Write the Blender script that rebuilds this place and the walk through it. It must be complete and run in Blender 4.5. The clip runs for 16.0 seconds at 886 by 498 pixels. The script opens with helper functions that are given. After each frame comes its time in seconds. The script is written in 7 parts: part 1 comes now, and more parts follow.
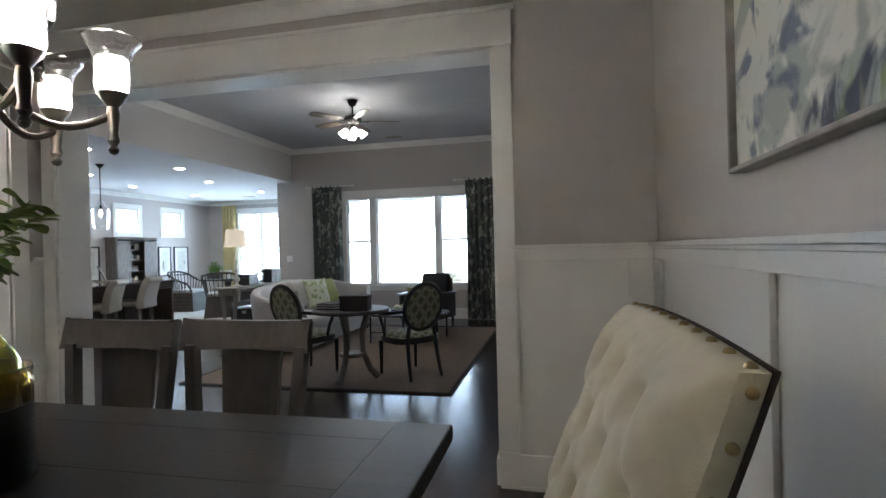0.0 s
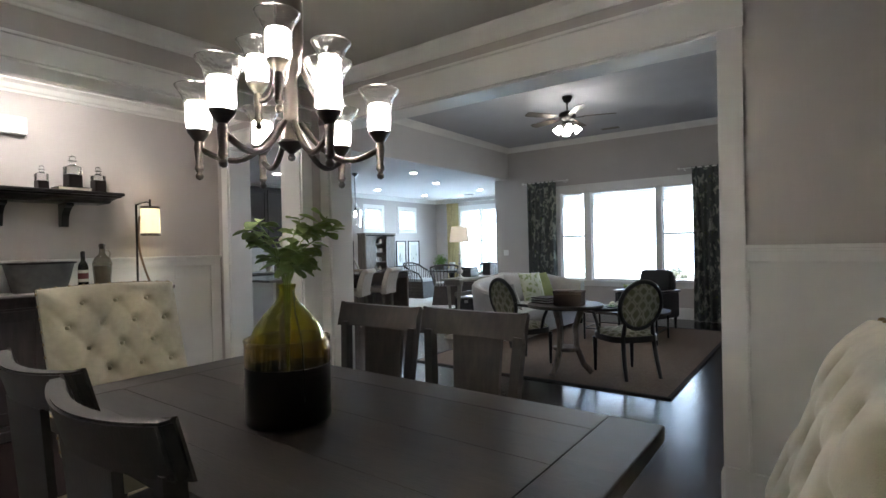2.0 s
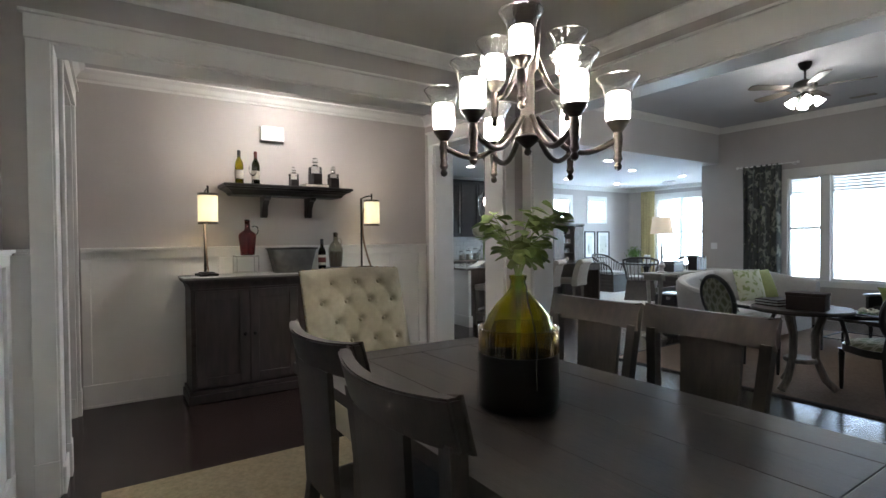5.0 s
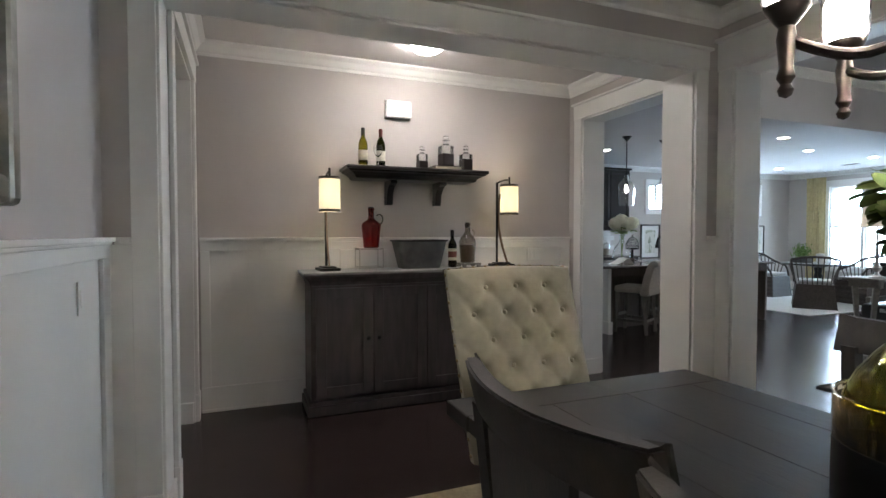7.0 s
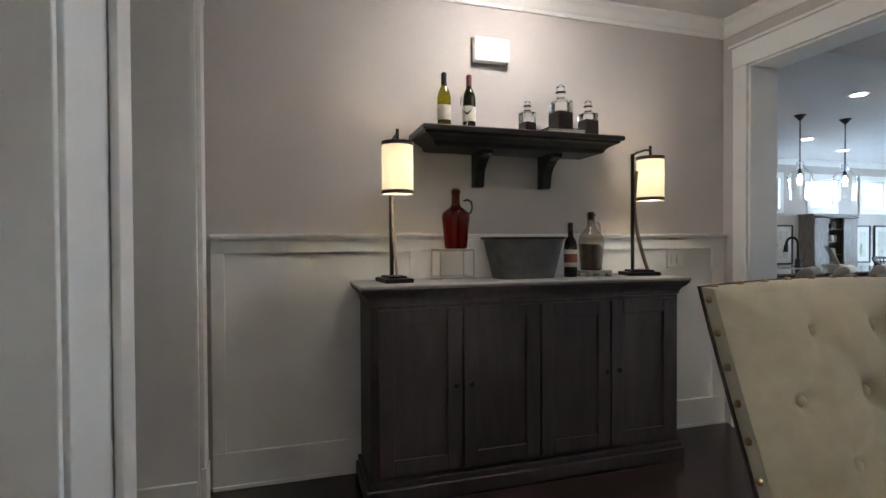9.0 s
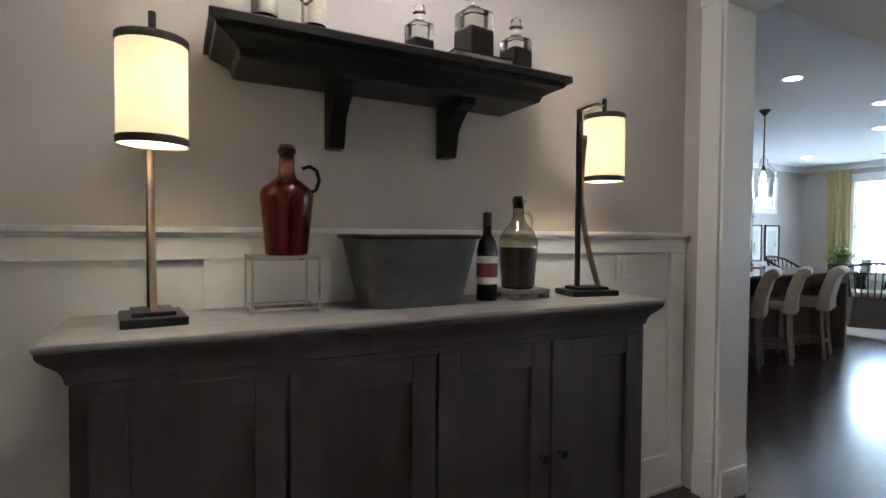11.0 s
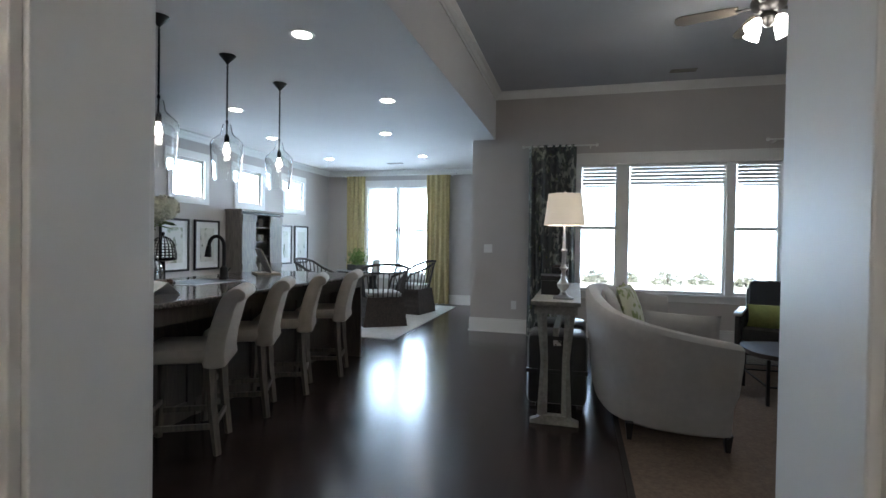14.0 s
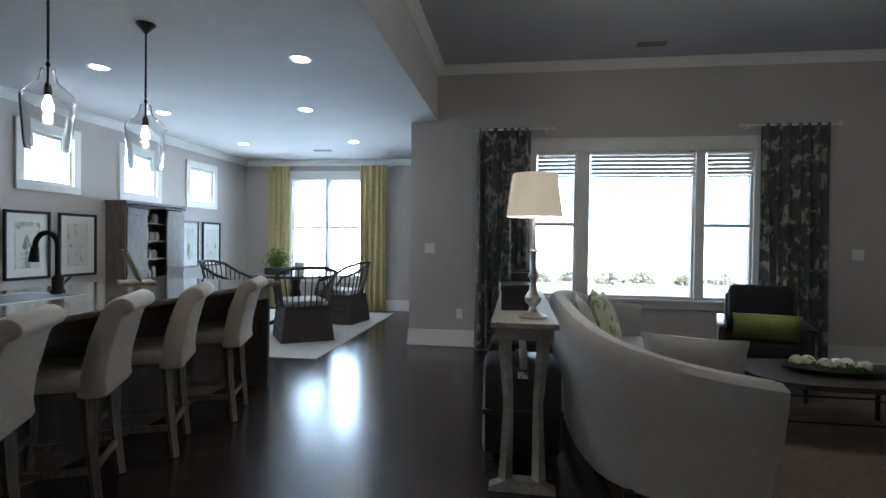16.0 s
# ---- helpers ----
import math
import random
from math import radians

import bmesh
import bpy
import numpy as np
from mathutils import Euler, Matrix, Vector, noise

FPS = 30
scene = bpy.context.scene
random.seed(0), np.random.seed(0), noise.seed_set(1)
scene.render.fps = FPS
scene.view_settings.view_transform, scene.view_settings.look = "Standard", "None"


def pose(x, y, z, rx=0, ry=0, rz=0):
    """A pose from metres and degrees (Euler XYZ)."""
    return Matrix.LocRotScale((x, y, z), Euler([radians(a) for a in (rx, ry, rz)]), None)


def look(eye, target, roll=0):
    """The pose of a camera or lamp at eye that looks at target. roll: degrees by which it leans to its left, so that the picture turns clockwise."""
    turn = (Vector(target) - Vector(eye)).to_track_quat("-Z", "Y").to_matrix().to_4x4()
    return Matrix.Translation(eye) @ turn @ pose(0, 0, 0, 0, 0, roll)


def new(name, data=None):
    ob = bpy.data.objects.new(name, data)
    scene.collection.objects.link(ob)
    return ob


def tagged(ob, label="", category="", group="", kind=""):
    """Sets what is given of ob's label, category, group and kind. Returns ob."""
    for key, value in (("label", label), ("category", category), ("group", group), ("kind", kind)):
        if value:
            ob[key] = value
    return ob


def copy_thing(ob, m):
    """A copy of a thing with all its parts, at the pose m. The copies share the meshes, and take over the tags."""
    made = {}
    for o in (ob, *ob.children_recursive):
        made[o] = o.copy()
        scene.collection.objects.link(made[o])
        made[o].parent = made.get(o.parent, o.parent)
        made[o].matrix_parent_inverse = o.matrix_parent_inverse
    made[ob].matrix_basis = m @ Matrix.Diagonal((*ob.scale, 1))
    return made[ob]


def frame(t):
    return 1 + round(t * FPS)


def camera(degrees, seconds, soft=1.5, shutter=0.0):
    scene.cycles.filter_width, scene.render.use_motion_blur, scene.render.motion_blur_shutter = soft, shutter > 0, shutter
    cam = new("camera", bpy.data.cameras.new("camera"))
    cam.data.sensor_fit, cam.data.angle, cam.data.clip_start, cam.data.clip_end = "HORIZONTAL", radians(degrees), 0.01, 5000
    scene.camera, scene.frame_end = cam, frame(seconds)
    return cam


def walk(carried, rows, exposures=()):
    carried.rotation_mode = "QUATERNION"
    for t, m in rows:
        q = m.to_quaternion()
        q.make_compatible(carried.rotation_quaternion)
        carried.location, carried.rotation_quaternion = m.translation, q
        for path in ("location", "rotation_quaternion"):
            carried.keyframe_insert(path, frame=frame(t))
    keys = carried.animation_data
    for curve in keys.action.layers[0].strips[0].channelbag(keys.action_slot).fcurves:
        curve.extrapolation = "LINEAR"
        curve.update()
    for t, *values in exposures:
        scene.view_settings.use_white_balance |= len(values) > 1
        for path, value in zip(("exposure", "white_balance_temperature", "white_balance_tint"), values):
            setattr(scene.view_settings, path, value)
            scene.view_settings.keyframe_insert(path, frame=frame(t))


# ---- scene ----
cam = camera(82.3, 16.0)
PATH = [
    (0, (-0.152, -0.009, 1.324), (-0.591, 1.942, 1.324), -1.4),
    (0.5, (-0.125, -0.078, 1.324), (-0.787, 1.809, 1.322), -1.2),
    (1, (-0.104, -0.114, 1.342), (-0.949, 1.699, 1.336), -1.3),
    (1.5, (-0.086, -0.143, 1.353), (-1.126, 1.565, 1.348), -1.3),
    (2, (-0.083, -0.166, 1.358), (-1.273, 1.441, 1.349), -1.2),
    (2.5, (-0.089, -0.181, 1.353), (-1.387, 1.341, 1.346), -1.1),
    (3, (-0.094, -0.195, 1.36), (-1.468, 1.259, 1.348), -1.0),
    (5.5, (-0.3, -0.307, 1.371), (-2.038, 0.682, 1.327), -0.4),
    (6, (-0.47, -0.265, 1.348), (-2.264, 0.619, 1.299), -0.4),
    (6.5, (-0.764, -0.198, 1.355), (-2.593, 0.609, 1.298), -0.3),
    (7, (-1.077, -0.208, 1.35), (-2.935, 0.529, 1.29), -0.0),
    (7.5, (-1.425, -0.222, 1.337), (-3.305, 0.457, 1.281), -0.2),
    (8, (-1.776, -0.176, 1.329), (-3.674, 0.451, 1.272), -0.3),
    (8.5, (-2.118, -0.157, 1.273), (-4.032, 0.422, 1.244), -0.3),
    (11, (-3.52, 0.468, 1.3), (-5.29, 1.397, 1.245), 0.4),
    (11.5, (-3.708, 0.712, 1.295), (-5.261, 1.972, 1.244), 0.7),
    (12, (-3.85, 0.986, 1.295), (-5.092, 2.553, 1.248), 0.9),
    (12.5, (-3.988, 1.321, 1.301), (-4.976, 3.06, 1.259), 1.0),
    (13, (-4.119, 1.584, 1.292), (-4.981, 3.388, 1.257), 0.9),
    (13.5, (-4.202, 1.901, 1.292), (-4.854, 3.791, 1.258), 1.0),
    (14, (-4.246, 2.211, 1.291), (-4.761, 4.143, 1.261), 0.9),
    (14.5, (-4.327, 2.513, 1.297), (-4.74, 4.47, 1.271), 0.9),
    (15, (-4.331, 2.769, 1.282), (-4.639, 4.745, 1.255), 0.8),
    (15.5, (-4.323, 3.03, 1.298), (-4.6, 5.01, 1.267), 0.8),
    (16, (-4.435, 3.264, 1.285), (-4.723, 5.243, 1.255), 0.8),
]
walk(cam, [(t, look(eye, target, roll)) for t, eye, target, roll in PATH], exposures=[(0.0, 2.04), (5.5, 1.97), (8.5, 1.87), (11.0, 1.88), (13.0, 1.80), (16.0, 1.56)])

# ---- world and sun ----
world = bpy.data.worlds.new("world")
scene.world = world
world.use_nodes = True
_wn = world.node_tree.nodes
_sky = _wn.new("ShaderNodeTexSky")
_sky.sky_type = "NISHITA"
_sky.sun_disc = False
_sky.sun_elevation = radians(52)
_sky.sun_rotation = radians(200)
_wn["Background"].inputs["Strength"].default_value = 0.15
world.node_tree.links.new(_sky.outputs["Color"], _wn["Background"].inputs["Color"])
sun = new("sun", bpy.data.lights.new("sun", "SUN"))
sun.data.energy, sun.data.angle, sun.data.color = 5.0, radians(0.5), (1.0, 0.95, 0.88)
sun.matrix_world = look((0, 0, 30), (0 + 30 * math.sin(radians(20)) * 0.78, 30 * 0.73, 0))


def window_light(x, y, z, w, h, rz, power, colour=(0.54, 0.76, 1.0)):
    """Sky light in a window's opening, just outside the panes; rz turns it to face the room."""
    d = bpy.data.lights.new("window_light", "AREA")
    d.shape, d.size, d.size_y, d.energy, d.color = "RECTANGLE", w, h, power, colour
    ob = new("window_light", d)
    ob.matrix_world = pose(x, y, z, 90, 0, rz)
    return ob


# ---- materials ----
def material(name, colour, rough=0.5, metal=0.0, vary=0.08, scale=6.0, bump=0.0, bump_scale=60.0, stretch=(1, 1, 1), coat=0.0, sheen=0.0, second=None, blotch=None, spec=0.5, per_object=0.0, gloss_vary=0.07):
    """A surface with a coarse drift of tone, a fine grain, relief, and if asked a second colour drawn in by the grain."""
    m = bpy.data.materials.new(name)
    m.use_nodes = True
    nt, n = m.node_tree, m.node_tree.nodes
    b = n["Principled BSDF"]
    tc = n.new("ShaderNodeTexCoord")
    mp = n.new("ShaderNodeMapping")
    mp.inputs["Scale"].default_value = stretch
    nt.links.new(tc.outputs["Object"], mp.inputs["Vector"])
    big, fine = n.new("ShaderNodeTexNoise"), n.new("ShaderNodeTexNoise")
    big.inputs["Scale"].default_value, big.inputs["Detail"].default_value = scale * 0.25, 3.0
    fine.inputs["Scale"].default_value, fine.inputs["Detail"].default_value = scale, 6.0
    nt.links.new(mp.outputs["Vector"], big.inputs["Vector"])
    nt.links.new(mp.outputs["Vector"], fine.inputs["Vector"])
    ramp = n.new("ShaderNodeValToRGB")
    a = second if second else tuple(c * (1 - 2.2 * vary) for c in colour)
    ramp.color_ramp.elements[0].position, ramp.color_ramp.elements[1].position = 0.3, 0.7
    ramp.color_ramp.elements[0].color = (*a, 1)
    ramp.color_ramp.elements[1].color = (*colour, 1)
    nt.links.new(fine.outputs["Fac"], ramp.inputs["Fac"])
    mr = n.new("ShaderNodeMapRange")
    mr.inputs["To Min"].default_value, mr.inputs["To Max"].default_value = 1 - vary, 1 + vary
    nt.links.new(big.outputs["Fac"], mr.inputs["Value"])
    hsv = n.new("ShaderNodeHueSaturation")
    nt.links.new(ramp.outputs["Color"], hsv.inputs["Color"])
    if per_object:
        oi = n.new("ShaderNodeObjectInfo")
        pr = n.new("ShaderNodeMapRange")
        pr.inputs["To Min"].default_value, pr.inputs["To Max"].default_value = 1 - per_object, 1 + per_object
        nt.links.new(oi.outputs["Random"], pr.inputs["Value"])
        mu = n.new("ShaderNodeMath")
        mu.operation = "MULTIPLY"
        nt.links.new(pr.outputs["Result"], mu.inputs[0])
        nt.links.new(mr.outputs["Result"], mu.inputs[1])
        nt.links.new(mu.outputs["Value"], hsv.inputs["Value"])
    else:
        nt.links.new(mr.outputs["Result"], hsv.inputs["Value"])
    last = hsv.outputs["Color"]
    if blotch:
        bn = n.new("ShaderNodeTexNoise")
        bn.inputs["Scale"].default_value, bn.inputs["Detail"].default_value = blotch[1], 4.0
        nt.links.new(tc.outputs["Object"], bn.inputs["Vector"])
        br = n.new("ShaderNodeValToRGB")
        br.color_ramp.elements[0].position, br.color_ramp.elements[1].position = blotch[2], blotch[2] + 0.12
        br.color_ramp.elements[0].color, br.color_ramp.elements[1].color = (0, 0, 0, 1), (1, 1, 1, 1)
        nt.links.new(bn.outputs["Fac"], br.inputs["Fac"])
        mx = n.new("ShaderNodeMix")
        mx.data_type = "RGBA"
        nt.links.new(br.outputs["Color"], mx.inputs["Factor"])
        nt.links.new(last, mx.inputs["A"])
        mx.inputs["B"].default_value = (*blotch[0], 1)
        last = mx.outputs["Result"]
    nt.links.new(last, b.inputs["Base Color"])
    rr = n.new("ShaderNodeMapRange")
    rr.inputs["To Min"].default_value, rr.inputs["To Max"].default_value = max(0.02, rough - gloss_vary), min(1, rough + gloss_vary)
    nt.links.new(fine.outputs["Fac"], rr.inputs["Value"])
    nt.links.new(rr.outputs["Result"], b.inputs["Roughness"])
    b.inputs["Metallic"].default_value = metal
    b.inputs["Coat Weight"].default_value = coat
    b.inputs["Coat Roughness"].default_value = 0.12
    b.inputs["Sheen Weight"].default_value = sheen
    b.inputs["Specular IOR Level"].default_value = spec
    if bump:
        bt = n.new("ShaderNodeTexNoise")
        bt.inputs["Scale"].default_value, bt.inputs["Detail"].default_value = bump_scale, 4.0
        nt.links.new(mp.outputs["Vector"], bt.inputs["Vector"])
        bp = n.new("ShaderNodeBump")
        bp.inputs["Strength"].default_value, bp.inputs["Distance"].default_value = bump, 0.004
        nt.links.new(bt.outputs["Fac"], bp.inputs["Height"])
        nt.links.new(bp.outputs["Normal"], b.inputs["Normal"])
    return m


def glass(name, colour=(1, 1, 1), rough=0.0, ior=1.45, clear=1.0):
    m = bpy.data.materials.new(name)
    m.use_nodes = True
    b = m.node_tree.nodes["Principled BSDF"]
    b.inputs["Base Color"].default_value = (*colour, 1)
    b.inputs["Transmission Weight"].default_value = clear
    b.inputs["Roughness"].default_value = rough
    b.inputs["IOR"].default_value = ior
    return m


def glow(name, colour, strength):
    m = bpy.data.materials.new(name)
    m.use_nodes = True
    b = m.node_tree.nodes["Principled BSDF"]
    b.inputs["Base Color"].default_value = (*colour, 1)
    b.inputs["Emission Color"].default_value = (*colour, 1)
    b.inputs["Emission Strength"].default_value = strength
    return m


M_WALL = material("wall_paint", (0.505, 0.47, 0.445), 0.75, vary=0.02, scale=3, bump=0.12, bump_scale=220)
M_TRIM = material("white_trim_paint", (0.80, 0.79, 0.76), 0.42, vary=0.015, scale=4, bump=0.04, bump_scale=120)
# living room ceiling: its weaker light is put into the darker, bluer grey
M_CEILGREY = material("dimmed_grey_ceiling_paint", (0.50, 0.51, 0.54), 0.85, vary=0.03, scale=2, bump=0.15, bump_scale=160)
M_CEILWARM = material("greige_ceiling_paint", (0.52, 0.50, 0.46), 0.85, vary=0.02, scale=2, bump=0.15, bump_scale=160)
M_HAZE = glow("hazy_sky", (0.64, 0.81, 1.0), 2.4)
M_CEIL = material("ceiling_paint", (0.65, 0.625, 0.615), 0.85, vary=0.02, scale=2, bump=0.15, bump_scale=160)
M_FLOOR = material("dark_oak_floor", (0.044, 0.029, 0.027), 0.215, vary=0.08, scale=9, stretch=(10, 0.8, 10), second=(0.034, 0.022, 0.021), coat=0.08, per_object=0.18, gloss_vary=0.02)
M_TABLE = material("weathered_table_wood", (0.046, 0.036, 0.029), 0.48, vary=0.3, scale=5, bump=0.2, bump_scale=30, stretch=(1.0, 8, 8), second=(0.026, 0.020, 0.016), spec=0.32, blotch=((0.034, 0.030, 0.024), 5, 0.52))
M_DARKWOOD = material("dark_stained_wood", (0.062, 0.047, 0.040), 0.45, vary=0.2, scale=7, bump=0.15, bump_scale=35, stretch=(8, 8, 0.9), second=(0.028, 0.021, 0.018))
M_CAB = material("charcoal_cabinet_wood", (0.072, 0.053, 0.050), 0.55, vary=0.14, scale=5, bump=0.2, bump_scale=35, stretch=(5, 5, 0.8), second=(0.042, 0.033, 0.031))
M_CABTOP = material("worn_cabinet_top", (0.27, 0.26, 0.25), 0.45, vary=0.15, scale=8, bump=0.15, bump_scale=30, stretch=(9, 0.9, 9), second=(0.16, 0.15, 0.14))
M_BLACK = material("black_wood", (0.011, 0.010, 0.010), 0.30, vary=0.08, scale=9, bump=0.03, bump_scale=50, gloss_vary=0.03)
M_BRONZE = material("oiled_bronze", (0.070, 0.058, 0.050), 0.38, metal=0.85, vary=0.15, scale=20)
M_BLACKMETAL = material("black_metal", (0.02, 0.018, 0.017), 0.42, metal=0.6, vary=0.15, scale=20)
M_STEEL = material("brushed_steel", (0.55, 0.53, 0.50), 0.3, metal=1.0, vary=0.06, scale=30)
M_BRASS = material("brass_nails", (0.35, 0.26, 0.14), 0.35, metal=1.0, vary=0.1, scale=30)
M_LINEN = material("cream_linen", (0.51, 0.455, 0.335), 0.9, vary=0.05, scale=30, bump=0.35, bump_scale=420, sheen=0.2)
M_OFFWHITE = material("offwhite_upholstery", (0.43, 0.415, 0.395), 0.9, vary=0.04, scale=20, bump=0.3, bump_scale=380, sheen=0.2)
M_STOOLFAB = material("taupe_upholstery", (0.50, 0.435, 0.365), 0.9, vary=0.05, scale=20, bump=0.3, bump_scale=380, sheen=0.2)
M_GREYWOOD = material("weathered_grey_wood", (0.22, 0.18, 0.145), 0.55, vary=0.2, scale=7, bump=0.2, bump_scale=35, stretch=(8, 8, 0.9), second=(0.11, 0.095, 0.08))
M_RUG = material("straw_rug", (0.36, 0.30, 0.19), 0.95, vary=0.15, scale=40, bump=0.8, bump_scale=260, second=(0.27, 0.22, 0.13))
M_SISAL = material("brown_sisal_rug", (0.20, 0.145, 0.105), 0.95, vary=0.12, scale=50, bump=0.8, bump_scale=260, second=(0.13, 0.092, 0.068))
M_WHITERUG = material("pale_rug", (0.62, 0.60, 0.56), 0.95, vary=0.08, scale=30, bump=0.8, bump_scale=200)
M_PANE = glass("window_glass")
M_GLASS = glass("clear_glass", (0.97, 0.98, 0.98))
M_GREENGLASS = glass("olive_glass", (0.58, 0.55, 0.12))
M_REDGLASS = glass("amber_red_glass", (0.45, 0.035, 0.02))
M_BROWNGLASS = glass("dark_bottle_glass", (0.05, 0.04, 0.02))
M_MIRROR = material("mirror_silver", (0.9, 0.9, 0.9), 0.03, metal=1.0, vary=0.0)
M_BULB = glow("lit_frosted_bulb", (1.0, 0.92, 0.85), 33.0)


def lit_cloth(name, colour, strength, passing):
    """Shade cloth that lets the bulb's light through, with a faint glow of its own from the light scattered inside."""
    m = glow(name, colour, strength)
    n, l = m.node_tree.nodes, m.node_tree.links
    b, out = n["Principled BSDF"], n["Material Output"]
    b.inputs["Roughness"].default_value = 0.9
    tr, mix, tc, wv, bp = n.new("ShaderNodeBsdfTranslucent"), n.new("ShaderNodeMixShader"), n.new("ShaderNodeTexCoord"), n.new("ShaderNodeTexNoise"), n.new("ShaderNodeBump")
    tr.inputs["Color"].default_value = (*passing, 1)
    wv.inputs["Scale"].default_value = 220
    bp.inputs["Strength"].default_value, bp.inputs["Distance"].default_value = 0.2, 0.001
    l.new(tc.outputs["Object"], wv.inputs["Vector"])
    l.new(wv.outputs["Fac"], bp.inputs["Height"])
    l.new(bp.outputs["Normal"], b.inputs["Normal"])
    mix.inputs[0].default_value = 0.5
    l.new(b.outputs[0], mix.inputs[1])
    l.new(tr.outputs[0], mix.inputs[2])
    l.new(mix.outputs[0], out.inputs["Surface"])
    return m


M_SHADE_LIT = lit_cloth("lit_parchment_shade", (1.0, 0.85, 0.56), 0.30, (0.24, 0.225, 0.185))
M_LINENSHADE = lit_cloth("lit_linen_shade", (0.88, 0.80, 0.68), 0.20, (0.19, 0.18, 0.155))
M_DOWN = glow("lit_downlight", (1.0, 0.95, 0.88), 24.0)
M_LEAF = material("green_leaves", (0.28, 0.36, 0.11), 0.62, vary=0.3, scale=20, second=(0.14, 0.21, 0.05))
M_GRASS = material("pale_lawn", (0.42, 0.42, 0.34), 0.95, vary=0.2, scale=3, bump=0.5)
M_GRANITE = material("polished_granite", (0.17, 0.15, 0.135), 0.12, vary=0.3, scale=70, second=(0.05, 0.045, 0.04), blotch=((0.30, 0.27, 0.24), 90, 0.55))


# ---- mesh helpers ----
def add_box(bm, x0, x1, y0, y1, z0, z1, bevel=0.0, m=None):
    r = bmesh.ops.create_cube(bm, size=1.0)["verts"]
    bmesh.ops.scale(bm, vec=(x1 - x0, y1 - y0, z1 - z0), verts=r)
    bmesh.ops.translate(bm, vec=((x0 + x1) / 2, (y0 + y1) / 2, (z0 + z1) / 2), verts=r)
    if bevel:
        es = list({e for v in r for e in v.link_edges})
        out = bmesh.ops.bevel(bm, geom=es, offset=bevel, segments=2, profile=0.5, affect="EDGES")
        r = list({v for f in out["faces"] for v in f.verts} | {v for v in r if v.is_valid})
    if m is not None:
        bmesh.ops.transform(bm, matrix=m, verts=r)
    return r


def add_lathe(bm, profile, n=24, m=None, close=True):
    """Turns (radius, height) pairs round the z axis."""
    rings, made = [], []
    for r, z in profile:
        ring = [bm.verts.new((r * math.cos(2 * math.pi * k / n), r * math.sin(2 * math.pi * k / n), z)) for k in range(n)]
        rings.append(ring)
        made += ring
    for a, b in zip(rings, rings[1:]):
        for k in range(n):
            bm.faces.new((a[k], a[(k + 1) % n], b[(k + 1) % n], b[k]))
    if close:
        if profile[0][0] > 1e-4:
            bm.faces.new(list(reversed(rings[0])))
        if profile[-1][0] > 1e-4:
            bm.faces.new(rings[-1])
    if m is not None:
        bmesh.ops.transform(bm, matrix=m, verts=made)
    return made


def add_tube(bm, points, radius, n=10, m=None, flat=1.0):
    """A round bar along points; radius may be a list, one per point; flat squeezes its second axis."""
    pts = [Vector(p) for p in points]
    rad = radius if isinstance(radius, (list, tuple)) else [radius] * len(pts)
    rings, made, side = [], [], None
    for i, p in enumerate(pts):
        d = (pts[min(i + 1, len(pts) - 1)] - pts[max(i - 1, 0)]).normalized()
        if side is None:
            side = d.orthogonal().normalized() if abs(d.z) < 0.99 else Vector((1, 0, 0))
        side = (side - d * side.dot(d)).normalized()
        up = d.cross(side)
        ring = [bm.verts.new(p + rad[i] * (side * math.cos(2 * math.pi * k / n) + up * flat * math.sin(2 * math.pi * k / n))) for k in range(n)]
        rings.append(ring)
        made += ring
    for a, b in zip(rings, rings[1:]):
        for k in range(n):
            bm.faces.new((a[k], a[(k + 1) % n], b[(k + 1) % n], b[k]))
    bm.faces.new(list(reversed(rings[0])))
    bm.faces.new(rings[-1])
    if m is not None:
        bmesh.ops.transform(bm, matrix=m, verts=made)
    return made


def add_prism(bm, outline, z0, z1, m=None):
    """A flat outline of (x, y) pairs given height."""
    a = [bm.verts.new((x, y, z0)) for x, y in outline]
    b = [bm.verts.new((x, y, z1)) for x, y in outline]
    bm.faces.new(list(reversed(a)))
    bm.faces.new(b)
    for k in range(len(a)):
        bm.faces.new((a[k], a[(k + 1) % len(a)], b[(k + 1) % len(a)], b[k]))
    if m is not None:
        bmesh.ops.transform(bm, matrix=m, verts=a + b)
    return a + b


def add_grid(bm, nu, nv, f, closed=False):
    """A skin of points f(u, v), u and v from 0 to 1."""
    vs = [[bm.verts.new(f(i / nu, j / nv)) for j in range(nv + 1)] for i in range(nu + (0 if closed else 1))]
    k = len(vs)
    for i in range(nu):
        for j in range(nv):
            bm.faces.new((vs[i][j], vs[(i + 1) % k][j], vs[(i + 1) % k][j + 1], vs[i][j + 1]))
    return [v for row in vs for v in row]


def part(name, bm, mat, parent=None, smooth=False, label=""):
    me = bpy.data.meshes.new(name)
    bmesh.ops.recalc_face_normals(bm, faces=bm.faces[:])
    bm.to_mesh(me)
    bm.free()
    me.materials.append(mat)
    if smooth:
        for p in me.polygons:
            p.use_smooth = True
        me.set_sharp_from_angle(angle=radians(40))
    ob = new(name, me)
    if parent is not None:
        ob.parent = parent
    if label:
        ob["label"] = label
    return ob


def boxes(name, rows, mat, parent=None, bevel=0.0, label=""):
    bm = bmesh.new()
    for r in rows:
        add_box(bm, *r, bevel=bevel)
    return part(name, bm, mat, parent, label=label)


def thing(name, label, category, m=None, group=""):
    ob = new(name)
    ob.empty_display_size = 0.1
    if m is not None:
        ob.matrix_world = m
    return tagged(ob, label, category, group)


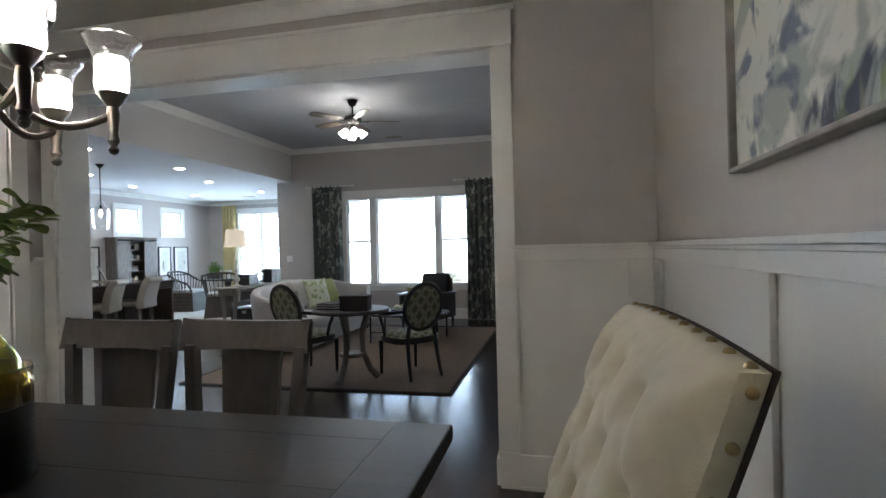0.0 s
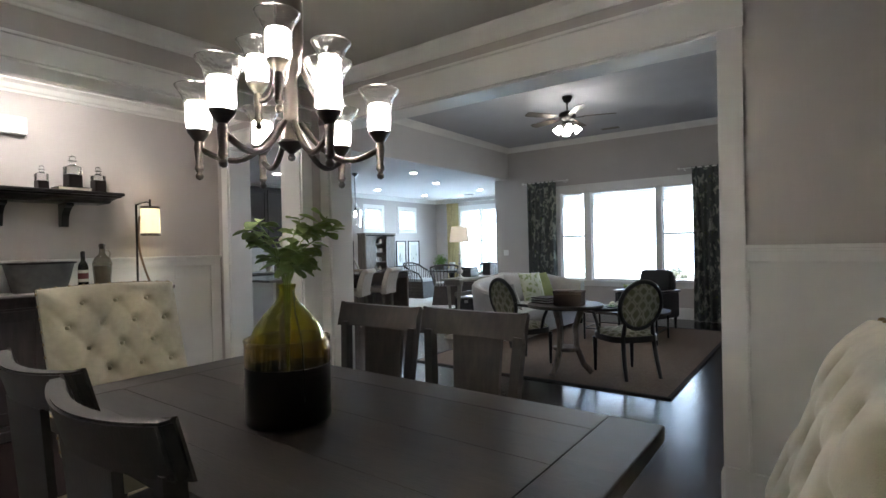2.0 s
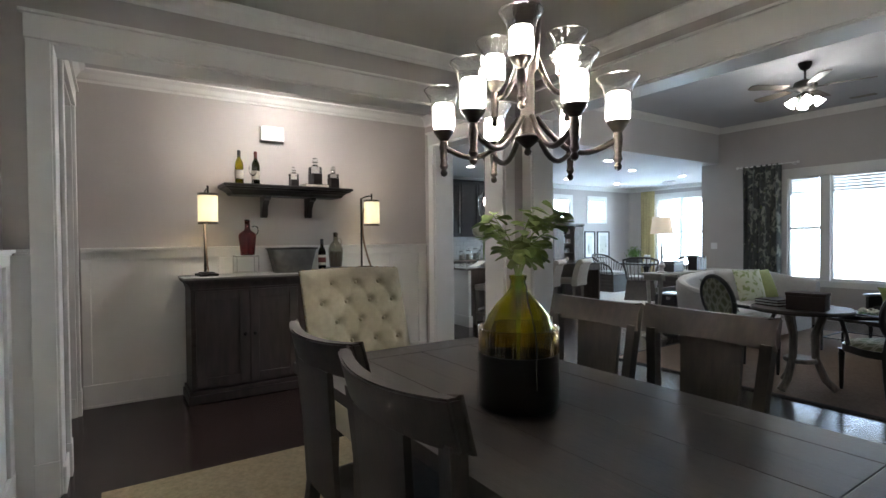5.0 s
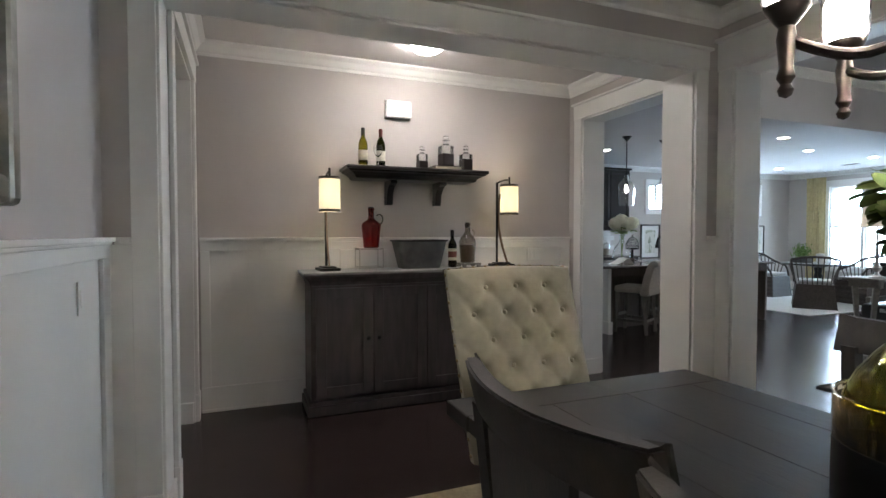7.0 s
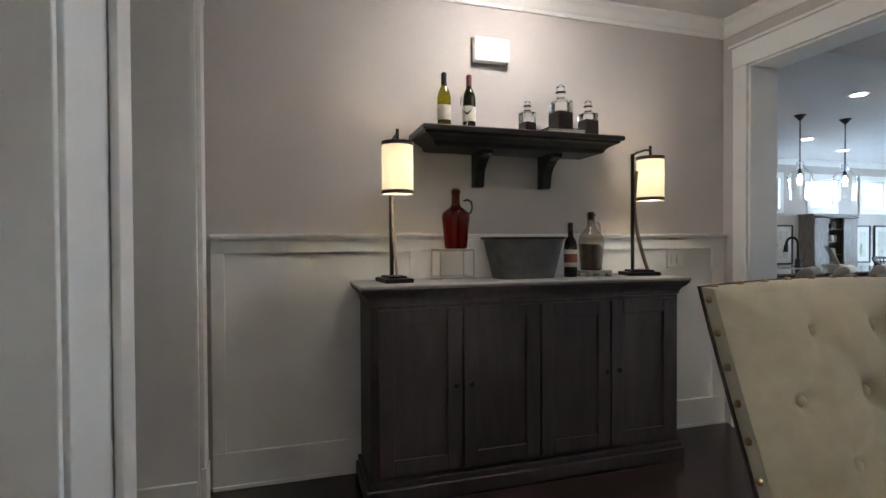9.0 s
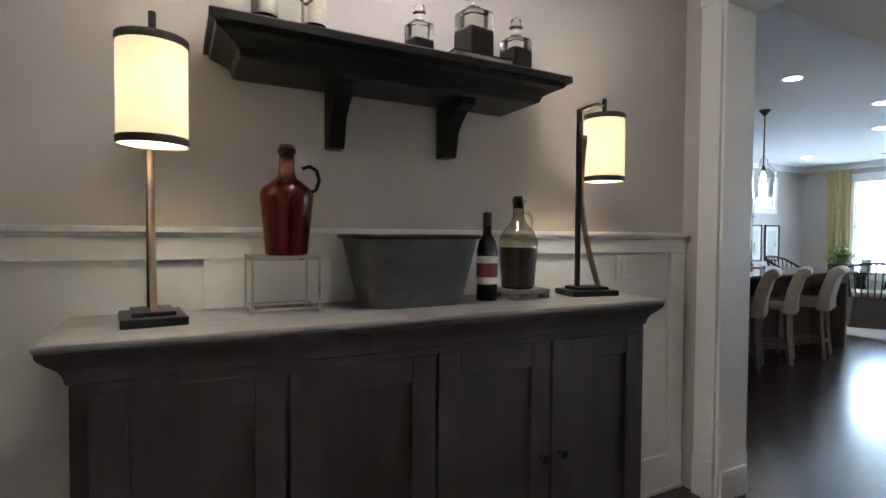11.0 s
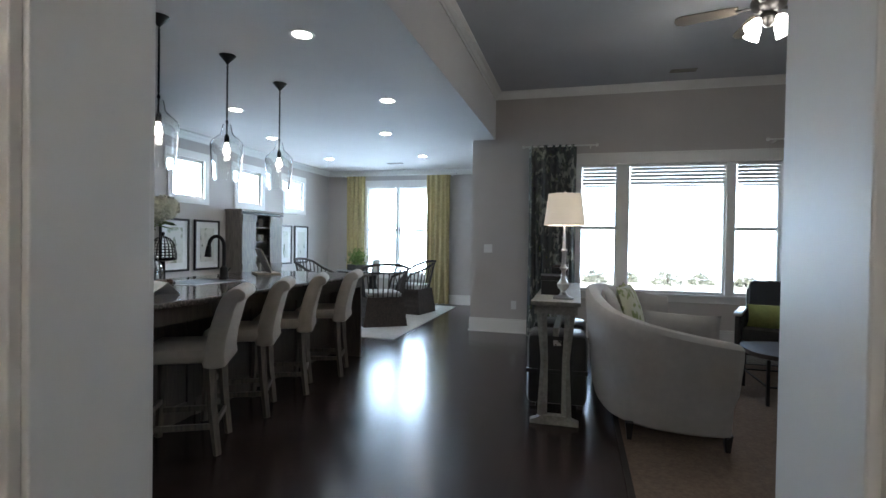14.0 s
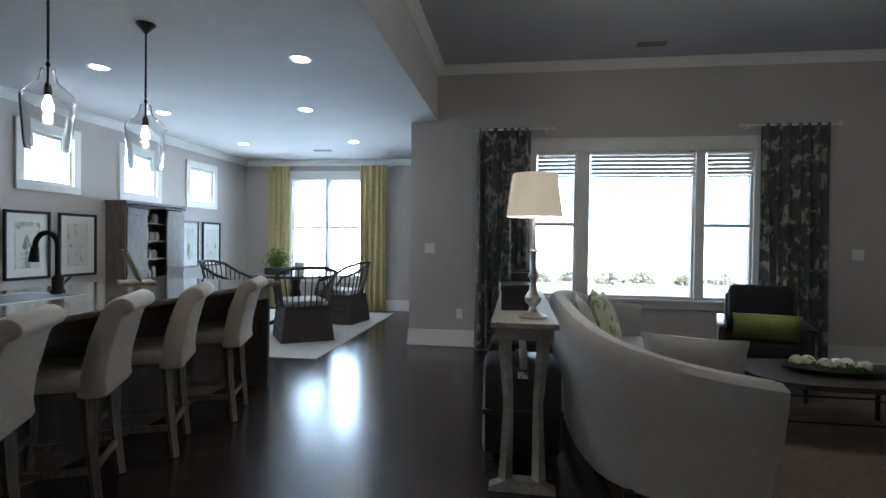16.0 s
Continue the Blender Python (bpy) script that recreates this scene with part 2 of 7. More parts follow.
def setting(ob, label, category):
    return tagged(ob, label, category, kind="structure")
M_GREYWOOD_DARK = material("weathered_brown_wood", (0.048, 0.036, 0.029), 0.58, vary=0.2, scale=7, bump=0.2, bump_scale=35, stretch=(6, 6, 1.2), second=(0.026, 0.020, 0.017))
M_PLUMFAB = material("dark_brown_fabric", (0.07, 0.05, 0.045), 0.9, vary=0.08, scale=30, bump=0.3, bump_scale=380)
M_SEEDGLASS = glass("seeded_glass", (0.99, 0.99, 0.98), 0.04)
_sn, _sl = M_SEEDGLASS.node_tree.nodes, M_SEEDGLASS.node_tree.links
_sv, _sb, _sc = _sn.new("ShaderNodeTexVoronoi"), _sn.new("ShaderNodeBump"), _sn.new("ShaderNodeTexCoord")
_sv.inputs["Scale"].default_value = 90
_sb.inputs["Strength"].default_value, _sb.inputs["Distance"].default_value = 0.35, 0.002
_sl.new(_sc.outputs["Object"], _sv.inputs["Vector"])
_sl.new(_sv.outputs["Distance"], _sb.inputs["Height"])
_sl.new(_sb.outputs["Normal"], _sn["Principled BSDF"].inputs["Normal"])
M_DARKFILL = material("dark_liquor", (0.010, 0.006, 0.005), 0.35, vary=0.1)
M_SMOKEFILL = material("pale_liquor", (0.16, 0.12, 0.08), 0.3, vary=0.1)
M_SMOKEGLASS = glass("smoky_glass", (0.72, 0.69, 0.62))
M_BROWNSMOKE = glass("brown_smoked_glass", (0.74, 0.60, 0.46))
M_GREENGLASS2 = glass("dark_green_glass", (0.12, 0.16, 0.03))
M_SILVER = material("tarnished_silver", (0.32, 0.31, 0.27), 0.38, metal=0.8, vary=0.2, scale=15, bump=0.2, bump_scale=60)
M_GREYFRAME = material("grey_wood_frame", (0.30, 0.28, 0.25), 0.6, vary=0.15, scale=12)
M_COPPER = material("aged_bronze_strut", (0.30, 0.22, 0.16), 0.45, metal=0.6, vary=0.15, scale=15)
M_ZINC = material("galvanised_zinc", (0.14, 0.14, 0.137), 0.5, metal=0.55, vary=0.15, scale=12, blotch=((0.095, 0.095, 0.095), 9, 0.55))
M_PAPER = material("label_paper", (0.62, 0.58, 0.48), 0.8, vary=0.08, scale=30)
M_REDPAPER = material("red_label", (0.14, 0.025, 0.02), 0.6, vary=0.08, scale=30)
M_PLASTIC = material("white_plastic", (0.80, 0.80, 0.78), 0.4, vary=0.01)
M_LAMPBULB = glow("lit_lamp_bulb", (1.0, 0.97, 0.92), 34.0)
M_CEILBULB = glow("lit_ceiling_bowl", (1.0, 0.935, 0.90), 27.0)


def painting_material(name, base, spots, scale=3.0):
    """Loose washes of colour over a pale ground: noise thresholds of several colours laid over one another."""
    m = bpy.data.materials.new(name)
    m.use_nodes = True
    nt, n = m.node_tree, m.node_tree.nodes
    tc = n.new("ShaderNodeTexCoord")
    last = None
    for k, (colour, sc, lo, stretch) in enumerate(spots):
        mp = n.new("ShaderNodeMapping")
        mp.inputs["Location"].default_value = (3.7 * k, 1.9 * k, 5.1 * k)
        mp.inputs["Scale"].default_value = stretch
        nt.links.new(tc.outputs["Object"], mp.inputs["Vector"])
        t = n.new("ShaderNodeTexNoise")
        t.inputs["Scale"].default_value, t.inputs["Detail"].default_value, t.inputs["Distortion"].default_value = sc * scale, 5.0, 0.6
        nt.links.new(mp.outputs["Vector"], t.inputs["Vector"])
        r = n.new("ShaderNodeValToRGB")
        r.color_ramp.elements[0].position, r.color_ramp.elements[1].position = lo, lo + 0.07
        r.color_ramp.elements[0].color, r.color_ramp.elements[1].color = (0, 0, 0, 1), (0.92, 0.92, 0.92, 1)
        nt.links.new(t.outputs["Fac"], r.inputs["Fac"])
        mx = n.new("ShaderNodeMix")
        mx.data_type = "RGBA"
        nt.links.new(r.outputs["Color"], mx.inputs["Factor"])
        if last is None:
            mx.inputs["A"].default_value = (*base, 1)
        else:
            nt.links.new(last, mx.inputs["A"])
        mx.inputs["B"].default_value = (*colour, 1)
        last = mx.outputs["Result"]
    b = n["Principled BSDF"]
    nt.links.new(last, b.inputs["Base Color"])
    b.inputs["Roughness"].default_value = 0.8
    return m


M_PAINTING = painting_material("floral_canvas", (0.60, 0.60, 0.54), [((0.33, 0.36, 0.34), 1.2, 0.50, (1, 1, 1)), ((0.22, 0.25, 0.07), 1.3, 0.60, (1, 1, 0.6)), ((0.13, 0.16, 0.22), 1.4, 0.55, (1, 1, 1)), ((0.045, 0.055, 0.10), 1.6, 0.60, (1, 1, 0.8)), ((0.30, 0.27, 0.17), 2.0, 0.66, (1, 1, 0.25))], scale=4.6)
M_BOTANIC = painting_material("botanical_print", (0.62, 0.62, 0.57), [((0.30, 0.33, 0.24), 2.2, 0.56, (1, 1, 0.7)), ((0.16, 0.19, 0.13), 2.6, 0.62, (1, 1, 0.7)), ((0.36, 0.38, 0.16), 3.0, 0.66, (1, 1, 1))])
M_CURTAIN = painting_material("floral_curtain", (0.085, 0.095, 0.09), [((0.36, 0.37, 0.32), 2.4, 0.535, (1, 1, 0.7)), ((0.045, 0.05, 0.055), 4.0, 0.58, (1, 1, 1)), ((0.13, 0.16, 0.055), 4.5, 0.63, (1, 1, 0.8))], scale=4.0)


def lattice_material(name, ground, line, heart, size):
    """Woven fabric with a rounded diamond lattice and a small darker diamond in each cell."""
    m = bpy.data.materials.new(name)
    m.use_nodes = True
    nt, n = m.node_tree, m.node_tree.nodes
    b = n["Principled BSDF"]
    tc, sep = n.new("ShaderNodeTexCoord"), n.new("ShaderNodeSeparateXYZ")
    nt.links.new(tc.outputs["Object"], sep.inputs[0])

    def op(kind, a, c):
        q = n.new("ShaderNodeMath")
        q.operation = kind
        for i, v in enumerate((a, c)):
            if isinstance(v, (int, float)):
                q.inputs[i].default_value = v
            elif v is not None:
                nt.links.new(v, q.inputs[i])
        return q.outputs[0]

    up = op("ADD", sep.outputs[1], sep.outputs[2])
    far = []
    for kind in ("ADD", "SUBTRACT"):
        d = op("MULTIPLY", op(kind, sep.outputs[0], up), 0.7 / size)
        d = op("ABSOLUTE", op("SUBTRACT", op("FRACT", d, None), 0.5), None)
        far.append(op("POWER", d, 6.0))
    r = op("POWER", op("ADD", far[0], far[1]), 0.16667)
    ramp = n.new("ShaderNodeValToRGB")
    e = ramp.color_ramp.elements
    e[0].position, e[0].color = 0.0, (*heart, 1)
    e[1].position, e[1].color = 0.26, (*ground, 1)
    for p, c in ((0.20, heart), (0.33, ground), (0.37, line), (0.46, line), (0.49, ground)):
        e.new(p).color = (*c, 1)
    nt.links.new(r, ramp.inputs["Fac"])
    wv = n.new("ShaderNodeTexNoise")
    wv.inputs["Scale"].default_value = 300
    bp = n.new("ShaderNodeBump")
    bp.inputs["Strength"].default_value, bp.inputs["Distance"].default_value = 0.4, 0.002
    nt.links.new(wv.outputs["Fac"], bp.inputs["Height"])
    nt.links.new(bp.outputs["Normal"], b.inputs["Normal"])
    nt.links.new(ramp.outputs["Color"], b.inputs["Base Color"])
    b.inputs["Roughness"].default_value = 0.85
    return m


M_OVALFAB = lattice_material("lattice_fabric", (0.15, 0.15, 0.095), (0.31, 0.305, 0.245), (0.11, 0.115, 0.06), 0.085)

M_ISLAND = material("brown_island_wood", (0.14, 0.11, 0.09), 0.5, vary=0.15, scale=7, bump=0.1, stretch=(8, 8, 1))
M_ESPRESSO = material("espresso_cabinet_wood", (0.020, 0.015, 0.014), 0.5, vary=0.15, scale=8, stretch=(8, 8, 1), spec=0.3)
M_TILE = material("white_glazed_tile", (0.70, 0.70, 0.68), 0.2, vary=0.03, scale=5, per_object=0.03)
M_BLOSSOM = material("cream_petals", (0.84, 0.82, 0.66), 0.8, vary=0.08, scale=40)
M_LEAF2 = material("bright_foliage", (0.14, 0.25, 0.04), 0.55, vary=0.3, scale=30, second=(0.06, 0.13, 0.02))
M_PALEWOOD = material("pale_wood", (0.42, 0.33, 0.23), 0.5, vary=0.12, scale=8, stretch=(1, 8, 8))
M_PALEGREY = material("pale_grey_wood", (0.30, 0.29, 0.25), 0.55, vary=0.15, scale=8, bump=0.12, stretch=(6, 1.2, 6))
M_WHITEPAPER = material("white_paper", (0.74, 0.74, 0.72), 0.8, vary=0.02)
M_FRUIT = material("dark_fruit", (0.10, 0.05, 0.03), 0.4, vary=0.3, scale=20)
M_WICKER = material("brown_wicker", (0.085, 0.068, 0.058), 0.6, vary=0.25, scale=50, bump=0.9, bump_scale=150, second=(0.035, 0.028, 0.025))
M_BLACKWICKER = material("black_rattan", (0.022, 0.02, 0.02), 0.5, vary=0.25, scale=50, bump=0.9, bump_scale=150)
M_YELLOW = material("mustard_curtain", (0.56, 0.47, 0.25), 0.85, vary=0.08, scale=20, bump=0.3, bump_scale=300, sheen=0.1)
M_OLIVE = material("olive_fabric", (0.27, 0.29, 0.09), 0.85, vary=0.08, scale=30, bump=0.3, bump_scale=300)
M_GREENPAT = painting_material("green_pattern_fabric", (0.50, 0.52, 0.38), [((0.22, 0.27, 0.10), 3.0, 0.53, (1, 1, 1))], scale=5.0)
M_DARKBIND = material("dark_rug_binding", (0.03, 0.025, 0.022), 0.9, vary=0.1, scale=40)
M_LEATHER = material("black_leather", (0.018, 0.016, 0.015), 0.38, vary=0.15, scale=20, bump=0.3, bump_scale=120)
M_BLACKFAB = material("black_fabric", (0.014, 0.014, 0.016), 0.85, vary=0.1, scale=30, bump=0.3, bump_scale=300)
M_FANBLADE = material("fan_blade_wood", (0.10, 0.08, 0.06), 0.45, vary=0.12, scale=8)
M_FANBULB = glow("lit_fan_shade", (1.0, 0.96, 0.9), 16.0)
M_PENDBULB = glow("lit_pendant_bulb", (1.0, 0.90, 0.78), 110.0)
# leaf green greyed and paled: the bright outdoor haze is put into the colour
M_FARLEAF = material("haze_paled_shrub_leaves", (0.24, 0.26, 0.20), 0.7, vary=0.3, scale=10)
# ---- the plan ----
XW, XBB, XB, XR = -5.28, -3.86, -3.61, 0.36      # bar wall, both faces of the wall between bar and dining room, dining room's end wall
YF, YD, YA, YA2 = -0.757, -0.53, 2.80, 3.03       # dining front wall, bar side wall, both faces of the wall to the great room
XK, XL, XP, YG, YK = -9.55, -0.42, -5.75, 9.44, 12.30   # kitchen side wall, living side wall, nook side wall, living windows, nook window
XS = -5.42                                        # the step between the ceilings
ZD, ZB, ZK, ZL, HEAD = 2.83, 2.775, 2.76, 3.42, 2.44
A0, A1, B0, B1, C0, C1 = -3.49, -0.475, -0.55, 2.59, -5.08, -3.95
RAIL = 1.335
T = 0.15


def wall(name, rows, label, mat=None):
    return setting(boxes(name, rows, mat or M_WALL), label, "wall")


# floor slab under the planks, and the ground outside
setting(boxes("floor", [(XW - T, XBB + 0.4, -2.2, YA2, -0.12, -0.012), (XBB + 0.4, XR + T, YF - T, YA2, -0.12, -0.012), (XK - T, XL + T, YA2, YG + T, -0.12, -0.012), (XK - T, XP + T, YG + T, YK + T, -0.12, -0.012)], M_FLOOR), "dark stained oak plank floor with a satin gloss", "floor")
setting(boxes("ground", [(-400, 400, -400, 400, -0.5, -0.25)], M_GRASS), "mown lawn round the house", "ground")

# walls
wall("wall_front", [(XB, XR + T, YF - T, YF, 0, ZD)], "greige painted dining room wall over white wainscot")
wall("wall_end", [(XR, XR + T, YF, YA2, 0, ZD)], "greige painted end wall of the dining room")
wall("wall_bar", [(XW - T, XW, -2.2, YA2, 0, ZD)], "greige painted wall behind the bar cabinet")
wall("wall_between", [(XBB, XB, YF - T, B0, 0, ZD), (XBB, XB, B1, YA2, 0, ZL), (XBB, XB, B0, B1, HEAD, ZD)], "wall with a wide cased opening to the bar")
wall("wall_great_room", [(XB, A0, YA, YA2, 0, ZL), (A1, XR, YA, YA2, 0, ZL), (A0, A1, YA, YA2, HEAD, ZL), (XBB, C1, YA, YA2, 0, ZL), (C0, XW, YA, YA2, 0, ZL), (C0, C1, YA, YA2, HEAD, ZL), (XK - T, XW - T, YA, YA2, 0, ZL), (XW - T, XW, YA2 - 0.001, YA2, 0, ZL)], "painted wall with cased openings to the great room")
wall("wall_bar_side", [(XW, C0, YD - 0.28, YD, 0, ZD), (C1, XBB, YD - 0.28, YD, 0, ZD), (C0, C1, YD - 0.28, YD, HEAD, ZD)], "painted bar side wall with a cased opening to the hall")
wall("wall_hall", [(XW, XBB + 0.4, -2.2, -2.05, 0, ZD), (XBB, XBB + 0.4, -2.05, YF - T, 0, ZD)], "plain greige wall of the hall")
W1, W2, W3 = (-4.24, -3.74), (-3.62, -2.41), (-2.33, -1.79)
WZ0, WZ1 = 0.65, 2.37
wall("wall_north", [(XP, W1[0], YG, YG + T, 0, ZL), (W3[1], XL + T, YG, YG + T, 0, ZL), (W1[0], W3[1], YG, YG + T, 0, WZ0), (W1[0], W3[1], YG, YG + T, WZ1, ZL)], "greige painted living room wall with a triple window")
wall("wall_east", [(XL, XL + T, YA2, YG, 0, ZL)], "greige painted side wall of the living room")
wall("wall_nook_side", [(XP, XP + T, YG + T, YK + T, 0, ZK)], "greige painted side wall of the breakfast nook")
N0, N1, NZ0, NZ1 = -8.63, -7.25, 0.60, 2.43
wall("wall_nook", [(XK, N0, YK, YK + T, 0, ZK), (N1, XP, YK, YK + T, 0, ZK), (N0, N1, YK, YK + T, 0, NZ0), (N0, N1, YK, YK + T, NZ1, ZK)], "pale grey nook wall with a tall double window")
KW = [(7.87, 8.49), (9.24, 9.87), (10.59, 11.24)]
KZ0, KZ1 = 1.86, 2.40
_rows, _y = [], YA2
for a, b in KW:
    _rows += [(XK - T, XK, _y, a, 0, ZK), (XK - T, XK, a, b, 0, KZ0), (XK - T, XK, a, b, KZ1, ZK)]
    _y = b
_rows.append((XK - T, XK, _y, YK + T, 0, ZK))
wall("wall_west", _rows, "pale grey kitchen wall with three small high windows")

# ceilings
setting(boxes("ceiling_dining", [(XBB, XR + T, YF - T, YA, ZD, ZD + 0.1)], M_CEILWARM), "matt painted dining room ceiling", "ceiling")
setting(boxes("ceiling_bar", [(XW - T, XBB, -2.2, YA, ZB, ZB + 0.1), (XBB, XBB + 0.4, -2.2, YF - T, ZB, ZB + 0.1)], M_CEIL), "matt painted bar ceiling", "ceiling")
setting(boxes("ceiling_kitchen", [(XK - T, XS, YA2, YG, ZK, ZK + 0.1), (XK - T, XP + T, YG, YK + T, ZK, ZK + 0.1), (XS - 0.1, XS, YA2, YG, ZK + 0.1, ZL)], M_CEIL), "white kitchen ceiling with a stepped edge", "ceiling")
setting(boxes("ceiling_living", [(XS - 0.1, XL + T, YA, YG + T, ZL, ZL + 0.1)], M_CEILGREY), "raised painted living room ceiling", "ceiling")


# ---- trim ----
def crown(name, x0, y0, x1, y1, ztop, inside, h=0.10, d=0.09):
    """A moulded crown along a wall from one corner to the other; inside: the way into the room."""
    bm = bmesh.new()
    prof = [(0, -h), (0.012, -h), (0.018, -h + 0.018), (0.03, -h * 0.72), (d * 0.62, -0.035), (d - 0.01, -0.02), (d, -0.014), (d, 0), (0, 0)]
    ix, iy = inside
    rings = []
    for x, y in ((x0, y0), (x1, y1)):
        rings.append([bm.verts.new((x + ix * a, y + iy * a, ztop - 0.001 + b)) for a, b in prof])
    n = len(prof)
    for k in range(n):
        bm.faces.new((rings[0][k], rings[0][(k + 1) % n], rings[1][(k + 1) % n], rings[1][k]))
    bm.faces.new(rings[0])
    bm.faces.new(list(reversed(rings[1])))
    return setting(part(name, bm, M_TRIM), "white painted crown moulding", "moulding")


for r in [(XB, YA, XR, YA, ZD, (0, -1)), (XB, YF, XB, YA, ZD, (1, 0)), (XB, YF, XR, YF, ZD, (0, 1)), (XR, YF, XR, YA, ZD, (-1, 0)),
          (XW, YD, XW, YA, ZB, (1, 0)), (XW, YA, XBB, YA, ZB, (0, -1)), (XW, YD, XBB, YD, ZB, (0, 1)), (XBB, YD, XBB, YA, ZB, (-1, 0)),
          (XS, YG, XL, YG, ZL, (0, -1)), (XS, YA2, XS, YG, ZL, (1, 0)), (XL, YA2, XL, YG, ZL, (-1, 0)), (XS, YA2, XL, YA2, ZL, (0, 1)),
          (XK, YA2, XK, YK, ZK, (1, 0)), (XK, YK, XP, YK, ZK, (0, -1))]:
    crown("crown_moulding", *r)


def local_boxes(name, origin, along, inside, rows, label, category, bevel=0.003, mat=None):
    """Boxes given as (s0, s1, out0, out1, z0, z1): along a wall, out from it, and in height."""
    bm = bmesh.new()
    ox, oy = origin
    for s0, s1, o0, o1, z0, z1 in rows:
        xs = [ox + along[0] * s + inside[0] * o for s, o in ((s0, o0), (s1, o1))]
        ys = [oy + along[1] * s + inside[1] * o for s, o in ((s0, o0), (s1, o1))]
        add_box(bm, min(xs), max(xs), min(ys), max(ys), z0, z1, bevel=bevel)
    return setting(part(name, bm, mat or M_TRIM), label, category)


def wainscot(name, origin, along, inside, s0, s1, stiles, base=0.19, top=RAIL, drop=0.085):
    """White sheet on the wall, framed by proud stiles and rails, with a base and a moulded chair rail on top."""
    z = top
    rows = [(s0, s1, 0, 0.008, 0, z - 0.03), (s0, s1, 0.009, 0.030, 0, base), (s0, s1, 0.009, 0.036, 0, 0.022), (s0, s1, 0.009, 0.028, z - drop, z - 0.032),
            (s0, s1, 0, 0.056, z - 0.018, z), (s0, s1, 0, 0.036, z - 0.031, z - 0.019)]
    for s, w in stiles:
        rows.append((max(s0, s - w / 2), min(s1, s + w / 2), 0.009, 0.027, base + 0.001, z - drop - 0.001))
    return local_boxes(name, origin, along, inside, rows, "white painted wainscot with recessed panels and chair rail", "wainscot", bevel=0.0025)


wainscot("wainscot_bar", (XW, 0), (0, 1), (1, 0), YD + 0.03, YA - 0.01, [(YD + 0.03, 0.13), (0.74, 0.40), (YA, 0.234)], top=1.32, drop=0.10)
wainscot("wainscot_front", (0, YF), (1, 0), (0, 1), XB + 0.005, XR - 0.03, [(XB, 0.24), (-2.3, 0.1), (-1.1, 0.1), (XR, 0.2)])
wainscot("wainscot_end", (XR, 0), (0, 1), (-1, 0), YF + 0.005, YA - 0.005, [(YF, 0.2), (0.2, 0.1), (1.443, 0.23), (YA, 0.344)])
wainscot("wainscot_great_room_wall", (0, YA), (1, 0), (0, -1), A1 + 0.10, XR - 0.03, [(A1 + 0.10, 0.02), (XR, 0.30)])


def casing(name, origin, along, inside, a, b, depth, w=0.105, head=0.15, far=True):
    """White boards round an opening from a to b: jambs through the wall, face boards and a capped head on one side, and on the far side."""
    z = HEAD
    rows = [(a, a + 0.018, -depth, 0.0, 0, z - 0.018), (b - 0.018, b, -depth, 0.0, 0, z - 0.018), (a, b, -depth, 0.0, z - 0.018, z)]
    for o0, o1 in ([(0.001, 0.022)] + ([(-depth - 0.022, -depth - 0.001)] if far else [])):
        rows += [(a - w + 0.006, a + 0.006, o0, o1, 0.2, z - 0.006), (b - 0.006, b + w - 0.006, o0, o1, 0.2, z - 0.006), (a - w, b + w, o0, o1 + (0.004 if o1 > 0 else 0), z - 0.005, z + head - 0.02),
                 (a - w - 0.02, b + w + 0.02, o0 - (0.022 if o1 < 0 else 0), o1 + (0.022 if o1 > 0 else 0), z + head - 0.019, z + head)]
        q0, q1 = (o0, o1 + 0.006) if o1 > 0 else (o0 - 0.006, o1)
        rows += [(a - w + 0.003, a + 0.008, q0, q1, 0, 0.199), (b - 0.008, b + w - 0.003, q0, q1, 0, 0.199)]
    rows += [(a + 0.019, a + 0.034, -depth + 0.01, -0.01, 0, 0.15), (b - 0.034, b - 0.019, -depth + 0.01, -0.01, 0, 0.15)]
    return local_boxes(name, origin, along, inside, rows, "white painted casing round a wide opening", "casing")


casing("trim_opening_great_room", (0, YA), (1, 0), (0, -1), A0, A1, YA2 - YA, head=0.21)
casing("trim_opening_bar", (XB, 0), (0, 1), (1, 0), B0, B1, XB - XBB, head=0.14)
casing("trim_opening_kitchen", (0, YA), (1, 0), (0, -1), C0, C1, YA2 - YA)
local_boxes("trim_rail_return", (XB, 0), (0, 1), (1, 0), [(YF + 0.046, B0 - 0.10, 0.0, 0.045, RAIL - 0.018, RAIL), (YF + 0.046, B0 - 0.10, 0.0, 0.03, RAIL - 0.031, RAIL - 0.019), (YF + 0.01, B0 - 0.095, 0.0, 0.008, 0.0, RAIL - 0.032)], "short white chair rail return", "trim")
local_boxes("trim_rail_return", (XB, 0), (0, 1), (1, 0), [(B1 + 0.105, YA - 0.024, 0.0, 0.045, RAIL - 0.018, RAIL), (B1 + 0.105, YA - 0.024, 0.0, 0.03, RAIL - 0.031, RAIL - 0.019), (B1 + 0.105, YA - 0.001, 0.0, 0.008, 0.0, RAIL - 0.032)], "short white chair rail return", "trim")
local_boxes("trim_rail_return", (XBB, 0), (0, 1), (-1, 0), [(B1 + 0.105, YA - 0.025, 0.0, 0.045, 1.302, 1.32), (B1 + 0.105, YA - 0.025, 0.0, 0.03, 1.289, 1.301), (B1 + 0.105, YA - 0.025, 0.0, 0.008, 0.0, 1.288)], "short white chair rail return", "trim")
casing("trim_opening_hall", (0, YD), (1, 0), (0, 1), C0, C1, 0.28)


